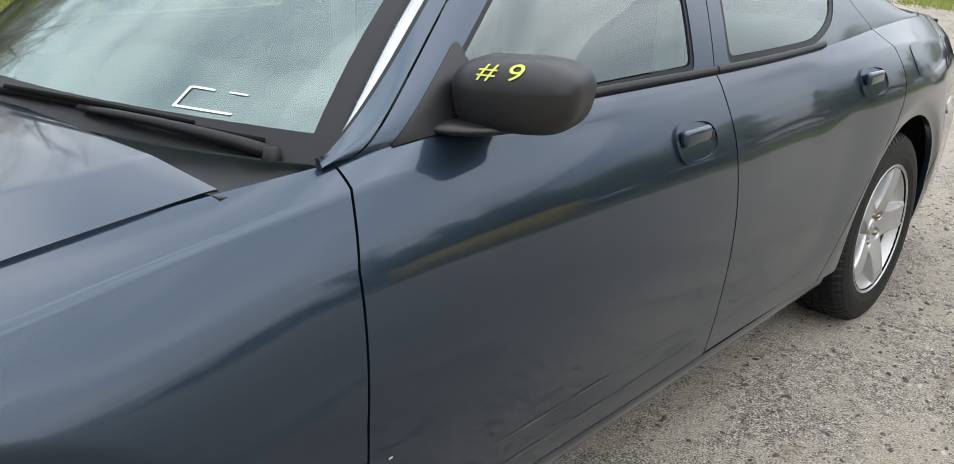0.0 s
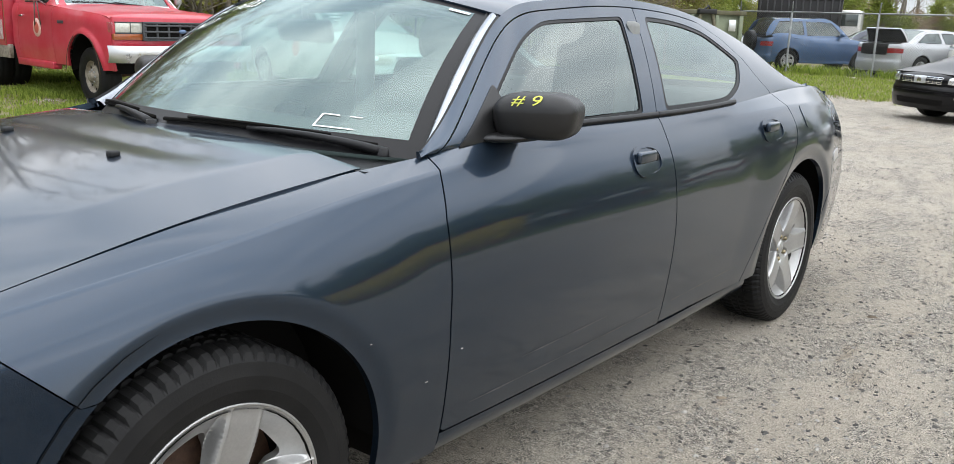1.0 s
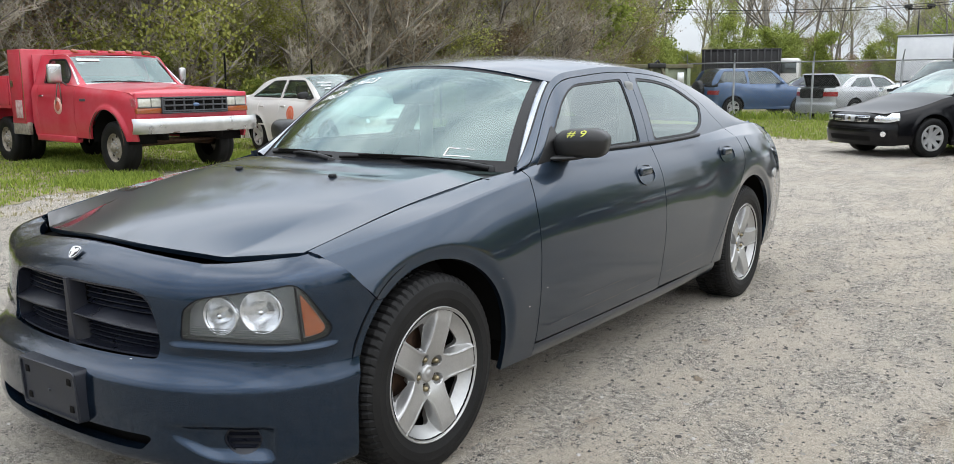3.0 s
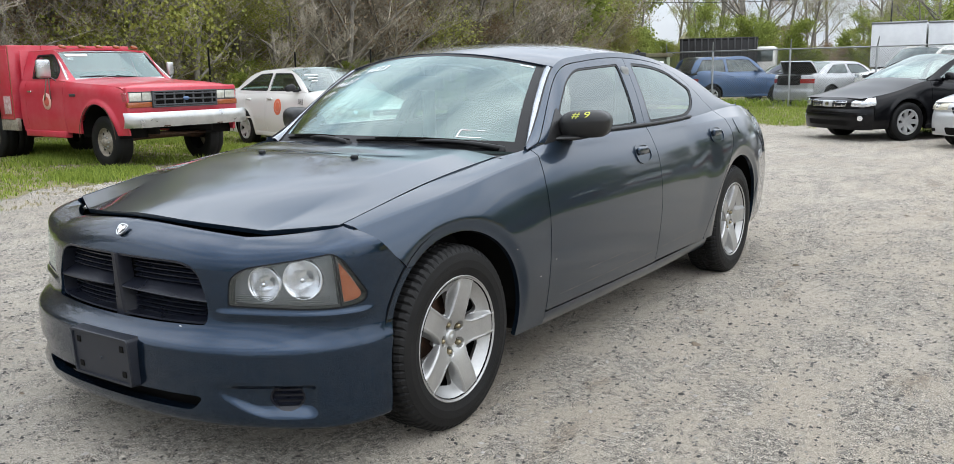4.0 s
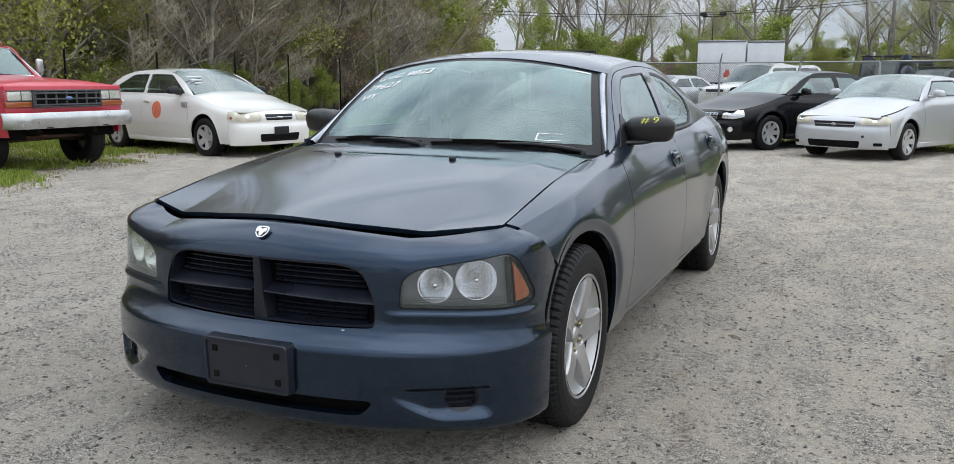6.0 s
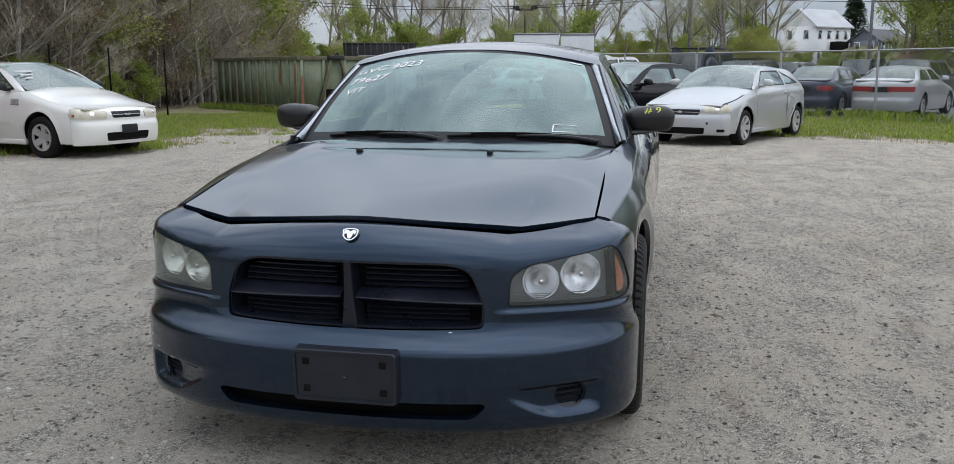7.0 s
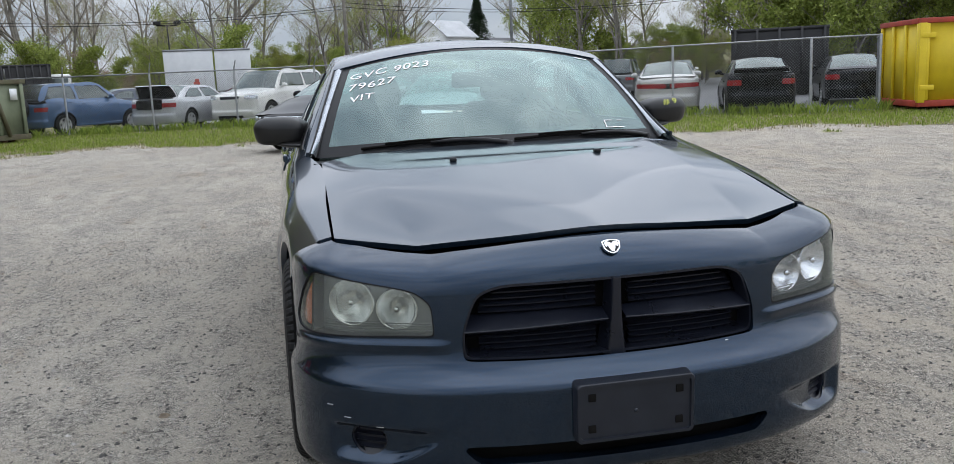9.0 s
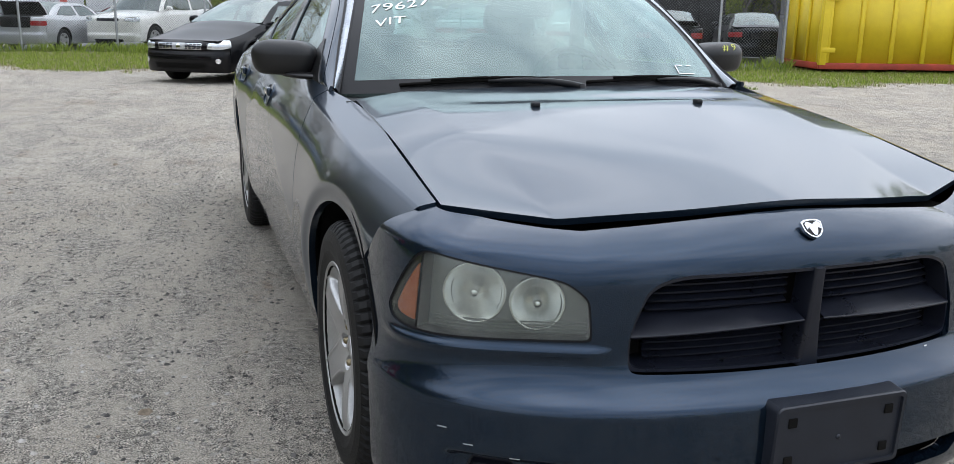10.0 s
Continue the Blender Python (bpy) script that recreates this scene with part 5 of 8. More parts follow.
def parked_car(label, paint, m, fo=0.95, wb=2.70, ro=1.05, w=0.90, r=0.325, rim=0.20, style="five", hood=(0.68, 0.86, 0.95), belt=(0.98, 1.02), deck=(1.06, 1.0), roof=1.45, cabin=(0.55, 1.20, 2.45, 3.15), roof_w=0.58, doors=4, head=None, grille=None, tail=None, glass_kind="glass", fine=1.0, suv=False, category="car", trunk_open=False, lamp="lens", name="parked_car", wheels=True, trim_low=False, front_extra=(), side_extra=(), rear_extra=(), mirror_mat=None, intake=(0.50, 0.27, 0.36), arc=0.035):
    """Front axle at y = 0 and nose towards -y, like the sedan; cabin gives the foot and top of the windshield and the top and foot of the rear window."""
    q = lambda k: max(6, int(k * fine))
    car = thing(name, label, category, m)
    y0, y1 = -fo, wb + ro
    a0, a1, a2, a3 = cabin
    line = [(y0 + 0.12, hood[0]), (0.0, hood[1]), (a0, hood[2]), (a0 + 0.35, belt[0]), ((a0 + a3) / 2, (belt[0] + belt[1]) / 2), (a3 - 0.1, belt[1])]
    line += [(y1 - 0.02, deck[1])] if suv else [(a3 + 0.12, deck[0]), (y1 - 0.03, deck[1])]
    edge = spl(line)
    plan = spl([(y0 + 0.10, w * 0.88), (y0 + 0.35, w * 0.955), (0.0, w * 0.985), (wb * 0.35, w), (wb, w), (y1 - 0.4, w * 0.965), (y1 - 0.1, w * 0.88)])
    ins = spl([(0, 0.05), (0.25, 0.012), (0.5, 0.0), (0.75, 0.012), (0.92, 0.045), (1.0, 0.085)])
    FA, RA = arch(0, r, r + 0.055), arch(wb, r, r + 0.055)
    low = 0.22 if not suv else 0.30

    def side(y, v):
        z = low + (edge(y) - low) * v
        near = np.minimum(np.hypot(y, z - r), np.hypot(y - wb, z - r)) - r - 0.055
        return plan(y) - ins(v) + 0.012 * (1 - step(near, 0.02, 0.07)), y, z

    zat = lambda y, v: low + (edge(y) - low) * v
    seam_f, seam_r = a0 + 0.05, min(a3 - 0.30, wb - 0.25)
    mid = (a1 + a2) / 2 + 0.0
    cuts = [y0 + 0.30, seam_f, mid, seam_r + 0.20, y1 - 0.30] if doors == 4 else [y0 + 0.30, seam_f, mid + 0.45, y1 - 0.30]
    names = ["fender", "front_door", "rear_door", "quarter_panel"] if doors == 4 else ["fender", "door", "quarter_panel"]
    glassy = M[glass_kind]
    belt_z = lambda y: edge(y)
    rail = spl([(a0, hood[2] + 0.005), ((a0 + a1) / 2, (hood[2] + roof) / 2 + 0.005), (a1, roof - 0.085), ((a1 + a2) / 2, roof - 0.045), (a2, roof - 0.075), ((a2 + a3) / 2, (roof + belt[1]) / 2 + (arc if not suv else 0.08)), (a3, belt[1] + 0.01)])
    rail_w = spl([(a0, w * 0.86), (a1, roof_w + 0.03), ((a1 + a2) / 2, roof_w), (a2, roof_w), (a3, w * (0.80 if not suv else 0.74))])
    edge_w = lambda y: plan(y) - 0.085

    def cab(y, h, sink=0.0):
        return edge_w(y) + (rail_w(y) - edge_w(y)) * h + 0.05 * h * (1 - h) - sink, y, belt_z(y) + (rail(y) - belt_z(y)) * h
    on_cab = lambda f: (lambda y, h: f(y, belt_z(y) + (rail(y) - belt_z(y)) * h))
    slope = (a1 - a0) / (roof - hood[2])
    back_s = (a3 - a2) / (roof - belt[1])
    bz, tz = max(belt) + 0.02, roof - 0.12
    fz = lambda z: a0 + (z - hood[2]) * slope + 0.17
    rz_ = lambda z: a3 - (z - belt[1]) * back_s - (0.28 if not suv else 0.16)
    win1 = convex([(fz(bz), bz), (mid - 0.05, bz), (mid - 0.03, tz), (fz(tz), tz - 0.01)], 0.01) if doors == 4 else convex([(fz(bz), bz), (mid + 0.40, bz), (mid + 0.40, tz), (fz(tz), tz - 0.01)], 0.01)
    win2 = convex([(mid + 0.05, bz), (rz_(bz), bz + 0.01), (rz_(tz), tz - 0.01), (mid + 0.07, tz)], 0.012) if doors == 4 else convex([(mid + 0.50, bz + 0.01), (rz_(bz), bz + 0.03), (rz_(tz), tz - 0.02), (mid + 0.50, tz)], 0.012)
    for sx in (1, -1):
        turn = mirrored if sx < 0 else (lambda vf: vf)
        panels = []
        for nm, ya, yb in zip(names, cuts, cuts[1:]):
            vf = skin(side, (ya + 0.003, yb - 0.003, 0, 1), (q(44), q(22)), lambda y, v: np.maximum(-FA(y, zat(y, v)), -RA(y, zat(y, v))), flange=0.02)
            panels.append(part(nm, turn(vf), paint, car))
        part("window_surround", turn(skin(cab, (a0 + 0.02, a3 - 0.02, 0, 1), (q(80), q(22)), on_cab(lambda y, z: np.maximum(-win1(y, z), -win2(y, z))), flange=0.012)), paint, car)
        for door_ob, win in ((panels[1], win1), (panels[2], win2)):
            part("window_pane", turn(skin(lambda y, h: cab(y, h, 0.008), (a0, a3, 0, 1), (q(60), q(16)), on_cab(win))), glassy, door_ob)
            part("window_gasket", turn(skin(lambda y, h: cab(y, h, -0.001), (a0, a3, 0, 1), (q(80), q(24)), on_cab(lambda y, z: np.abs(win(y, z)) - 0.010))), "trim", door_ob)
        for i_, hy in enumerate([mid - 0.16, cuts[3] - 0.16] if doors == 4 else [mid + 0.28]):
            hx = float(side(np.array(hy), np.array(0.86))[0])
            hz = float(zat(np.array(hy), np.array(0.86)))
            part("door_handle", turn(block(hx - 0.01, hx + 0.025, hy - 0.09, hy + 0.06, hz - 0.015, hz + 0.018, 0.008)), paint, panels[1 + i_])
        mx, my = w * 0.93, a0 + 0.34
        part("side_mirror", turn(joined(mirror_shell((mx + 0.11, my, bz + 0.05), (0.10, 0.06, 0.062), (18, 12)), block(mx - 0.08, mx + 0.06, my - 0.03, my + 0.03, bz - 0.03, bz + 0.02, 0.01))), mirror_mat or paint, car)
        part("rocker_panel", turn(block(w - 0.11, w - 0.035, r + 0.06, wb - r - 0.06, low - 0.03, low + 0.06, 0.02)), paint if not trim_low else "black", car)
        if wheels:
            for yy in (0.0, wb):
                simple_wheel(car, sx * (w - 0.025), yy, r, rim, style, sx)
    # nose and tail
    def wrap(front, zt, sign):
        yy = (lambda d: y0 + d) if front else (lambda d: y1 - d)
        end = abs((cuts[0] - y0) if front else (y1 - cuts[-1]))
        pts = [(0, 0.0), (0.40 * w, 0.018), (0.68 * w, 0.075), (0.86 * w, 0.165), (plan(yy(end)) * 0.995, end), (plan(yy(end + 0.06)), end + 0.06)]
        ar = [0.0]
        for p_, q_ in zip(pts, pts[1:]):
            ar.append(ar[-1] + math.dist(p_, q_))
        X = spl([(-a, -p[0]) for a, p in list(zip(ar, pts))[:0:-1]] + [(a, p[0]) for a, p in zip(ar, pts)])
        D = spl([(-a, p[1]) for a, p in list(zip(ar, pts))[:0:-1]] + [(a, p[1]) for a, p in zip(ar, pts)])
        sec = [(0, low - 0.02, 0.04), (0.2, low + 0.08, 0.004), (0.45, 0.50, 0.0), (0.58, 0.56, 0.025), (0.85, zt - 0.06, 0.045), (1.0, zt, 0.14)]
        sz, so = spl([(a, b) for a, b, c in sec]), spl([(a, c) for a, b, c in sec])

        def S(u, v, sink=0.0):
            e = 1e-3
            tx, td = X(u + e) - X(u - e), D(u + e) - D(u - e)
            mm = np.maximum(np.hypot(tx, td), 1e-9)
            off = so(v) * (1 - 0.7 * step(np.abs(u), ar[3] * 0.8, ar[4])) + sink
            return X(u) - off * td / mm, yy(D(u) + off * tx / mm), sz(v) + 0 * u
        return S, ar[4] - 0.003, lambda z: np.interp(z, [b for a, b, c in sec], [a for a, b, c in sec])
    S, ua, vat = wrap(True, hood[0] + 0.015, 1)
    bump = part("front_bumper", skin(S, (-ua, ua, 0, 1), (q(70), q(30)), lambda u, v: -FA(S(u, v)[1], S(u, v)[2]), flange=0.02), paint, car)

    def patch(nm, SS, vv, reg, mat, parent, sink=-0.004, both=False, lab="", flip=False, box=None):
        f = (lambda u, v: reg(np.abs(u) if both else u, SS(u, v)[2]))
        part(nm, skin(lambda u, v: SS(u, v, sink), box or (-lim, lim, 0, 1), (q(130), q(60)), f, flange=0.012, flip=flip), mat, parent, lab)
    lim = ua + 0.03
    h0 = hood[0]
    head = head or [(0.52, h0 - 0.13), (0.52, h0 - 0.03), (0.98, h0 - 0.0), (1.06, h0 - 0.09), (0.95, h0 - 0.14)]
    for sg in (1, -1):
        f_head = convex([(sg * u * w / 0.9, z) for u, z in head], 0.008)
        patch("headlight", S, vat, f_head, "lamp_bowl", car, -0.002)
        patch("headlight_lens", S, vat, lambda u, z: f_head(u, z) - 0.006, lamp, car, -0.010)
    grille = grille or [(-0.38, h0 - 0.13), (-0.40, h0 - 0.04), (0.40, h0 - 0.04), (0.38, h0 - 0.13)]
    patch("grille", S, vat, convex(grille, 0.006), "grille", car, -0.003)
    patch("lower_intake", S, vat, convex(box_poly(-intake[0], intake[0], intake[1], intake[2], 0.02), 0.012), "dark", car, -0.003)
    B, ub, vb = wrap(False, deck[1] + 0.005, -1)
    part("rear_bumper", skin(B, (-ub, ub, 0, 1), (q(60), q(26)), lambda u, v: -RA(B(u, v)[1], B(u, v)[2]), flange=0.02, flip=True), paint, car)
    tail = tail or [(0.50, deck[1] - 0.26), (0.50, deck[1] - 0.12), (1.02, deck[1] - 0.12), (1.02, deck[1] - 0.26)]
    for sg in (1, -1):
        patch("tail_lamp", B, vb, convex([(sg * u * w / 0.9, z) for u, z in tail], 0.01), "red_lens", car, -0.006, flip=True)
    patch("plate_recess", B, vb, convex([(-0.27, deck[1] - 0.30), (0.27, deck[1] - 0.30), (0.27, deck[1] - 0.15), (-0.27, deck[1] - 0.15)], 0.01), "trim", car, -0.003, flip=True)
    for nm, pts, mat, sink in front_extra:
        patch(nm, S, vat, pts if callable(pts) else convex(pts, 0.004), mat, car, sink)
    for nm, pts, mat, sink in rear_extra:
        patch(nm, B, vb, pts if callable(pts) else convex(pts, 0.004), mat, car, sink, flip=True)
    for nm, pts, mat, sgn in side_extra:
        reg = pts if callable(pts) else convex(pts, 0.004)
        vf = skin(lambda y, v: (lambda p: (p[0] + 0.005, p[1], p[2]))(side(y, v)), (cuts[0], cuts[-1], 0, 1), (q(220), q(60)), lambda y, v: reg(y, zat(y, v)), flange=0.004)
        part(nm, vf if sgn > 0 else mirrored(vf), mat, car)
    car_side[car.name] = side, zat
    # hood, roof, deck and glass
    def deck_skin(ya, yb, crown, fade=lambda t: 1.0):
        def f(s, t):
            y = ya + (yb - ya) * t
            return (plan(y) - 0.083) * s, y, edge(y) + crown * fade(t) * (1 - np.abs(s) ** 2.4)
        return f
    part("hood", skin(deck_skin(y0 + 0.13, a0 + 0.02, 0.065, lambda t: 0.12 + 0.88 * step(t, 0.0, 0.55)), (-1, 1, 0, 1), (q(24), q(24)), flange=0.015), paint, car)
    if not suv:
        lid = deck_skin(a3 - 0.02, y1 - 0.13, 0.035, lambda t: 0.12 + 0.88 * step(1.0 - t, 0.0, 0.55))
        if trunk_open:
            hinge = Matrix.Translation((0, a3, edge(a3) + 0.03)) @ Matrix.Rotation(radians(62), 4, "X") @ Matrix.Translation((0, -a3, -edge(a3) - 0.03))
            part("trunk_lid", moved(skin(lid, (-0.92, 0.92, 0, 1), (q(20), q(20)), flange=0.05), hinge), paint, car, "raised trunk lid")
            part("trunk_lining", moved(skin(lambda s, t: (lambda p: (p[0], p[1], p[2] - 0.03))(lid(s, t)), (-0.9, 0.9, 0.02, 0.98), (q(20), q(20)), flip=True), hinge), "dark", car)
            part("trunk_well", block(-0.6, 0.6, a3, y1 - 0.14, 0.6, deck[1] - 0.05), "dark", car)
            patch("trunk_opening", B, vb, convex([(-0.50, deck[1] - 0.32), (0.50, deck[1] - 0.32), (0.52, deck[1] - 0.0), (-0.52, deck[1] - 0.0)], 0.01), "dark", car, -0.010, flip=True)
        else:
            part("trunk_lid", skin(lid, (-1, 1, 0, 1), (q(24), q(20)), flange=0.015), paint, car)

    def ruled(ya, za, wa, yb, zb, wb_, bow, rise=0.075):
        def f(s, t):
            return (wa + (wb_ - wa) * t) * s, ya + (yb - ya) * t + bow * s ** 2, za + (zb - za) * t - 0.05 * s ** 2 * t + rise * t * (1 - t)
        return f
    front_glass = ruled(a0 - 0.10, hood[2] + 0.03, w * 0.85, a1 - 0.06, roof - 0.012, roof_w + 0.02, 0.10)
    part("windshield", skin(front_glass, (-1, 1, 0, 1), (q(24), q(16))), glassy, car)
    rear_glass = ruled(a3 + (0.06 if not suv else 0.0), belt[1] + 0.02, w * 0.78, a2 + 0.04, roof - 0.012, roof_w, -0.06, 0.075 + 4 * (arc - 0.035))
    part("rear_window", skin(rear_glass, (-1, 1, 0, 1), (q(20), q(14)), flip=True), glassy, car)
    part("roof", skin(lambda s, t: (lambda y: (rail_w(y) * s, y, roof - 0.035 * ((y - (a1 + a2) / 2) / (a2 - a1) * 2) ** 2 * 0.6 - (0.045 - 0.0) * np.abs(s) ** 2.4 * 1.1))(a1 - 0.06 + 0.09 * s ** 2 + (a2 - a1 + 0.10 - 0.13 * s ** 2) * t), (-1, 1, 0, 1), (q(24), q(24)), flange=0.01), paint, car)
    part("underbody", joined(block(-w + 0.22, w - 0.22, y0 + 0.2, y1 - 0.2, low - 0.02, 0.60), block(-w + 0.11, w - 0.11, r + 0.1, wb - r - 0.1, low, 0.55)), "dark", car)
    part("interior", joined(block(-w + 0.16, w - 0.16, a0 - 0.05, a0 + 0.5, 0.6, hood[2] - 0.01, 0.03), *[block(sx_ - 0.22, sx_ + 0.22, yy_, yy_ + 0.16, 0.5, belt[0] + 0.10, 0.05) for sx_ in (-0.36, 0.36) for yy_ in (mid - 0.12,)], *[block(sx_ - 0.12, sx_ + 0.12, mid - 0.05, mid + 0.03, belt[0] + 0.10, belt[0] + 0.28, 0.03) for sx_ in (-0.36, 0.36)], block(-w + 0.2, w - 0.2, a3 - 0.6, a3 - 0.42, 0.5, belt[1] + 0.02, 0.05), block(-w + 0.2, w - 0.2, a3 - 0.45, a3 + 0.02, belt[1] - 0.06, belt[1] - 0.02)), "cabin", car)
    return car


def facing(x, y, dx, dy):
    """A pose on the ground whose -y axis points along (dx, dy)."""
    return pose(x, y, 0, 0, 0, math.degrees(math.atan2(dy, dx)) + 90)


white_sedan = parked_car("white four-door sedan with orange door seal, parked on grass edge", "white", facing(-8.11, 9.41, 0.97, -0.24), fo=0.93, wb=2.70, ro=1.15, w=0.885, r=0.325, rim=0.205, style="five", hood=(0.745, 0.91, 1.0), roof=1.47, cabin=(0.38, 1.18, 2.42, 3.28), fine=1.1, name="white_sedan", mirror_mat="black", lamp="old_lens",
    head=[(0.40, 0.600), (0.37, 0.70), (0.70, 0.752), (0.98, 0.750), (1.02, 0.64), (0.80, 0.598)], grille=box_poly(-0.27, 0.27, 0.605, 0.705, 0.03),
    # The bumper's crease is a thin black strip, its shade put into colour
    front_extra=(("grille_bar", box_poly(-0.28, 0.28, 0.648, 0.660), "silver", -0.010), ("badge", [(-0.06, 0.640), (0.06, 0.640), (0.07, 0.668), (-0.07, 0.668)], "chrome", -0.016), ("plate_backing", box_poly(-0.15, 0.15, 0.365, 0.500), "black", -0.022), ("bumper_crease", box_poly(-0.80, 0.80, 0.545, 0.551), "trim", -0.002)) + tuple(("grille_slat", box_poly(-0.275, 0.275, z, z + 0.006), "dark", -0.008) for z in (0.615, 0.630, 0.674, 0.690)) + tuple(("intake_slat", box_poly(-0.39, 0.39, z, z + 0.007), "trim", -0.008) for z in (0.275, 0.300, 0.325, 0.350)) + tuple(("lamp_reflector", disc(u, 0.676, 0.036), "lamp_bowl", -0.013) for u in (-0.62, 0.62)) + tuple(("amber_marker", disc(u, 0.650, 0.022), "amber", -0.013) for u in (-0.90, 0.90)),
    intake=(0.40, 0.255, 0.385),
    side_extra=(("round_seal", disc(1.33, 0.745, 0.135, 1.1), "decal_orange", -1), ("seal_ring", lambda y, z: np.abs(disc(1.33, 0.745, 0.085, 1.1)(y, z)) - 0.008, "decal", -1), ("side_molding", box_poly(0.60, 2.60, 0.515, 0.545), "white", -1)))
black_sedan = parked_car("black four-door sedan with bright grille beside silver coupe", "black_paint", facing(-0.52, 14.8, -0.63, -0.78), fo=0.98, wb=2.82, ro=1.10, w=0.91, r=0.335, rim=0.215, style="seven", hood=(0.735, 0.91, 1.01), roof=1.49, cabin=(0.42, 1.25, 2.40, 3.42), fine=1.1, name="black_sedan",
    head=[(0.54, 0.600), (0.56, 0.69), (0.90, 0.79), (1.04, 0.77), (1.03, 0.64), (0.80, 0.59)], grille=box_poly(-0.43, 0.43, 0.585, 0.70, 0.05),
    # Bumper crease drawn as a black strip in place of a shaded fold
    front_extra=tuple(("grille_bar", box_poly(-0.46, 0.46, z, z + 0.008), "chrome", -0.012) for z in (0.590, 0.614, 0.638, 0.662, 0.688)) + tuple(("grille_post", [(u, 0.588), (u * 1.08, 0.70), (u * 1.08 + 0.012, 0.70), (u + 0.012, 0.588)], "chrome", -0.011) for u in (-0.43, -0.35, -0.27, -0.19, 0.18, 0.26, 0.34, 0.42)) + (("badge", box_poly(-0.12, 0.12, 0.588, 0.702, 0.01), "silver", -0.018), ("badge_ring", disc(0.0, 0.645, 0.045), "chrome", -0.024), ("fog_lamp", disc(0.74, 0.40, 0.045), "lamp_bowl", -0.008), ("fog_lamp", disc(-0.74, 0.40, 0.045), "lamp_bowl", -0.008), ("bumper_crease", box_poly(-0.85, 0.85, 0.47, 0.478), "trim", -0.003)))
silver_coupe = parked_car("silver two-door coupe with crumpled rear quarter on gravel", "silver", facing(1.69, 13.45, -0.445, -0.895), fo=0.90, wb=2.70, ro=0.80, w=0.875, r=0.315, rim=0.21, style="six", hood=(0.71, 0.86, 0.955), deck=(1.00, 0.95), roof=1.42, cabin=(0.46, 1.15, 2.18, 3.27), arc=0.072, intake=(0.44, 0.215, 0.330), doors=2, fine=1.1, name="silver_coupe", lamp="old_lens",
    head=[(0.46, 0.60), (0.46, 0.70), (0.80, 0.765), (1.04, 0.76), (1.04, 0.66), (0.85, 0.60)], grille=box_poly(-0.34, 0.34, 0.545, 0.640, 0.03),
    front_extra=(("grille_bar", box_poly(-0.35, 0.35, 0.588, 0.598), "silver", -0.010), ("badge", disc(0.0, 0.593, 0.042, 0.6), "chrome", -0.014), ("tow_hole", disc(0.50, 0.405, 0.022), "black", -0.005), ("fog_slot", box_poly(0.66, 0.80, 0.255, 0.305), "dark", -0.006), ("fog_slot", box_poly(-0.80, -0.66, 0.255, 0.305), "dark", -0.006)) + tuple(("lamp_reflector", disc(u, 0.665, 0.045), "lamp_bowl", -0.013) for u in (-0.66, 0.66)))
coupe_side, coupe_z = car_side[silver_coupe.name]
dent = convex([(1.99, 0.40), (1.97, 0.66), (2.04, 0.86), (2.20, 0.90), (2.36, 0.80), (2.34, 0.60), (2.26, 0.42)], 0.01)


def dented(y, v):
    """The crushed quarter: folded sheet standing a little off the side."""
    x_, y_, z_ = coupe_side(y, v)
    fold = np.abs(np.sin(9.5 * y + 6.0 * z_ + 0.6 * np.sin(23 * z_))) * np.abs(np.cos(11.0 * z_ - 5.0 * y))
    return x_ + 0.004 + 0.024 * fold, y_, z_


part("crumpled_panel", skin(dented, (1.90, 2.42, 0, 1), (60, 60), lambda y, v: dent(y, coupe_z(y, v)), flange=0.004), "silver", silver_coupe, "crumpled silver rear quarter sheet")
# Dark patch at the torn edge colours in the folds' shadow; pale strip is trim
for nm, poly, mat, lift in (("torn_edge", [(2.24, 0.33), (2.20, 0.50), (2.29, 0.60), (2.33, 0.50)], "dark", 0.040), ("bent_trim", [(2.12, 0.32), (2.10, 0.38), (2.30, 0.61), (2.34, 0.58)], "pale", 0.044)):
    reg = convex(poly, 0.004)
    part(nm, skin(lambda y, v: (lambda p: (p[0] + lift, p[1], p[2]))(coupe_side(y, v)), (1.90, 2.42, 0, 1), (60, 60), lambda y, v: reg(y, coupe_z(y, v)), flange=0.004), mat, silver_coupe)
# No open gap in the mesh: a black tube stands for its shade
gap = [tuple(float(c) for c in coupe_side(np.array(y), np.array(1.0))) for y in np.linspace(-0.70, 0.05, 9)]
part("hood_gap", tube([(x - 0.01, y, z + 0.006) for x, y, z in gap], 0.009, 6), "black", silver_coupe, "black strip for the shaded gap beside the sprung hood")


def side_number(car, text, y, z, size, mat, sgn):
    side, zat = car_side[car.name]
    def place(u, v):
        yy, zz = y + u * (1 if sgn > 0 else -1), z + v
        h = float(zat(np.array(yy), np.array(1.0))) - float(zat(np.array(yy), np.array(0.0)))
        vv = (zz - float(zat(np.array(yy), np.array(0.0)))) / h
        return sgn * (float(side(np.array(yy), np.array(vv))[0]) + 0.006), yy, zz
    part("fleet_number", lettering(text, size, place, 0.0), mat, car, "black fleet number", smooth=False)


side_number(white_sedan, "582", 0.62, 0.80, 0.13, "trim", -1)
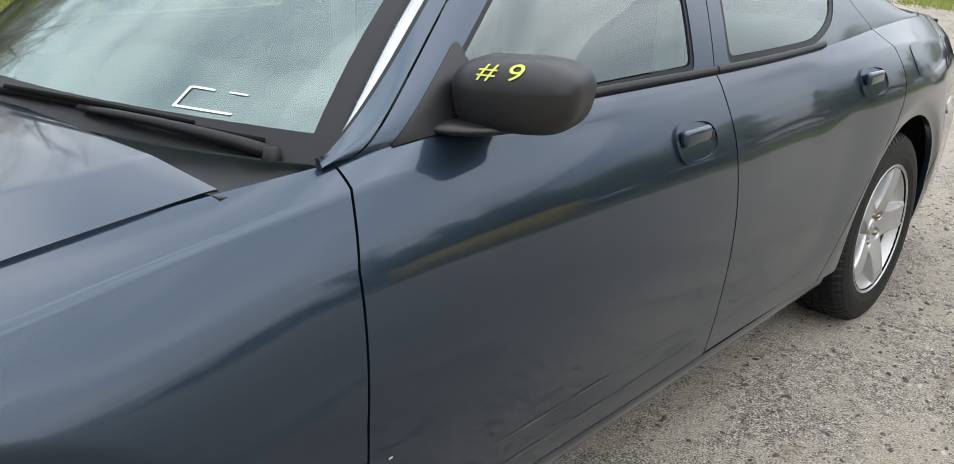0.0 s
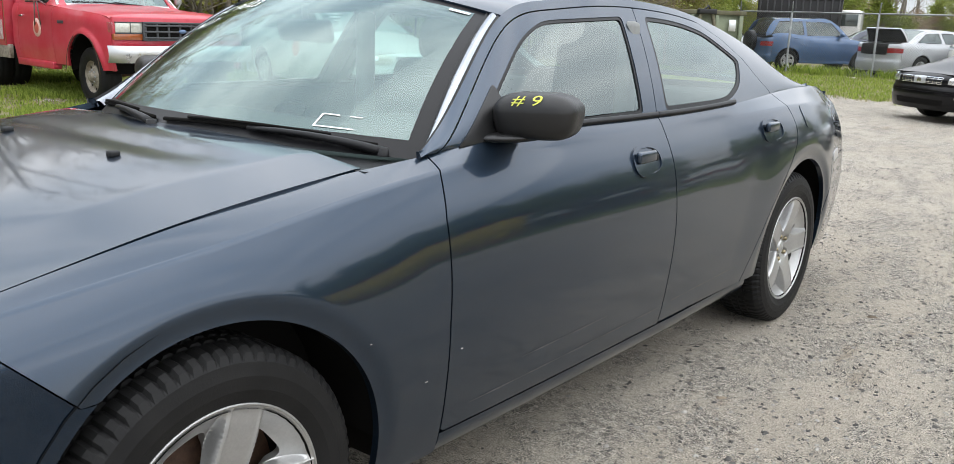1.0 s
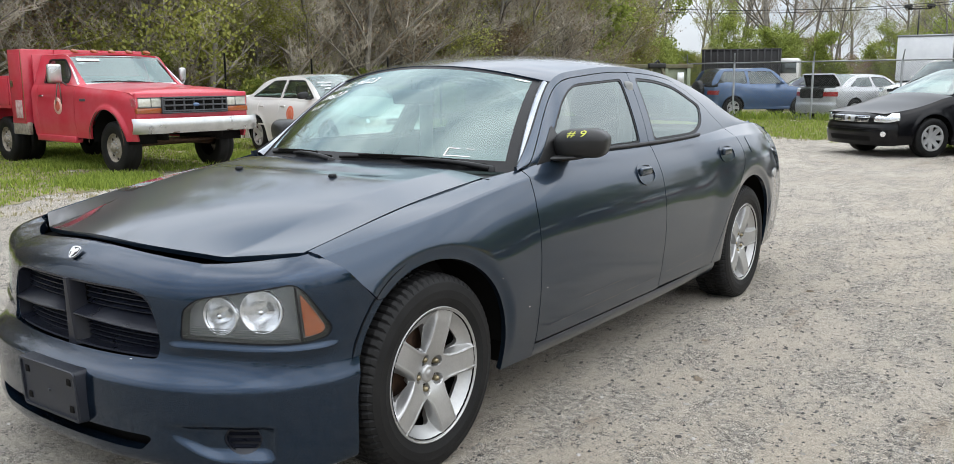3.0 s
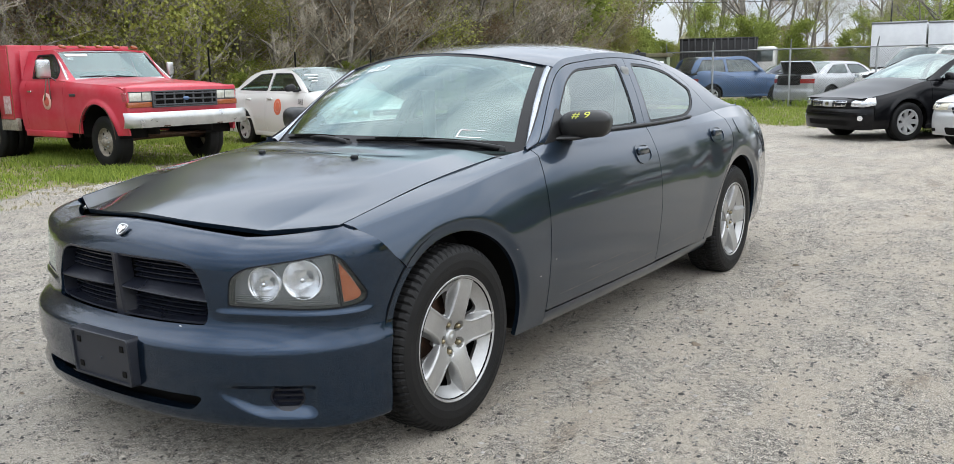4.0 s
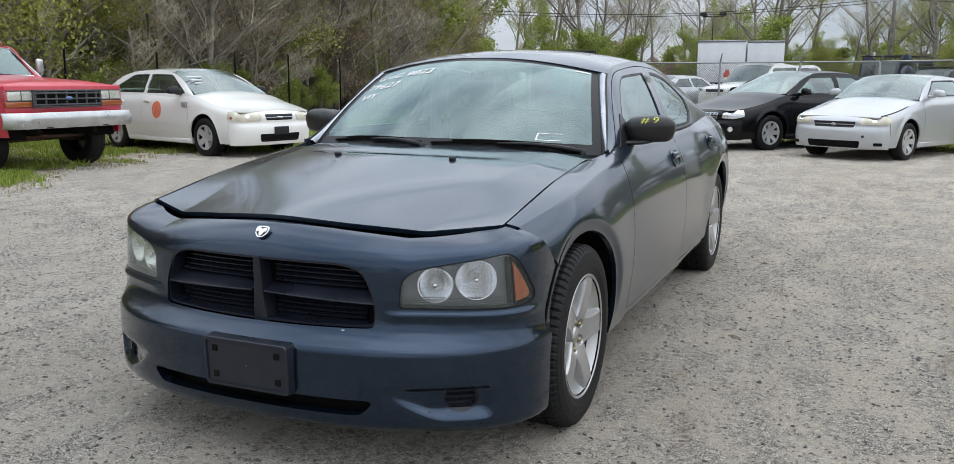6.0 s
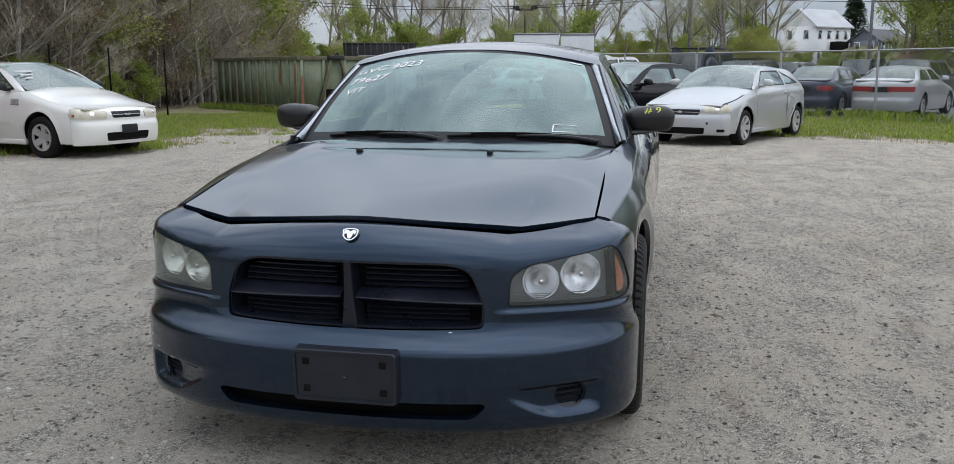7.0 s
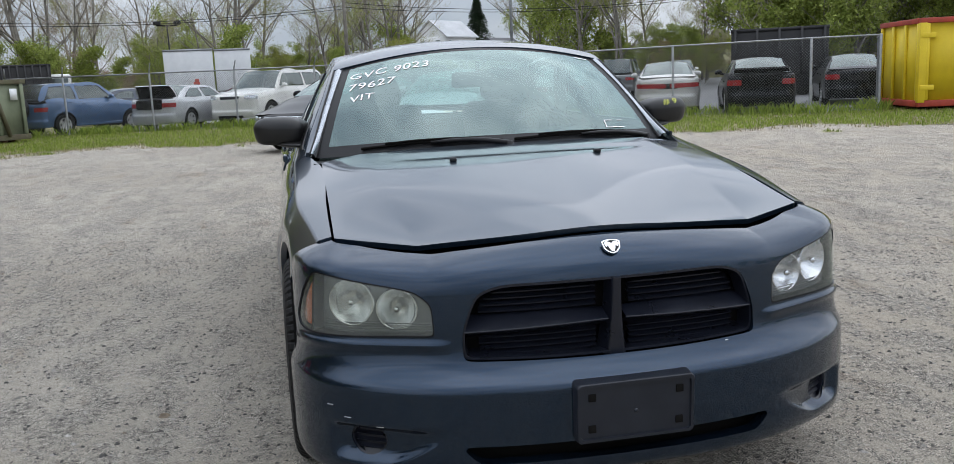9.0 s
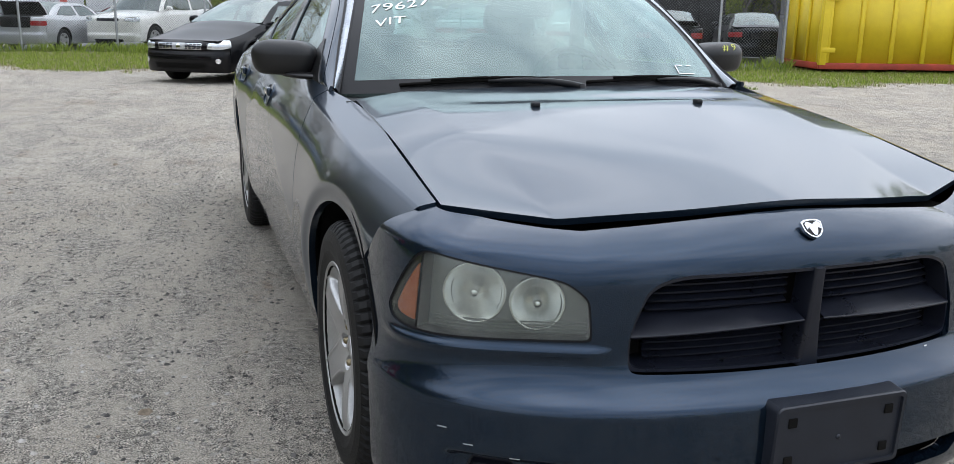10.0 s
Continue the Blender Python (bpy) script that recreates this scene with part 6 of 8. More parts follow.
# unreadable marker lines on two windshields
for car, rows, w0, a0_, hz_ in ((white_sedan, 3, 0.60, 0.55, 0.98), ):
    part("marker_writing", joined(*[block(-w0 + 0.03 * k, -w0 + 0.30 - 0.06 * k, 0.80 - 0.085 * k, 0.815 - 0.085 * k, 1.30 - 0.052 * k, 1.325 - 0.052 * k, 0.004) for k in range(rows)]), "chalk", car)


# ---- red service truck with utility boxes ----
def red_truck(m):
    t = thing("service_truck", "faded red service truck with utility boxes and chrome bumper, on grass", "truck", m)
    hw = 0.98
    # cab and nose by section along y: nose towards -y
    body_x = spl([(-0.72, 0.93), (-0.5, 0.965), (0.3, 0.985), (2.4, 0.985)])
    top_z = spl([(-0.72, 1.17), (-0.3, 1.215), (0.4, 1.25), (1.0, 1.29), (2.4, 1.31)])
    FA = arch(0.0, 0.45, 0.50)
    ins = spl([(0, 0.03), (0.3, 0.0), (0.7, 0.0), (0.9, 0.012), (1.0, 0.05)])

    def side(y, v):
        z = 0.50 + (top_z(y) - 0.50) * v
        flare = 0.035 * (1 - step(np.hypot(y, z - 0.45) - 0.50, 0.03, 0.08))
        return body_x(y) - ins(v) + flare, y, z
    zz = lambda y, v: 0.50 + (top_z(y) - 0.50) * v
    win = convex([(1.22, 1.34), (2.02, 1.34), (2.02, 1.70), (1.48, 1.70), (1.24, 1.46)], 0.02)
    rail = spl([(0.92, 1.30), (1.2, 1.53), (1.45, 1.74), (1.7, 1.78), (2.3, 1.78)])

    def cab(y, h, sink=0.0):
        z0 = top_z(y)
        return 0.935 - 0.155 * h + 0.03 * h * (1 - h) - sink, y, z0 + (rail(y) - z0) * h
    cz = lambda f: (lambda y, h: f(y, top_z(y) + (rail(y) - top_z(y)) * h))
    for sx in (1, -1):
        turn = mirrored if sx < 0 else (lambda vf: vf)
        part("fender", turn(skin(side, (-0.70, 0.985, 0, 1), (60, 30), lambda y, v: -FA(y, zz(y, v)), flange=0.03)), "red", t)
        door = part("door", turn(skin(side, (0.995, 2.20, 0, 1), (40, 26), flange=0.02)), "red", t)
        part("window_frame", turn(skin(cab, (0.93, 2.36, 0, 1), (60, 26), cz(lambda y, z: -win(y, z)), flange=0.02)), "red", door)
        part("window_pane", turn(skin(lambda y, h: cab(y, h, 0.01), (1.15, 2.1, 0, 1), (40, 20), cz(win))), "dark_glass", door)
        part("window_gasket", turn(skin(lambda y, h: cab(y, h, -0.002), (1.1, 2.15, 0, 1), (70, 30), cz(lambda y, z: np.abs(win(y, z)) - 0.013))), "trim", door)
        part("cab_corner", turn(skin(side, (2.21, 2.40, 0, 1), (10, 26), flange=0.02)), "red", t)
        part("door_handle", turn(block(0.975, 1.005, 1.98, 2.12, 1.12, 1.15, 0.008)), "chrome", door)
        seal = lathe([(0.0, 0.012), (0.125, 0.010), (0.130, 0.0)], 32)
        part("round_seal", turn(moved(seal, Matrix.Translation((0.982, 1.50, 0.98)))), "decal", door, "round pale red door seal")
        part("seal_centre", turn(moved(lathe([(0.0, 0.004), (0.075, 0.003), (0.078, 0.0)], 28), Matrix.Translation((0.993, 1.50, 0.98)))), "decal_red", door)
        # west coast mirror and its arms
        mir = part("side_mirror", turn(block(1.08, 1.29, 1.06, 1.15, 1.34, 1.62, 0.035, 3) if sx < 0 else block(0.98, 1.10, 1.16, 1.23, 1.36, 1.58, 0.03, 3)), "dull_chrome", t)
        part("mirror_arm", turn(joined(tube([(0.97, 1.62, 0.96), (1.14 if sx < 0 else 1.03, 1.12, 1.36)], 0.010), tube([(0.97, 1.18, 1.30), (1.18 if sx < 0 else 1.03, 1.12, 1.42)], 0.010), tube([(0.97, 1.40, 1.00), (1.12 if sx < 0 else 1.02, 1.10, 1.36)], 0.010))), "steel", mir)
        # wheels: single front, dual rear
        for yy, xs in ((0.0, (0.90,)), (3.55, (0.96, 0.70))):
            for x_ in xs:
                w_ob = part("wheel", lathe([(0.0, 0.035), (0.055, 0.035), (0.060, 0.005), (0.10, -0.01), (0.135, -0.05), (0.185, -0.05), (0.205, -0.02), (0.215, 0.0)], 28), "pale_wheel", t)
                w_ob.matrix_basis = Matrix.Translation((sx * x_, yy, 0.385)) @ Matrix.Rotation(0 if sx > 0 else math.pi, 4, "Z")
                part("tyre", lathe([(0.212, -0.0), (0.25, 0.022), (0.36, 0.020), (0.385, -0.005), (0.392, -0.06), (0.384, -0.075), (0.392, -0.09), (0.392, -0.15), (0.384, -0.165), (0.385, -0.215), (0.36, -0.24), (0.212, -0.22)], 44), "rubber", w_ob)
                part("wheel_slots", joined(*[moved(lathe([(0.0, 0.0), (0.020, 0.0)], 10), Matrix.Translation((-0.044, 0.165 * math.cos(a), 0.165 * math.sin(a)))) for a in [2 * math.pi * k / 8 for k in range(8)]]), "dark", w_ob)
                for k in range(8):
                    a = 2 * math.pi * k / 8
                    part("lug_nut", moved(lathe([(0.0, 0.02), (0.012, 0.018), (0.013, 0.0)], 6), Matrix.Translation((-0.008, 0.088 * math.cos(a), 0.088 * math.sin(a)))), "steel", w_ob)
        part("mud_flap", turn(block(0.62, 0.98, 3.98, 4.0, 0.25, 0.6)), "black", t)
        liner = [(x_, 0.515 * math.cos(a), 0.45 + 0.515 * math.sin(a)) for x_ in (0.5, 0.95) for a in [math.pi * k / 16 for k in range(17)]]
        part("wheel_liner", turn((liner, [[k, k + 1, k + 18, k + 17] for k in range(16)])), "dark", t)
        # front corner: headlamp and amber marker
        head = part("headlight", turn(block(0.54, 0.90, -0.765, -0.70, 0.985, 1.115, 0.012)), "truck_lamp", t)
        part("headlight_bezel", turn(joined(block(0.535, 0.91, -0.772, -0.74, 1.112, 1.124, 0.003), block(0.535, 0.91, -0.772, -0.74, 0.976, 0.986, 0.003), block(0.700, 0.712, -0.770, -0.74, 0.985, 1.115, 0.003))), "grey_plastic", head)
        part("amber_marker", turn(block(0.54, 0.93, -0.768, -0.66, 0.895, 0.975, 0.010)), "amber", head)
        part("corner_marker", turn(block(0.905, 0.945, -0.74, -0.60, 0.985, 1.115, 0.010)), "lens", head)
    part("hood", skin(lambda s, k: (0.925 * s, -0.70 + 1.68 * k, top_z(-0.70 + 1.68 * k) + 0.05 * (1 - np.abs(s) ** 3) - 0.0 - 0.03 * (1 - step(k, 0, 0.06))), (-1, 1, 0, 1), (30, 30), flange=0.02), "red", t)
    part("nose_panel", joined(block(-0.93, 0.93, -0.745, -0.66, 0.78, 1.19, 0.02)), "red", t)
    gr = part("grille", joined(block(-0.53, 0.53, -0.775, -0.70, 0.895, 1.125, 0.012)), "dark", t)
    for k in range(3):
        part("grille_bar", block(-0.53, 0.53, -0.800, -0.765, 0.912 + 0.078 * k, 0.938 + 0.078 * k, 0.008), "grey_plastic", gr)
    for k in range(7):
        part("grille_post", block(-0.525 + 0.162 * k, -0.525 + 0.162 * k + 0.028, -0.790, -0.765, 0.90, 1.12, 0.006), "grey_plastic", gr)
    part("grille_surround", joined(block(-0.55, 0.55, -0.795, -0.75, 1.105, 1.130, 0.006), block(-0.55, 0.55, -0.795, -0.75, 0.888, 0.908, 0.006), block(-0.55, -0.525, -0.795, -0.75, 0.888, 1.13, 0.006), block(0.525, 0.55, -0.795, -0.75, 0.888, 1.13, 0.006)), "grey_plastic", gr)
    part("badge", moved(lathe([(0.0, 0.012), (0.05, 0.010), (0.055, 0.0)], 24), Matrix.Translation((0, -0.800, 1.01)) @ Matrix.Rotation(radians(-90), 4, "Z") @ Matrix.Scale(0.5, 4, (0, 0, 1))), "blue", gr, "blue oval badge")
    # bumper: a deep dulled chrome channel wrapping back at its ends
    def bump(u, v):
        a = np.abs(u)
        return 1.04 * u / 1.04 * 1.0, -0.99 + 0.16 * np.clip((a - 0.75) / 0.29, 0, 1) ** 2 + 0.03 * (2 * v - 1) ** 2, 0.615 + 0.215 * v
    part("front_bumper", skin(bump, (-1.04, 1.04, 0, 1), (40, 10), flange=0.06), "dull_chrome", t)
    for xb in (-0.50, 0.40):
        part("bumper_bracket", block(xb, xb + 0.10, -0.97, -0.5, 0.62, 0.76), "rust", t)
    part("front_axle", joined(tube([(-0.8, 0, 0.40), (-0.4, -0.05, 0.44), (0.4, 0.05, 0.44), (0.8, 0, 0.40)], 0.055, 8), tube([(-0.7, -0.28, 0.46), (0.7, -0.24, 0.46)], 0.022, 6), tube([(-0.55, -0.45, 0.52), (0.5, -0.05, 0.42)], 0.03, 6)), "rust", t)
    part("frame_rail", joined(block(-0.50, -0.42, -0.7, 5.0, 0.50, 0.66), block(0.42, 0.50, -0.7, 5.0, 0.50, 0.66), block(-0.75, 0.75, 0.5, 2.3, 0.5, 0.6), block(-0.55, 0.55, -0.6, 0.6, 0.72, 1.1)), "dark", t)
    part("rear_axle", tube([(-0.9, 3.55, 0.385), (0.9, 3.55, 0.385)], 0.08, 8), "rust", t)
    part("windshield", skin(lambda s, k: (s * (0.90 - 0.13 * k), 0.93 + 0.05 * s ** 2 + 0.55 * k, 1.305 + 0.455 * k), (-0.96, 0.96, 0.06, 0.96), (24, 12)), "windshield", t)
    part("windshield_frame", skin(lambda s, k: (s * (0.90 - 0.13 * k), 0.925 + 0.05 * s ** 2 + 0.55 * k, 1.309 + 0.455 * k), (-1, 1, 0, 1), (60, 40), lambda s, k: -np.maximum(np.abs(s) - 0.970, np.abs(k - 0.51) - 0.462), flange=0.015), "pale", t)
    part("roof", skin(lambda s, k: (0.785 * s, 1.46 + 0.05 * s ** 2 + 0.93 * k, 1.775 + 0.05 * (1 - np.abs(s) ** 2.6) - 0.02 * (1 - k) ** 4), (-1, 1, 0, 1), (24, 24), flange=0.03), "red", t)
    part("cab_back", block(-0.93, 0.93, 2.37, 2.41, 0.55, 1.79, 0.01), "red", t)
    for k in range(5):
        xk = (-0.62, -0.30, 0.0, 0.30, 0.62)[k]
        part("roof_light", moved(mirror_shell((0, 0, 0), (0.06, 0.035, 0.028), (14, 10)), Matrix.Translation((xk, 1.56, 1.83))), "amber", t, "amber cab roof light")
    part("dash", joined(block(-0.85, 0.85, 0.98, 1.3, 1.0, 1.30, 0.03), block(-0.8, 0.8, 1.95, 2.2, 0.7, 1.44, 0.05), block(-0.92, 0.92, 0.96, 2.36, 0.55, 0.62)), "cabin", t)
    for sx in (-1, 1):
        wp = part("wiper", tube([(sx * 0.10 + 0.35, 0.90, 1.32), (sx * 0.10 - 0.20, 0.95, 1.36), (sx * 0.1 - 0.30 + sx * 0.3, 0.93, 1.35)], 0.009), "trim", t)
    part("marker_writing", lettering("VIT", 0.085, lambda u, v: ((-0.70 + u) * 1.0, 0.912 + 0.05 * 0.6 + 0.55 * (0.66 + v / 0.70), 1.318 + 0.455 * (0.66 + v / 0.70)), 0.15, 1.0, 0.012), "chalk", t, smooth=False)
    for k in range(1):
        part("marker_writing", skin(lambda s, w: (s * (0.90 - 0.13 * w), 0.922 + 0.05 * s ** 2 + 0.55 * w, 1.312 + 0.455 * w), (-0.84, -0.40 - 0.22 * k, 0.80 - 0.17 * k, 0.88 - 0.17 * k), (6, 2)), "chalk", t)
    # utility boxes behind the cab
    for sx in (1, -1):
        turn = mirrored if sx < 0 else (lambda vf: vf)
        box = part("utility_box", turn(block(0.50, 1.06, 2.50, 3.00, 0.68, 1.88, 0.012)), "red", t)
        part("box_door", turn(block(1.06, 1.075, 2.54, 2.96, 0.75, 1.82, 0.006)), "red", box)
        part("paddle_latch", turn(block(1.073, 1.090, 2.84, 2.92, 1.28, 1.38, 0.006)), "brass", box)
        low_ob = part("utility_box", turn(joined(block(0.50, 1.06, 3.02, 5.05, 0.92, 1.46, 0.012), block(0.50, 1.06, 4.05, 5.05, 0.60, 0.92, 0.012))), "red", t)
        part("box_door", turn(block(1.06, 1.075, 3.06, 3.98, 0.98, 1.42, 0.006)), "red", low_ob)
        part("primer_patch", turn(block(1.0755, 1.0785, 2.55, 2.80, 0.77, 1.06, 0.002)), "primer", box, "worn patch of pale primer")
        part("box_seam", turn(block(1.058, 1.066, 2.50, 2.515, 0.70, 1.87, 0.002)), "orange_rust", box)
        part("model_badge", turn(block(0.985, 0.995, 0.60, 0.78, 1.06, 1.10, 0.003)), "grey_plastic", t)
        part("step_bar", turn(block(0.86, 0.99, 1.02, 2.30, 0.42, 0.52, 0.015)), "red", t)
        part("wheel_arch_trim", turn(([(1.022, 0.505 * math.cos(a) * k_, 0.45 + 0.505 * math.sin(a) * k_) for k_ in (0.985, 1.03) for a in [math.pi * j / 24 for j in range(25)]], [[j, j + 1, j + 26, j + 25] for j in range(24)])), "rust", t)
        part("box_skirt", turn(block(0.98, 1.05, 2.45, 3.02, 0.50, 0.70, 0.01)), "pale_wheel", t)
    part("bed_floor", block(-0.6, 0.6, 2.48, 5.1, 0.66, 0.74), "red", t)
    part("bulkhead", block(-0.52, 0.52, 2.48, 2.53, 0.7, 1.88, 0.008), "red", t)
    return t


truck = red_truck(facing(-9.22, 6.03, 0.998, -0.068))


# ---- roll-off containers ----
def container(label, name, m, length, width, height, body, trim_mat, ribs, floor_z=0.16, sloped_end=False):
    """Its near corner at the origin, length along +x, width along +y."""
    c = thing(name, label, "dumpster", m)
    z0, z1 = floor_z, height
    part("side_wall", block(0, length, 0, 0.04, z0, z1), body, c)
    part("side_wall", block(0, length, width - 0.04, width, z0, z1), body, c)
    part("end_wall", block(-0.0, 0.05, 0.04, width - 0.04, z0, z1), body, c)
    part("end_wall", block(length - 0.05, length, 0.04, width - 0.04, z0, z1), body, c)
    part("floor_plate", block(0.02, length - 0.02, 0.02, width - 0.02, z0 - 0.02, z0 + 0.04), "rust", c)
    part("top_rail", joined(block(-0.06, length + 0.06, -0.075, 0.05, z1 - 0.07, z1 + 0.05, 0.012), block(-0.06, length + 0.06, width - 0.05, width + 0.075, z1 - 0.07, z1 + 0.05, 0.012), block(-0.075, 0.06, 0.05, width - 0.05, z1 - 0.07, z1 + 0.05, 0.012), block(length - 0.06, length + 0.075, 0.05, width - 0.05, z1 - 0.07, z1 + 0.05, 0.012)), trim_mat, c)
    part("bottom_rail", joined(block(-0.05, length + 0.05, -0.06, 0.05, z0 - 0.06, z0 + 0.09, 0.01), block(-0.05, length + 0.05, width - 0.05, width + 0.06, z0 - 0.06, z0 + 0.09, 0.01), block(-0.06, 0.05, 0.05, width - 0.05, z0 - 0.06, z0 + 0.09, 0.01)), trim_mat, c)
    rib = mesh_of("rib", *block(-0.055, 0.055, -0.068, 0.0, z0 + 0.09, z1 - 0.07, 0.012, 1))
    rib.materials.append(M[body])
    for k in range(ribs):
        x = 0.12 + (length - 0.24) * k / (ribs - 1)
        for y, a in ((0.0, 0), (width, 180)):
            ob = new("rib", rib)
            ob.parent = c
            ob.matrix_basis = pose(x, y, 0, 0, 0, a)
    for k in range(4):
        ob = new("rib", rib)
        ob.parent = c
        ob.matrix_basis = pose(0.0, width * (0.03 + 0.94 * k / 3), 0, 0, 0, -90)
    for x in (0.35, length - 0.35):
        for y in (0.35, width - 0.35):
            part("ground_roller", moved(lathe([(0.0, -0.12), (0.10, -0.12), (0.10, 0.12), (0.0, 0.12)], 16), Matrix.Translation((x, y, 0.10))), "rust", c)
    part("skid_rail", joined(block(0.0, length, 0.65, 0.75, 0.02, z0), block(0.0, length, width - 0.75, width - 0.65, 0.02, z0)), "rust", c)
    return c


M["green_steel"] = surface("weathered_olive_steel", (0.115, 0.138, 0.085), (0.23, 0.255, 0.17), 2.5, 0.7, bump=0.2, bump_scale=60, grain=0.35)
M["green_rust"] = surface("rusting_olive_steel", (0.07, 0.05, 0.03), (0.15, 0.15, 0.09), 3.5, 0.8, bump=0.3, bump_scale=70, grain=0.4)
M["yellow_steel"] = surface("yellow_painted_steel", (0.56, 0.40, 0.008), (0.74, 0.56, 0.018), 1.6, 0.5, bump=0.12, bump_scale=50, grain=0.18)
M["red_steel"] = surface("scuffed_red_steel", (0.22, 0.03, 0.015), (0.44, 0.055, 0.03), 3.0, 0.6, bump=0.15, bump_scale=60, grain=0.3)
M["black_steel"] = surface("black_trailer_steel", (0.008, 0.008, 0.009), (0.022, 0.021, 0.021), 2.0, 0.6, grain=0.3)
M["trailer_white"] = surface("white_trailer_skin", (0.62, 0.63, 0.64), (0.76, 0.77, 0.77), 1.2, 0.45, grain=0.1)


def along(x, y, dx, dy):
    return pose(x, y, 0, 0, 0, math.degrees(math.atan2(dy, dx)))


# the green one: hook end towards the camera, long side to the west
green = container("olive green roll-off container with rust streaks on grass", "green_dumpster", along(-9.9, 22.4, -0.78, 0.62) @ Matrix.Scale(-1, 4, (0, 1, 0)), 6.0, 2.44, 1.72, "green_steel", "green_rust", 12)
for yy in (0.62, 1.82):
    part("hook_brace", joined(tube([(-0.10, yy, 0.2), (-0.16, 1.22 + (yy - 1.22) * 0.25, 1.75)], 0.06, 4)), "green_rust", green)
part("hook_bar", joined(block(-0.24, -0.08, 0.95, 1.50, 1.66, 1.80, 0.02), tube([(-0.16, 1.05, 1.70), (-0.22, 1.22, 1.88), (-0.16, 1.39, 1.70)], 0.04, 6)), "black_steel", green)
# Dark plate on the closed end wall; its colour stands for a recess's shade
part("hook_recess", block(-0.02, 0.0, 0.82, 1.62, 0.25, 0.75), "dark", green)
for x0_, x1_, za_, zb_ in ((0.06, 0.18, 0.3, 1.55), (1.05, 1.15, 0.9, 1.6), (2.66, 2.76, 0.3, 0.8), (4.28, 4.36, 0.5, 1.5)):
    part("rust_patch", block(x0_, x1_, -0.0725, -0.066, za_, zb_, 0.002), "orange_rust", green)
part("rust_patch", block(-0.0725, -0.066, 0.03, 0.115, 0.25, 1.15, 0.002), "orange_rust", green)
part("notice", block(-0.075, -0.068, 1.98, 2.20, 1.20, 1.52), "trailer_white", green, "small white notice")
yellow = container("bright yellow roll-off container with red rails on grass", "yellow_dumpster", along(13.55, 15.5, 0.96, -0.28), 6.5, 2.44, 2.10, "yellow_steel", "red_steel", 9)
for z in (0.55, 1.75):
    part("door_hinge", block(-0.03, 0.30, -0.085, -0.06, z - 0.06, z + 0.06, 0.01), "yellow_steel", yellow)
part("corner_post", block(-0.06, 0.10, -0.075, 0.05, 0.2, 2.05, 0.01), "yellow_steel", yellow)

# ---- chain-link fence ----
FENCE_LINE = [(-9.6, 27.0), (-2.7, 26.5), (2.0, 25.0), (6.6, 22.2), (9.0, 19.2), (11.6, 16.9), (13.0, 16.2), (14.4, 18.3), (31.0, 14.0)]
FENCE = lin(FENCE_LINE)


def chain_fence(posts, height=1.83):
    f = thing("chain_link_fence", "galvanised chain-link fence with angled barb arms in grass", "fence", None)
    post_vf = mesh_of("post", *lathe([(0.0, height + 0.03), (0.02, height + 0.03), (0.034, height), (0.034, -0.1)], 10, "z"))
    post_vf.materials.append(M["steel"])
    arm_vf = mesh_of("barb_arm", *tube([(0, 0, height), (0.0, -0.27, height + 0.30)], [0.024, 0.016], 6))
    arm_vf.materials.append(M["steel"])
    for x in posts:
        p = new("post", post_vf)
        p.parent = f
        p.matrix_basis = pose(x, float(FENCE(x)), 0)
        if x < 7:
            a = new("barb_arm", arm_vf)
            a.parent = p
            a.matrix_basis = pose(0, 0, 0, 0, 0, -30 if x > 3 else 20)
    part("top_rail", tube([(x, y, height) for x, y in FENCE_LINE], 0.023, 8), "steel", f)
    part("tension_wire", tube([(x, y, 0.06) for x, y in FENCE_LINE], 0.004, 4), "steel", f)
    # woven wire: two families of slanting wires on each straight run
    verts, faces = [], []
    pitch, wide = 0.072, 0.0024
    lo, hi = 0.05, height
    run = hi - lo
    for (x0, y0), (x1, y1) in zip(FENCE_LINE, FENCE_LINE[1:]):
        a0, d = Vector((x0, y0, 0)), Vector((x1 - x0, y1 - y0, 0))
        length = d.length
        d.normalize()
        nrm = Vector((-d.y, d.x, 0))
        for k in range(-int(run / pitch), int(length / pitch) + 1):
            for s0, s1 in ((k * pitch, k * pitch + run), (k * pitch + run, k * pitch)):
                c0, c1 = max(0.0, min(length, s0)), max(0.0, min(length, s1))
                if abs(c1 - c0) < 1e-6:
                    continue
                za, zb = lo + (c0 - s0) / (s1 - s0) * run, lo + (c1 - s0) / (s1 - s0) * run
                pa, pb = a0 + d * c0 + Vector((0, 0, za)), a0 + d * c1 + Vector((0, 0, zb))
                u, v = nrm * wide, (pb - pa).normalized().cross(nrm) * wide
                i = len(verts)
                for p in (pa, pb):
                    verts += [tuple(p + u), tuple(p - u * 0.5 + v), tuple(p - u * 0.5 - v)]
                faces += [[i, i + 1, i + 4, i + 3], [i + 1, i + 2, i + 5, i + 4], [i + 2, i, i + 3, i + 5]]
    ob = part("wire_mesh", (verts, faces), "wire", f, smooth=False)
    ob["kind"] = "stuff"
    return f


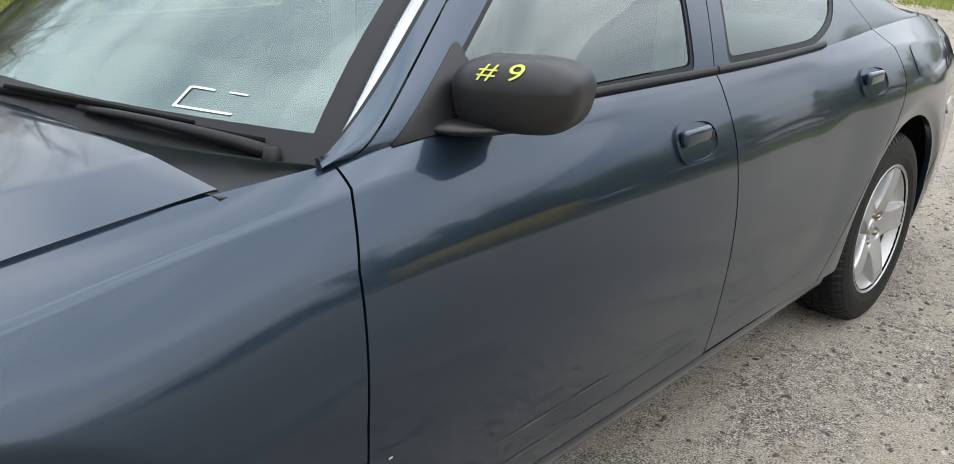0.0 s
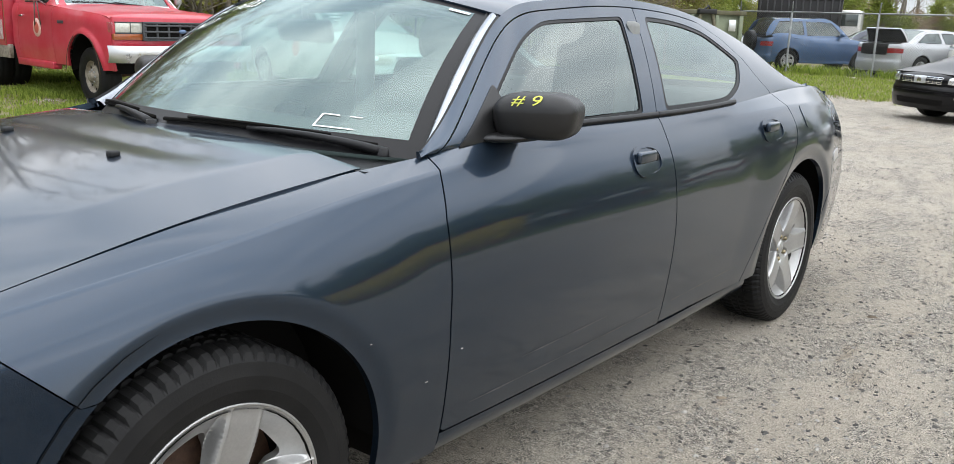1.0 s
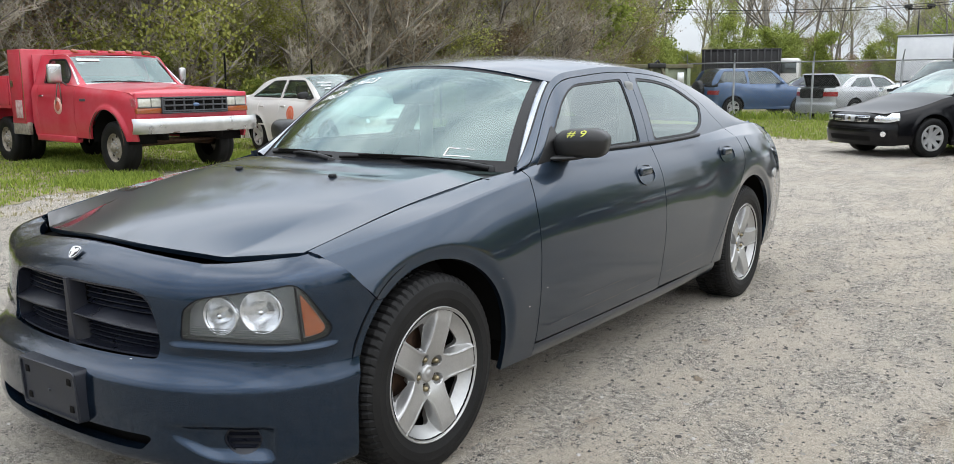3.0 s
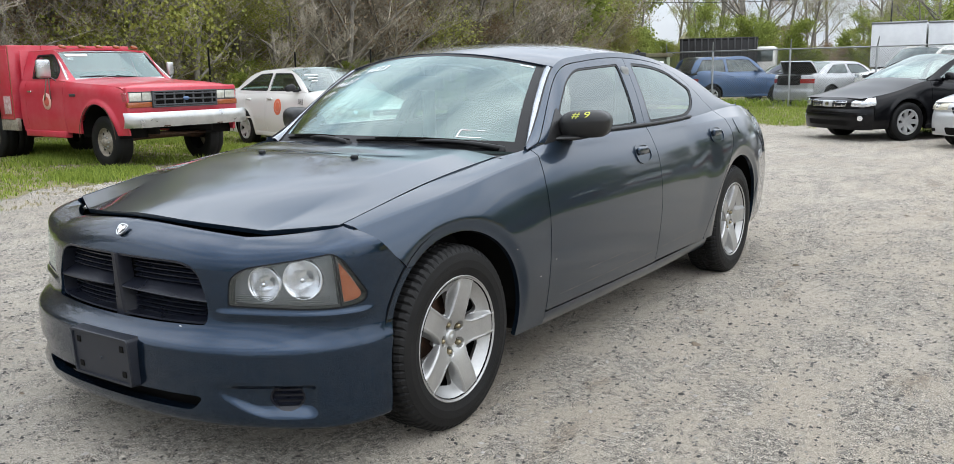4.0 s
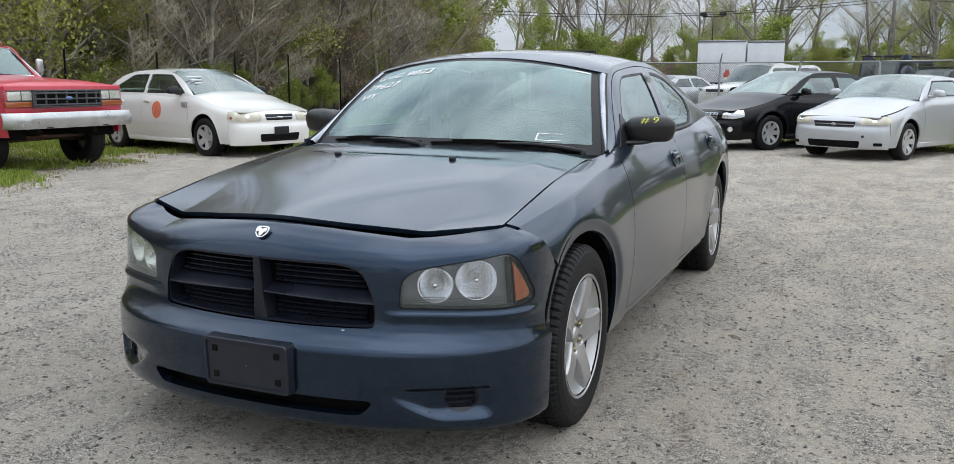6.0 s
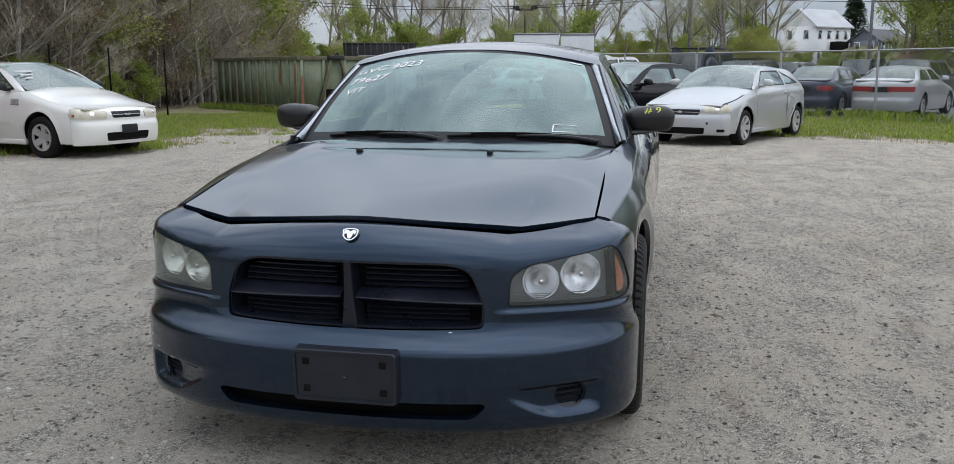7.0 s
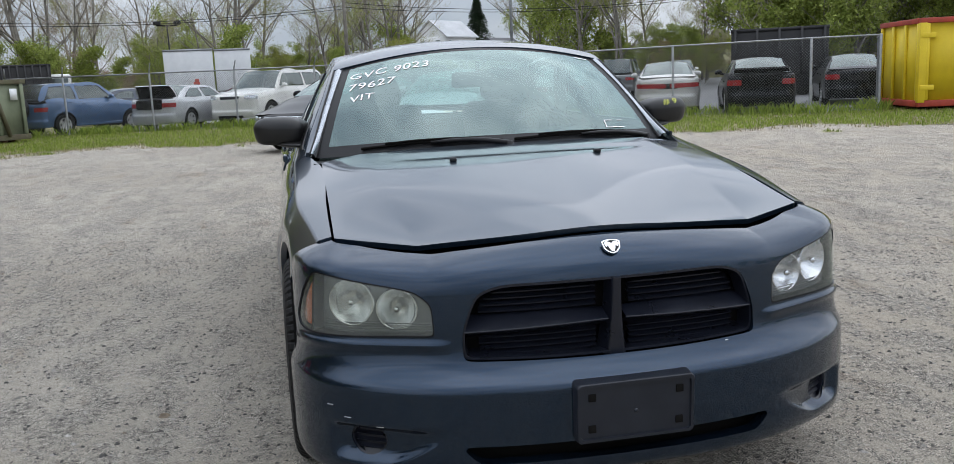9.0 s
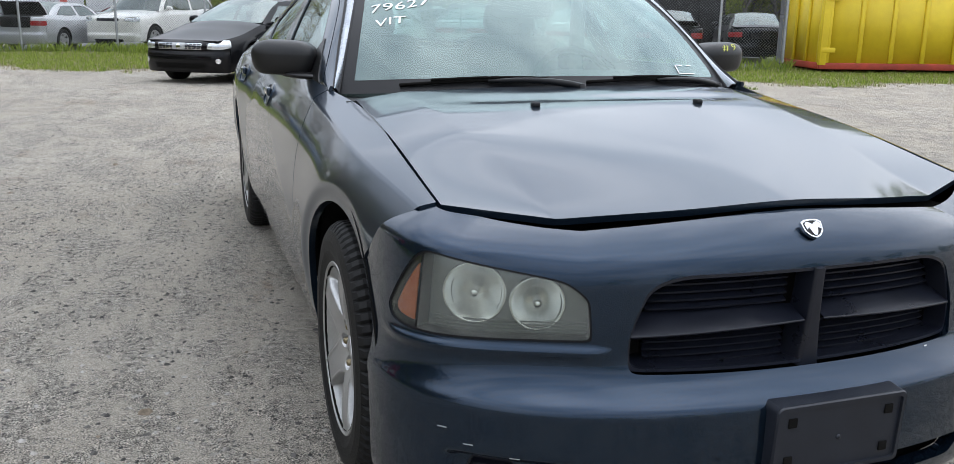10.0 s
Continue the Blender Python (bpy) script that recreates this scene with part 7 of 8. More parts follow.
chain_fence((-9.6, -7.9, -5.3, -2.7, -0.2, 2.0, 4.3, 6.6, 9.0, 11.6, 13.0, 17.4, 20.9, 24.3, 27.7, 31.0))


# ---- cars behind the fence ----
def yard_car(label, paint, x, y, dx, dy, **k):
    c = parked_car(label, paint, facing(x, y, dx, dy), fine=0.6, glass_kind="dark_glass", **k)
    c["group"] = "cars parked behind the fence"
    return c


SUV = dict(suv=True, roof=1.68, hood=(0.86, 1.0, 1.06), belt=(1.08, 1.12), deck=(1.10, 1.04), cabin=(0.45, 1.05, 3.05, 3.45), ro=0.85, r=0.35, rim=0.22, roof_w=0.62, w=0.91)
rav = yard_car("blue compact sport utility vehicle with black spare wheel cover", "blue", -7.05, 30.0, 0.67, 0.74, wb=2.56, **{**SUV, "cabin": (0.45, 1.05, 2.95, 3.30)})
part("spare_wheel", moved(lathe([(0.0, 0.13), (0.30, 0.12), (0.335, 0.06), (0.335, -0.06)], 28), Matrix.Translation((0.0, 3.45, 0.92)) @ Matrix.Rotation(radians(90), 4, "Z")), "black", rav)
yard_car("silver sedan with raised trunk lid and missing lining", "silver", -3.7, 30.6, 0.49, 0.87, trunk_open=True, deck=(1.05, 1.0))
yard_car("large white sport utility vehicle with chrome grille", "white", -2.45, 28.2, -0.56, -0.83, wb=2.95, **{**SUV, "roof": 1.82, "w": 1.0, "hood": (1.02, 1.12, 1.18), "belt": (1.22, 1.24), "deck": (1.2, 1.1), "roof_w": 0.72, "cabin": (0.40, 0.95, 3.4, 3.75), "fo": 1.0, "ro": 1.1, "r": 0.39, "rim": 0.25})
yard_car("silver sedan with wide amber tail lamps", "silver", 8.78, 26.46, 0.50, 0.87, tail=[(0.20, 0.72), (0.20, 0.86), (1.02, 0.86), (1.02, 0.72)])
yard_car("champagne silver sedan with full-width red tail lamps", "gold_silver", 10.6, 23.4, 0.38, 0.925, tail=[(0.05, 0.72), (0.05, 0.84), (1.02, 0.86), (1.02, 0.74)])
yard_car("wrecked black hatchback with open rear and missing bumper", "black_paint", 12.2, 21.0, 0.40, 0.92, trunk_open=True, wb=2.6, ro=0.8)
yard_car("dark grey sedan with rear spoiler", "black_paint", 16.3, 22.7, 0.45, 0.89)
yard_car("navy blue sedan with red tail lamps", "navy", 6.75, 27.1, 0.50, 0.87)
yard_car("dark brown sport utility vehicle", "grey", 10.6, 31.8, 0.50, 0.87, wb=2.8, **SUV)
yard_car("dark grey pickup-height truck parked with its tail to the fence", "grey", 15.9, 40.5, 0.5, 0.87, wb=2.9, **{**SUV, "roof": 1.8})
yard_car("white sport utility vehicle in the yard", "white", 20.0, 43.0, -0.3, -0.95, wb=2.8, **SUV)
yard_car("maroon sport utility vehicle in the yard", "maroon", -9.5, 39.0, 0.9, 0.4, wb=2.7, **SUV)
yard_car("dark blue sedan in the yard", "navy", -5.8, 36.5, 0.9, 0.4)
def roof_rack(car, ya, yb, z, w, posts=0.10):
    for y in np.linspace(ya, yb, 3):
        part("rack_bar", tube([(-w, y, z), (w, y, z)], 0.022, 6), "black_steel", car)
    for x in (-w, w):
        part("rack_rail", tube([(x, ya - 0.15, z), (x, yb + 0.15, z)], 0.022, 6), "black_steel", car)
        for y in (ya, yb):
            part("rack_post", tube([(x, y, z - posts), (x, y, z)], 0.018, 6), "black_steel", car)


rack_suv = yard_car("black sport utility vehicle with roof rack", "black_paint", 5.2, 33.5, 0.5, 0.87, wb=2.8, **SUV)
roof_rack(rack_suv, 1.2, 2.9, 1.74, 0.55)
van = yard_car("dark blue van with ladder rack in the yard", "navy", 3.9, 40.5, 0.5, 0.87, wb=3.1, **{**SUV, "roof": 2.10, "w": 1.0, "hood": (1.05, 1.18, 1.28), "belt": (1.34, 1.36), "deck": (1.3, 1.2), "roof_w": 0.80, "cabin": (0.30, 0.95, 3.75, 3.95)})
roof_rack(van, 1.1, 3.6, 2.28, 0.80, 0.22)
yard_car("dark green sedan in the yard", "navy", 0.6, 29.0, -0.2, -0.98)
yard_car("grey sport utility vehicle in the yard", "grey", 7.6, 40.0, 0.5, 0.87, wb=2.8, **SUV)
yard_car("red sedan in the yard", "maroon", -1.0, 42.0, 0.9, 0.4)
yard_car("silver sedan parked far in the yard", "silver", -12.0, 34.5, 0.9, 0.35)
yard_car("black pickup-height truck in the yard", "black_paint", 11.0, 42.0, 0.5, 0.87, wb=2.9, **{**SUV, "roof": 1.8})
yard_car("dark sedan beside the yellow container", "grey", 20.3, 29.0, 0.45, 0.89)
yard_car("white minivan in the yard", "white", 14.0, 47.0, 0.9, 0.4, wb=2.9, **SUV)


# ---- trailers, poles, houses beyond the yard ----
def trailer(label, x, y, dx, dy, length, z0, z1, width, mat, ribs=0, name="box_trailer"):
    t = thing(name, label, "trailer", along(x, y, dx, dy))
    part("box", block(0, length, 0, width, z0, z1, 0.03), mat, t)
    for ya, yb in ((-0.03, 0.05), (width - 0.05, width + 0.03)):
        part("top_rail", block(-0.02, length + 0.02, ya, yb, z1 - 0.1, z1 + 0.03), "steel" if mat != "black_steel" else mat, t)
    for k in range(ribs):
        part("rib", block(0.1 + (length - 0.3) * k / max(1, ribs - 1), 0.2 + (length - 0.3) * k / max(1, ribs - 1), -0.07, 0.0, z0, z1), mat, t)
    part("chassis", block(0.2, length - 0.2, width * 0.3, width * 0.7, z0 - 0.25, z0), "dark", t)
    for xx in (0.8, length - 0.9):
        for yy in (0.15, width - 0.15):
            part("wheel", moved(lathe([(0.0, -0.14), (0.45, -0.14), (0.5, -0.08), (0.5, 0.08), (0.45, 0.14), (0.0, 0.14)], 20), Matrix.Translation((xx, yy, 0.5)) @ Matrix.Rotation(radians(90), 4, "Z")), "rubber", t)
    return t


trailer("black open-top scrap trailer behind the yard", -19.6, 53.0, 0.96, 0.28, 4.8, 1.2, 3.12, 2.4, "black_steel", 12, "scrap_trailer")
wt = trailer("white box trailer with a red mark on its side", -9.1, 58.4, 0.997, 0.08, 3.1, 1.1, 3.85, 2.4, "trailer_white")
part("red_mark", joined(block(1.75, 2.15, -0.02, 0.0, 1.45, 1.75, 0.005), block(1.85, 2.1, -0.02, 0.0, 1.75, 1.95, 0.005)), "decal_red", wt)
trailer("second white box trailer in the far yard", -5.9, 58.7, 0.997, 0.08, 2.3, 1.1, 3.80, 2.4, "trailer_white")
trailer("black flatbed trailer with scrap behind wrecked cars", 16.2, 29.9, 0.87, -0.48, 3.6, 0.8, 2.6, 2.2, "black_steel", 5, "scrap_trailer")
cabt = thing("white_lorry", "white lorry cab beside the scrap trailer", "truck", pose(-15.3, 56.5, 0, 0, 0, 10))
part("cab", block(-0.9, 0.9, -1.0, 1.0, 0.8, 2.55, 0.15, 3), "white", cabt)
part("windshield", block(-0.75, 0.75, -1.02, -0.99, 1.6, 2.3, 0.01), "dark_glass", cabt)
part("chassis", block(-0.7, 0.7, -0.9, 3.0, 0.4, 0.8), "dark", cabt)


def pole(label, x, y, h, arms=(), name="utility_pole", r=0.14, mat="bark"):
    p = thing(name, label, "pole", pose(x, y, 0))
    part("shaft", tube([(0, 0, -0.2), (0, 0, h)], [r, r * 0.7], 10), mat, p)
    for z, a, l in arms:
        part("crossarm", moved(block(-l / 2, l / 2, -0.05, 0.05, z - 0.06, z + 0.06), Matrix.Rotation(radians(a), 4, "Z")), mat, p)
    return p


pole("wooden utility pole carrying cables behind the yard", 2.7, 56.7, 10.5, ((9.8, 10, 2.2),))
pole("wooden utility pole among far trees", -28.0, 52.0, 9.5, ((9.0, 20, 2.0),))
pole("wooden utility pole by the road", 30.0, 50.0, 10.5, ((9.8, -20, 2.2),))
pole("tall grey light pole near the fence", 12.3, 50.3, 12.0, (), "light_pole", 0.10, "steel")
lp = pole("floodlight pole with two lamp heads over the far yard", -10.3, 71.4, 6.3, ((6.3, 10, 1.6),), "light_pole", 0.08, "black_steel")
for sx in (-0.75, 0.75):
    part("lamp_head", moved(block(sx - 0.28, sx + 0.28, -0.3, 0.2, 6.35, 6.62, 0.05), Matrix.Rotation(radians(10), 4, "Z")), "black_steel", lp)
for k, (za, zb, sag) in enumerate(((9.7, 9.7, 0.9), (8.9, 8.9, 1.0), (6.4, 6.2, 0.9), (6.1, 6.0, 0.8))):
    for (xa, ya), (xb, yb) in (((-28.0, 52.0), (2.7, 56.7)), ((2.7, 56.7), (30.0, 50.0)), ((30.0, 50.0), (62.0, 34.0))):
        pts = [(xa + (xb - xa) * i / 14, ya + (yb - ya) * i / 14, za + (zb - za) * i / 14 - sag * 4 * (i / 14) * (1 - i / 14)) for i in range(15)]
        tagged(part("overhead_cable", tube(pts, 0.022 if k > 1 else 0.014, 4), "black_steel"), "black overhead cable between utility poles", "cable", "overhead cables")


def house(label, x, y, turn_deg, w, d, eaves, ridge, wall, roof_mat, rows=(1.2, 3.9)):
    h = thing("house", label, "house", pose(x, y, 0, 0, 0, turn_deg))
    part("wall", block(-w / 2, w / 2, -d / 2, d / 2, 0, eaves), wall, h)
    part("gable", prism([(-d / 2, eaves), (d / 2, eaves), (0, ridge)], -w / 2, w / 2, lambda u, v, k: (k, u, v)), wall, h, smooth=False)
    for s_ in (-1, 1):
        part("roof", prism([(s_ * (d / 2 + 0.4), eaves - 0.25), (0, ridge + 0.05), (0, ridge + 0.22), (s_ * (d / 2 + 0.4), eaves - 0.08)], -w / 2 - 0.3, w / 2 + 0.3, lambda u, v, k: (k, u, v)), roof_mat, h, smooth=False)
    for k in range(4):
        xx = -w / 2 + w * (k + 0.5) / 4
        for z in rows:
            if z + 1.3 < eaves:
                win = part("window", block(xx - 0.45, xx + 0.45, -d / 2 - 0.06, -d / 2 + 0.02, z, z + 1.3), "trailer_white", h)
                part("pane", block(xx - 0.36, xx + 0.36, -d / 2 - 0.075, -d / 2 - 0.05, z + 0.08, z + 1.2), "dark_glass", win)
    for yy_ in (-d * 0.24, d * 0.24):
        win = part("window", block(-w / 2 - 0.06, -w / 2 + 0.02, yy_ - 0.5, yy_ + 0.5, rows[-1], rows[-1] + 1.4), "trailer_white", h)
        part("pane", block(-w / 2 - 0.075, -w / 2 - 0.05, yy_ - 0.4, yy_ + 0.4, rows[-1] + 0.08, rows[-1] + 1.3), "dark_glass", win)
    return h


M["siding"] = surface("white_siding", (0.62, 0.62, 0.60), (0.74, 0.74, 0.72), 0.6, 0.7)
M["grey_siding"] = surface("blue_grey_siding", (0.11, 0.125, 0.15), (0.17, 0.185, 0.21), 0.6, 0.7)
M["shingle"] = surface("pale_grey_shingle", (0.36, 0.37, 0.38), (0.52, 0.53, 0.54), 0.5, 0.8, grain=0.3)
M["dark_shingle"] = surface("dark_shingle", (0.06, 0.06, 0.065), (0.12, 0.12, 0.125), 0.5, 0.85, grain=0.3)
wh = house("white two-storey house with pale roof among trees", 24.3, 144.8, 43, 8.2, 6.4, 7.9, 10.4, "siding", "shingle", (3.0, 6.0))
part("porch_screen", block(-1.0, 1.4, -5.0, -3.5, 3.0, 5.6), "dark", wh, "dark screened porch")
house("blue-grey house with dark roof among trees", 33.2, 143.1, 43, 7.0, 5.0, 5.7, 7.2, "grey_siding", "dark_shingle", (1.5, 4.1))


# ---- woods ----
def grow(seed, height, spread, leaves, leaf_size, levels=4, twig_n=5, start=0.25):
    """A trunk with limbs (one mesh) and fine twigs and leaves (crown)."""
    rnd = random.Random(seed)
    wood, fine, leaf_v, leaf_f = [], [], [], []

    def limb(p, d, length, rad, level):
        n = 5 if level < 2 else 4
        pts, rads = [p], [rad]
        q, dd = p.copy(), d.copy()
        for k in range(n):
            dd = (dd + Vector((rnd.uniform(-1, 1), rnd.uniform(-1, 1), rnd.uniform(-0.5, 0.8))) * (0.12 + 0.07 * level)).normalized()
            q = q + dd * (length / n)
            pts.append(q.copy())
            rads.append(max(0.004, rad * (1 - 0.75 * (k + 1) / n)))
        (wood if level < 2 else fine).append(tube(pts, rads, 7 if level == 0 else (5 if level == 1 else 3), False))
        if level >= levels:
            if leaves:
                for _ in range(leaves):
                    c = pts[rnd.randint(1, n)] + Vector((rnd.gauss(0, 0.34), rnd.gauss(0, 0.34), rnd.gauss(0, 0.28)))
                    s = leaf_size * rnd.uniform(0.6, 1.4)
                    a = Vector((rnd.gauss(0, 1), rnd.gauss(0, 1), rnd.gauss(0, 1))).normalized() * s
                    b = a.orthogonal().normalized() * s * 0.6
                    i = len(leaf_v)
                    leaf_v.extend([tuple(c - a), tuple(c + b), tuple(c + a), tuple(c - b)])
                    leaf_f.append([i, i + 1, i + 2, i + 3])
            return
        kids = (9 if level == 0 else twig_n)
        for k in range(kids):
            f = start + (1 - start) * (k + rnd.random()) / kids if level == 0 else 0.2 + 0.8 * (k + rnd.random()) / kids
            j = min(n - 1, int(f * n))
            base = pts[j].lerp(pts[j + 1], f * n - j)
            away = Vector((rnd.uniform(-1, 1), rnd.uniform(-1, 1), 0)).normalized()
            axis = (pts[j + 1] - pts[j]).normalized()
            nd_ = (axis * (0.55 if level == 0 else 0.7) + away * spread * (0.9 if level == 0 else 0.75) + Vector((0, 0, 0.25))).normalized()
            limb(base, nd_, length * (0.52 if level == 0 else 0.58) * rnd.uniform(0.7, 1.15) * (1.1 - 0.45 * f), max(0.006, rads[j] * 0.55), level + 1)
    limb(Vector((0, 0, -0.2)), Vector((rnd.uniform(-0.08, 0.08), rnd.uniform(-0.08, 0.08), 1)).normalized(), height, height * 0.0130 + 0.030, 0)
    verts, faces = joined(*wood)
    # collar at each limb's foot, growing out of the trunk
    stem = np.array(wood[0][0])
    k = len(wood[0][0])
    for v, f in wood[1:]:
        j = int(np.argmin(((stem - np.array(v[0])) ** 2).sum(1)))
        faces.append([j, k, k + 1])
        k += len(v)
    return (verts, faces), joined(*fine), (leaf_v, leaf_f)


def tree_model(kind, label, seed, height, spread, leaves, leaf_size, leaf_mat, levels=3, twig_n=5, start=0.25):
    w, f, l = grow(seed, height, spread, leaves, leaf_size, levels, twig_n, start)
    t = thing(kind, label, "tree", pose(0, -60, 0))
    part("trunk", w, "bark", t)
    crown = part("crown", f, "twig", t, smooth=False)
    if l[0]:
        part("leaves", l, leaf_mat, crown, smooth=False)
    return t


models = [
    tree_model("bare_tree", "tall bare grey tree with budding twigs in woods", 11, 13.0, 0.9, 0, 0.05, "leaf_olive", 4, 5, 0.30),
    tree_model("bare_tree", "bare brown tree with tangled low branches in woods", 12, 9.0, 1.15, 2, 0.05, "leaf_brown", 4, 5, 0.12),
    tree_model("budding_tree", "slender tree with sparse olive spring buds", 13, 11.0, 0.9, 8, 0.050, "leaf_olive", 4, 5, 0.22),
    tree_model("leafy_tree", "fresh green spring-leaf tree behind yard", 14, 10.0, 1.0, 5, 0.125, "leaf_green", 4, 5, 0.12),
    tree_model("leafy_tree", "round light green shrub-like tree", 15, 6.0, 1.2, 7, 0.110, "leaf_green", 4, 5, 0.03),
    tree_model("thicket_bush", "tangled brown understorey bush in woods", 16, 4.2, 1.4, 3, 0.05, "leaf_brown", 4, 6, 0.02),
    tree_model("bare_thicket", "grey tangle of leafless undergrowth in woods", 18, 5.5, 1.3, 0, 0.05, "leaf_brown", 4, 6, 0.02),
    tree_model("thicket_bush", "olive budding understorey bush in woods", 17, 4.6, 1.4, 8, 0.042, "leaf_olive", 4, 6, 0.02),
]
rnd = random.Random(5)


def plant(model, x, y, scale=1.0, hedge=False):
    # a clearing in front of the two houses
    if not hedge and 40 < y < 130 and 7.6 < math.degrees(math.atan2(x, y + 3.3)) < 14.2 and scale > 0.25:
        return
    copy_thing(model, pose(x, y, 0, 0, 0, rnd.uniform(0, 360)) @ Matrix.Diagonal((scale, scale, scale * rnd.uniform(0.9, 1.12), 1)))


WOODS = lin([(-30, -16.0), (2, -18.0), (12, -16.5), (20, -16.6), (28, -17.4), (40, -19.2), (50, -23.0), (70, -32.0)])
for k in range(170):
    y = rnd.uniform(-10, 66)
    x = WOODS(y) - abs(rnd.gauss(0, 8)) - 0.5
    plant(models[rnd.choice((0, 0, 0, 1, 2, 2, 2, 6, 3 if y > 30 else 1))], x, y, rnd.uniform(0.50, 0.78))
for k in range(190):
    y = rnd.uniform(-8, 64)
    plant(models[rnd.choice((5, 6, 6, 7, 7 if y > 30 or rnd.random() < 0.5 else 6, 1, 4 if y > 36 else 6))], WOODS(y) - abs(rnd.gauss(0, 3.5)), y, rnd.uniform(0.55, 1.15))
for k in range(46):
    y = rnd.uniform(11, 36)
    plant(models[rnd.choice((5, 6, 6, 6, 1))], -15.6 - abs(rnd.gauss(0, 1.6)) - max(0.0, 0.20 * (y - 24)), y, rnd.uniform(0.6, 0.95))
for k in range(34):
    y = rnd.uniform(26, 50)
    plant(models[rnd.choice((0, 0, 1, 6))], WOODS(y) - abs(rnd.gauss(0, 2.5)), y, rnd.uniform(0.6, 0.85))
for k in range(16):
    y = rnd.uniform(9, 26)
    plant(models[4], -15.4 - rnd.uniform(0, 1.2) - max(0.0, 0.3 * (y - 22)), y, rnd.uniform(0.13, 0.24))
for k in range(150):
    a = radians(rnd.uniform(36, 120))
    d = rnd.uniform(64, 118)
    low = 0.70 if 88 < math.degrees(a) < 92 or 95 < math.degrees(a) < 99 else 1.0
    plant(models[rnd.choice((0, 0, 0, 0, 2, 2, 3, 1))], d * math.cos(a), d * math.sin(a), rnd.uniform(0.7, 1.15) * low)
for k in range(200):
    a = radians(rnd.uniform(28, 120))
    d = rnd.uniform(62, 92)
    m_ = rnd.choice((4, 4, 3, 7, 7, 5))
    plant(models[m_], d * math.cos(a), d * math.sin(a), rnd.uniform(0.6, 1.0) * (0.5 if m_ == 3 else 0.75))
for k in range(70):
    a = radians(rnd.uniform(34, 66))
    d = rnd.uniform(50, 72)
    plant(models[rnd.choice((3, 3, 4, 4, 2))], d * math.cos(a) + 6, d * math.sin(a), rnd.uniform(0.7, 1.1))
# Added trees behind and beside the camera path, unseen; they only shape reflections
for k in range(70):
    a = radians(rnd.uniform(120, 400))
    d = rnd.uniform(70, 105)
    x, y = d * math.cos(a), d * math.sin(a)
    if x > -14 and y < 10:
        plant(models[rnd.choice((0, 2, 3, 3, 4))], x, y, rnd.uniform(0.8, 1.1))
hr = random.Random(31)
for k in range(26):
    a = radians(hr.uniform(6.8, 16.0))
    d = hr.uniform(66, 96)
    plant(models[4], d * math.sin(a) + 0.6, d * math.cos(a) - 3.3, hr.uniform(0.24, 0.36) * d / 80, True)
for t in models:
    for o in (*t.children_recursive, t):
        bpy.data.objects.remove(o)
conifer = thing("conifer_tree", "dark green conifer beside the white house", "tree", pose(31.2, 152.0, 0))
part("trunk", tube([(0, 0, -0.2), (0, 0, 14.5)], [0.3, 0.04], 7), "bark", conifer)
cr = random.Random(9)
nv, nf = [], []
for k in range(9000):
    z = 2.0 + 13.2 * cr.random() ** 0.8
    a = cr.uniform(0, 6.283)
    rr = (15.4 - z) * 0.42 * math.sqrt(cr.random()) * (0.82 + 0.18 * math.sin(3 * a + 2.4 * z))
    c = Vector((rr * math.cos(a), rr * math.sin(a), z - rr * 0.3))
    u = Vector((math.cos(a), math.sin(a), -0.4)) * cr.uniform(0.25, 0.5)
    v = Vector((-math.sin(a), math.cos(a), cr.uniform(-0.5, 0.5))) * 0.14
    i = len(nv)
    nv += [tuple(c - v), tuple(c + v), tuple(c + u)]
    nf.append([i, i + 1, i + 2])
part("crown", (nv, nf), "leaf_dark", conifer, smooth=False)

# thin dark iron posts along the edge of the woods
for k, (x_, y_, h_) in enumerate(((-14.3, 8.6, 1.95), (-14.6, 11.4, 2.0), (-14.4, 14.0, 1.9), (-14.2, 16.7, 2.0), (-13.8, 18.6, 1.95), (-13.5, 20.9, 1.95))):
    post_ = tagged(part("iron_post", tube([(0, 0, -0.2), (0.01, 0.0, h_ * 0.5), (0.02 - 0.01 * (k % 3), 0, h_)], [0.026, 0.025, 0.023], 6), "dark"), "thin dark iron fence post before the woods", "post", "fence posts along the woods")
    post_.matrix_basis = pose(x_, y_, 0)

# distant wooded rise closing the view
M["far_woods"] = surface("far_mixed_woods", (0.11, 0.115, 0.055), (0.34, 0.315, 0.20), 0.9, 1.0, bump=1.0, bump_scale=3.0, grain=0.6, spec=0.0)


def rise(a, v):
    d = 96 - 46 * step(a, 118, 150) + 0 * v
    r_ = d + 2.0 * np.sin(a * 0.9) + 1.2 * np.sin(a * 2.7 + 1)
    top = 3.6 + 4.0 * step(a, 112, 130) + 1.1 * np.sin(a * 0.53) + 0.8 * np.sin(a * 1.7 + 2) + 0.5 * np.sin(a * 4.3) + 0.35 * np.sin(a * 11.3) + 0.25 * np.sin(a * 23.1)
    return r_ * np.cos(np.radians(a)) + 0.6 * np.sin(a * 5 + v * 9), r_ * np.sin(np.radians(a)) + v * 4 + 0.6 * np.sin(a * 7 + v * 6), top * v - 0.3


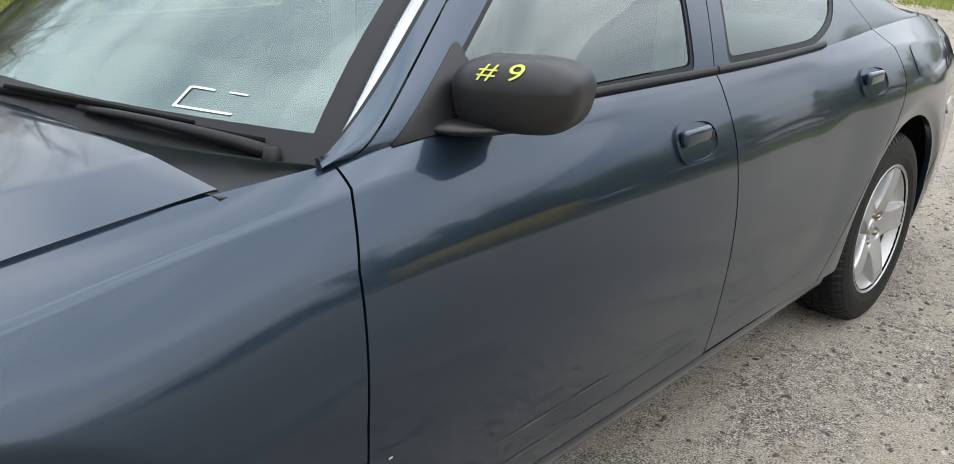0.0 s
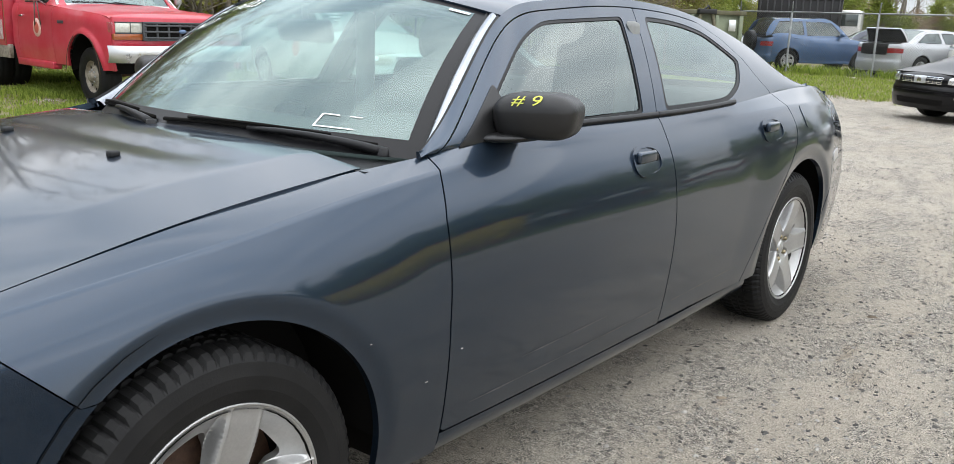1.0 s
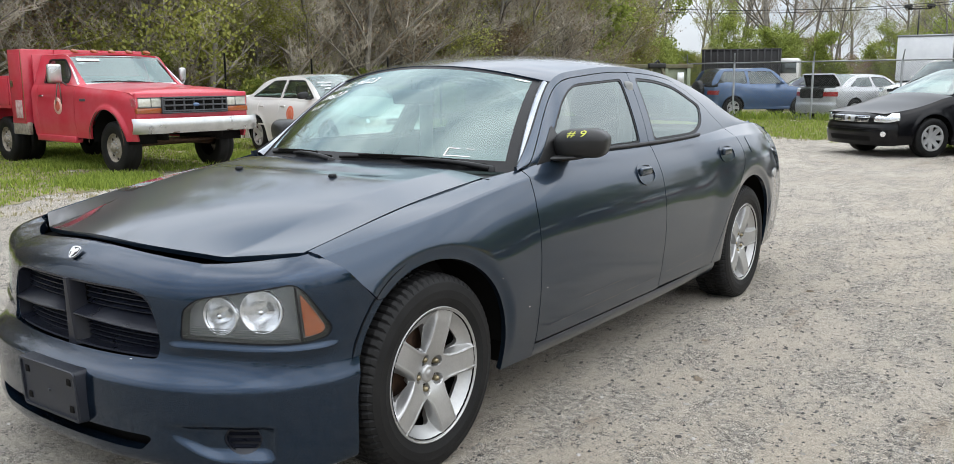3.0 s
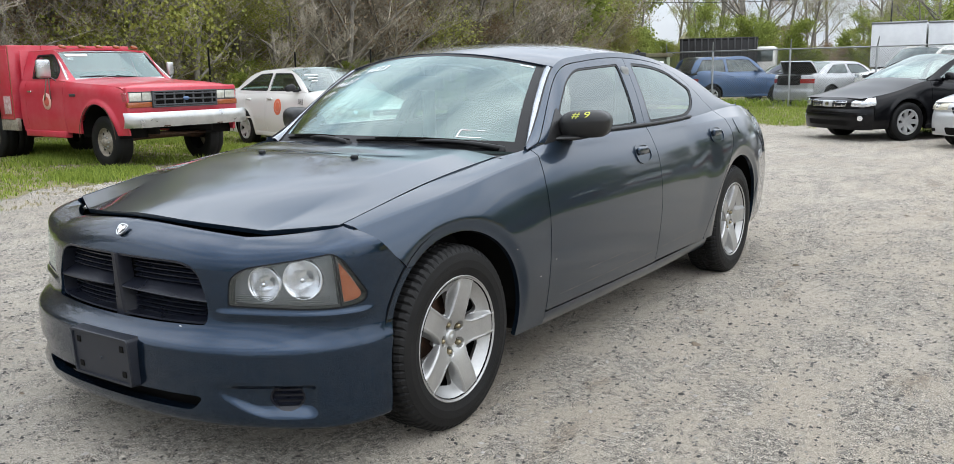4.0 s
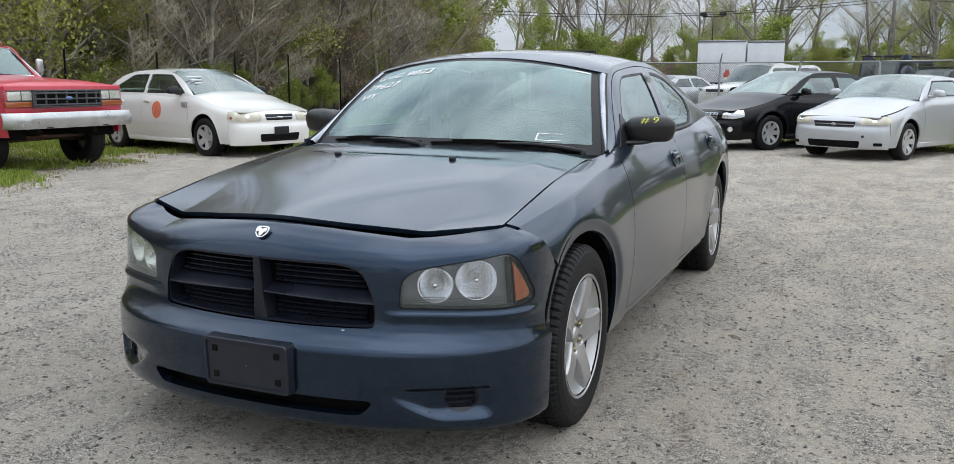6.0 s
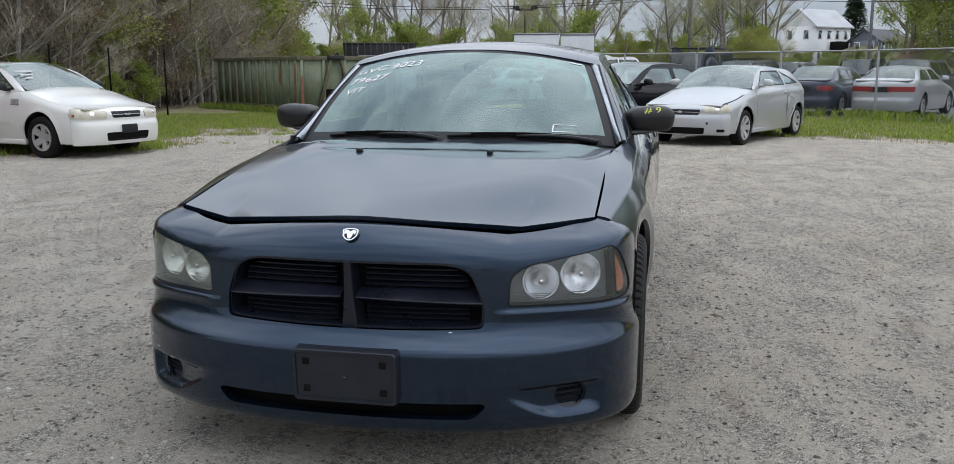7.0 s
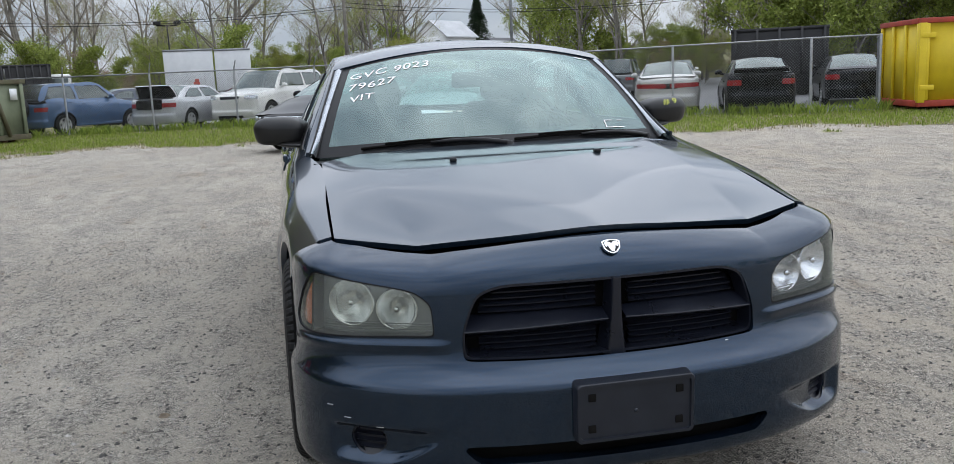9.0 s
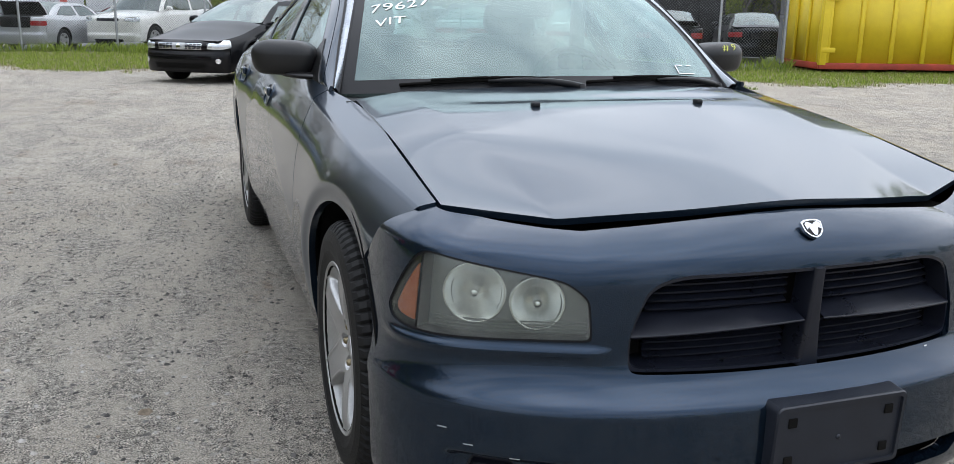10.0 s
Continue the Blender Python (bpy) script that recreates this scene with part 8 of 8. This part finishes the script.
tagged(part("backdrop", skin(rise, (20, 190, 0, 1), (700, 14), flip=True), "far_woods"), kind="structure")


# ---- ground ----
def ground_material():
    """Packed gravel: smooth pale sand and rough stony patches, drawn out along the way that cars drive, with damp brown soil and dark chips."""
    m, nd, ln, b = nodes_of("gravel_lot")
    co = nd.new("ShaderNodeTexCoord")

    def field(scale, detail, rough, stretch=(1, 1, 1), turn=0.0):
        mp = nd.new("ShaderNodeMapping")
        mp.inputs["Scale"].default_value = stretch
        mp.inputs["Rotation"].default_value = (0, 0, radians(turn))
        ln.new(co.outputs["Object"], mp.inputs["Vector"])
        n = nd.new("ShaderNodeTexNoise")
        n.inputs["Scale"].default_value = scale
        n.inputs["Detail"].default_value = detail
        n.inputs["Roughness"].default_value = rough
        ln.new(mp.outputs[0], n.inputs["Vector"])
        return n.outputs["Fac"]

    def spread(source, lo, hi, a, c, smooth=True):
        r = nd.new("ShaderNodeMapRange")
        if smooth:
            r.interpolation_type = "SMOOTHSTEP"
        for key, value in (("From Min", lo), ("From Max", hi), ("To Min", a), ("To Max", c)):
            r.inputs[key].default_value = value
        ln.new(source, r.inputs["Value"])
        return r.outputs[0]

    def sums(op, x, y):
        k = nd.new("ShaderNodeMath")
        k.operation = op
        for i, q in enumerate((x, y)):
            if isinstance(q, (int, float)):
                k.inputs[i].default_value = q
            else:
                ln.new(q, k.inputs[i])
        return k.outputs[0]

    def mixed(fac, x, y, mode="MIX"):
        k = nd.new("ShaderNodeMixRGB")
        k.blend_type = mode
        for i, q in enumerate((fac, x, y)):
            if isinstance(q, (int, float)):
                k.inputs[i].default_value = q
            elif isinstance(q, tuple):
                k.inputs[i].default_value = (*q, 1)
            else:
                ln.new(q, k.inputs[i])
        return k.outputs[0]

    grit = field(170.0, 4, 0.8)
    lumps = field(34.0, 6, 0.75)
    worn = field(5.5, 8, 0.74, (1.0, 0.6, 1.0), 24)
    ruts = field(2.4, 7, 0.70, (1.0, 0.48, 1.0), 18)
    broad = field(0.42, 4, 0.6)
    stony = spread(sums("ADD", sums("MULTIPLY", worn, 0.55), sums("MULTIPLY", ruts, 0.45)), 0.44, 0.56, 0.0, 1.0)
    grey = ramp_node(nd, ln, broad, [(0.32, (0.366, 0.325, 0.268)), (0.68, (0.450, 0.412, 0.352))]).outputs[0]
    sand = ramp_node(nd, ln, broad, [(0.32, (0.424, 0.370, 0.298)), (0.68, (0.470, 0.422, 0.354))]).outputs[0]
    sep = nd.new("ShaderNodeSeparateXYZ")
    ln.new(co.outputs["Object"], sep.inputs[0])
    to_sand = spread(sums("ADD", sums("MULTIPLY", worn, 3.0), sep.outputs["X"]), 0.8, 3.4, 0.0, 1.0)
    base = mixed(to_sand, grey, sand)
    # stony patches: darker, greyer; soil: brown, in long streaks
    base = mixed(sums("MULTIPLY", stony, 0.66), base, (0.275, 0.257, 0.228))
    soil = spread(field(2.1, 8, 0.75, (1.0, 0.35, 1.0), 30), 0.56, 0.67, 0.0, 0.60)
    base = mixed(soil, base, (0.225, 0.178, 0.130))
    base = mixed(spread(stony, 0.0, 1.0, 0.22, 0.70), base, ramp_node(nd, ln, lumps, [(0.39, (0.16, 0.16, 0.16)), (0.61, (0.84, 0.84, 0.84))]).outputs[0], "OVERLAY")
    base = mixed(spread(stony, 0.0, 1.0, 0.50, 1.0), base, ramp_node(nd, ln, grit, [(0.43, (0.03, 0.03, 0.03)), (0.57, (0.97, 0.97, 0.97))]).outputs[0], "OVERLAY")
    for scale, shade, lo, reach in ((118.0, (0.085, 0.079, 0.071), 0.80, 0.36), (44.0, (0.105, 0.096, 0.084), 0.945, 0.30), (95.0, (0.58, 0.56, 0.52), 0.90, 0.34)):
        vo = nd.new("ShaderNodeTexVoronoi")
        vo.inputs["Scale"].default_value = scale
        ln.new(co.outputs["Object"], vo.inputs["Vector"])
        pick = sums("GREATER_THAN", sums("ADD", vo.outputs["Color"], sums("MULTIPLY", stony, 0.09)), lo + 0.04)
        base = mixed(sums("MULTIPLY", sums("MULTIPLY", pick, sums("LESS_THAN", vo.outputs["Distance"], reach)), 0.85), base, shade)
    ln.new(base, b.inputs["Base Color"])
    b.inputs["Roughness"].default_value = 0.95
    b.inputs["Specular IOR Level"].default_value = 0.15
    bp = nd.new("ShaderNodeBump")
    bp.inputs["Strength"].default_value = 1.0
    bp.inputs["Distance"].default_value = 0.013
    ln.new(sums("ADD", sums("ADD", grit, lumps), sums("MULTIPLY", worn, 2.0)), bp.inputs["Height"])
    ln.new(bp.outputs[0], b.inputs["Normal"])
    return m


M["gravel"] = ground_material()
M["turf"] = surface("thin_turf_soil", (0.11, 0.115, 0.045), (0.30, 0.255, 0.165), 2.2, 0.95, bump=0.6, bump_scale=50, grain=0.5, spec=0.1)
M["litter"] = surface("brown_leaf_litter", (0.07, 0.055, 0.038), (0.20, 0.16, 0.11), 3.0, 1.0, bump=0.8, bump_scale=30, grain=0.6, spec=0.05)
M["asphalt"] = surface("worn_asphalt", (0.10, 0.10, 0.10), (0.16, 0.16, 0.16), 0.8, 0.9, bump=0.4, bump_scale=90, grain=0.4)
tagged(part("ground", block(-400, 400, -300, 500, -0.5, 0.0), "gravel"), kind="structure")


def sheet(name, region, box, n, mat, z):
    ob = part(name, skin(lambda x, y: (x, y, z + 0 * x), box, n, region), mat)
    return tagged(ob, kind="structure")


def wobble(x, y, k=0.6):
    return k * (np.sin(x * 1.7 + y * 0.9) + np.sin(x * 0.63 - y * 1.9 + 2) + 0.6 * np.sin(x * 4.1 + y * 3.3) + 0.5 * np.sin(y * 5.3 - x * 2.2)) / 2.4


west_edge = lin([(-40, -9.5), (0.0, -6.6), (2.0, -6.5), (3.5, -6.8), (5.6, -8.0), (8.0, -9.0), (10.5, -7.4), (13, -7.6), (16, -7.6), (18.5, -6.3), (60, -6.0)])
north_edge = lin([(-60, 19.0), (-6.2, 18.6), (-2.7, 17.4), (0.0, 16.6), (3.9, 14.9), (7.2, 12.9), (10.4, 11.7), (40, 9.0)])


def grass_zone(x, y):
    west = x - west_edge(y) - wobble(x, y, 0.55)
    north = np.maximum(north_edge(x) - y + wobble(x, y, 0.35), y - FENCE(x) - 0.5)
    return np.minimum(west, north)


def turf_zone(x, y):
    """Turf that thins out into islands towards the gravel."""
    deep = 1.5 * step(-grass_zone(x, y), 2.2, 5.0)
    return grass_zone(x, y) + 0.75 - deep + 1.15 * wobble(x * 1.3, y * 1.1, 1.0) + 0.75 * wobble(x * 3.1, y * 2.7, 1.0)


sheet("grass_verge", turf_zone, (-60, 40, -40, 40), (500, 400), "turf", 0.006)
sheet("leaf_litter", lambda x, y: x - WOODS(y) - 1.0 - wobble(x, y, 0.8), (-90, -12, -30, 75), (160, 160), "litter", 0.012)
sheet("asphalt_yard", lambda x, y: np.maximum(FENCE(x) + 0.5 - y, -12 - x), (-20, 120, 10, 140), (140, 130), "asphalt", 0.004)


# ---- loose stones, turf blades and weeds ----
sr = np.random.RandomState(4)


def pebbles(n, box, size, name, mats):
    """Loose gravel: squat uneven stones lying on the ground."""
    base = [(1, 0, 0), (0.3, 0.9, 0.05), (-0.8, 0.55, 0), (-0.75, -0.6, 0.05), (0.35, -0.95, 0), (0.45, 0.2, 0.62), (-0.35, -0.1, 0.7)]
    tri = [[0, 1, 5], [1, 2, 6], [1, 6, 5], [2, 3, 6], [3, 4, 6], [4, 5, 6], [4, 0, 5]]
    B = np.array(base)
    verts, faces = [], []
    for k in range(n):
        s = size * (0.45 + 1.1 * sr.rand() ** 3)
        x, y = box[0] + (box[1] - box[0]) * sr.rand(), box[2] + (box[3] - box[2]) * sr.rand()
        if abs(x) < 0.9 and -0.7 < y < 3.9 and sr.rand() < 0.7:
            continue
        a = sr.rand() * 6.283
        P = B * (s * (0.7 + 0.6 * sr.rand()), s * (0.6 + 0.5 * sr.rand()), s * (0.5 + 0.5 * sr.rand()))
        P = P + sr.uniform(-0.14, 0.14, P.shape) * s
        c, d = math.cos(a), math.sin(a)
        i = len(verts)
        verts += [(x + p[0] * c - p[1] * d, y + p[0] * d + p[1] * c, p[2] - 0.1 * s) for p in P]
        faces += [[q + i for q in f] for f in tri]
    ob = part(name, (verts, faces), mats, smooth=False)
    return tagged(ob, "loose grey and tan gravel stones on the lot", "gravel", kind="stuff")


def stone_material():
    m, nd, ln, b = nodes_of("loose_stones")
    gnode = nd.new("ShaderNodeNewGeometry")
    r = ramp_node(nd, ln, gnode.outputs["Random Per Island"], [(0.0, (0.045, 0.042, 0.039)), (0.48, (0.11, 0.102, 0.092)), (0.78, (0.26, 0.24, 0.208)), (1.0, (0.38, 0.36, 0.33))])
    ln.new(r.outputs[0], b.inputs["Base Color"])
    b.inputs["Roughness"].default_value = 0.9
    return m


M["stones"] = stone_material()
pebbles(30000, (-4.5, 4.5, -3.0, 5.0), 0.0085, "gravel", "stones")
pebbles(9000, (-8.0, 9.0, -3.5, 15.0), 0.011, "gravel", "stones")
pebbles(110, (-4.0, 4.5, -2.6, 6.0), 0.020, "soil_clods", "soil")
pebbles(16000, (-7.0, 3.5, -2.8, 7.0), 0.0095, "gravel", "stones")
pebbles(26000, (-6.0, 6.0, -2.8, 9.0), 0.009, "gravel", "stones")
pebbles(260, (-6.0, 7.0, -2.5, 12.0), 0.017, "gravel", "stones")


def blades(n, box, test, height, name, mat, label, tuft=4, lean=0.5):
    verts, faces = [], []
    made = 0
    while made < n:
        X = sr.uniform(box[0], box[1], 4000)
        Y = sr.uniform(box[2], box[3], 4000)
        keep = test(X, Y) < 0
        for x, y in zip(X[keep], Y[keep]):
            made += 1
            if made > n:
                break
            for _ in range(tuft):
                a = sr.rand() * 6.283
                h = height * (0.4 + 0.9 * sr.rand())
                w = 0.006 + 0.008 * sr.rand()
                l = lean * h * sr.rand()
                bx_, by_ = x + 0.05 * sr.randn(), y + 0.05 * sr.randn()
                c, d = math.cos(a), math.sin(a)
                i = len(verts)
                verts += [(bx_ - d * w, by_ + c * w, 0), (bx_ + d * w, by_ - c * w, 0), (bx_ + c * l * 0.4 + d * w * 0.7, by_ + d * l * 0.4 - c * w * 0.7, h * 0.6), (bx_ + c * l, by_ + d * l, h)]
                faces += [[i, i + 1, i + 2], [i, i + 2, i + 3]]
    return tagged(part(name, (verts, faces), mat, smooth=False), label, "grass", kind="stuff")


patchy = lambda x, y: turf_zone(x, y) + 0.30 * np.sin(x * 5.1 + y) * np.sin(y * 4.3 - x * 0.7)
blades(26000, (-17, -5, -2, 22), lambda x, y: np.maximum(patchy(x, y), x + 5.0), 0.045, "grass", "grass", "short patchy spring grass round the parked truck")
blades(9000, (-17, -5, -2, 22), lambda x, y: np.maximum(grass_zone(x, y) - 0.3, x + 5.0), 0.04, "grass", "dry_grass", "dry straw-coloured grass on the verge")
blades(26000, (-12, 20, 10, 28), patchy, 0.065, "grass", "grass", "rough green grass along the fence")
blades(6000, (-12, 20, 10, 28), grass_zone, 0.06, "grass", "dry_grass", "dry grass along the fence")
blades(420, (-15.5, -8.5, 19.5, 26.5), lambda x, y: np.maximum(np.abs((x + 9.9) * 0.62 + (y - 22.4) * 0.78 + 0.25) - 0.22, grass_zone(x, y)), 0.22, "weeds", "grass", "tall weeds along the green container", 6, 0.8)
blades(1500, (-9, 22, 14, 28), lambda x, y: np.abs(y - FENCE(x)) - 0.5 + 0.4 * np.sin(x * 2.1) * np.sin(x * 0.7), 0.26, "weeds", "grass", "tall weeds growing along the fence foot", 5, 0.8)
blades(9000, (-15, -7.5, 1.5, 11), lambda x, y: np.maximum(grass_zone(x, y) + 0.8, 0.25 - np.sin(x * 1.3 + 0.6 * y) * np.sin(y * 1.7 - 0.4 * x)), 0.085, "grass", "grass", "lush tufts of spring grass under the truck", 5, 0.7)
blades(700, (-16, -7, 3, 12), lambda x, y: np.maximum(grass_zone(x, y), np.sin(x * 1.9) * np.sin(y * 2.3) * -1 + 0.55), 0.10, "weeds", "grass", "leafy weeds beside the truck wheels", 6, 0.9)
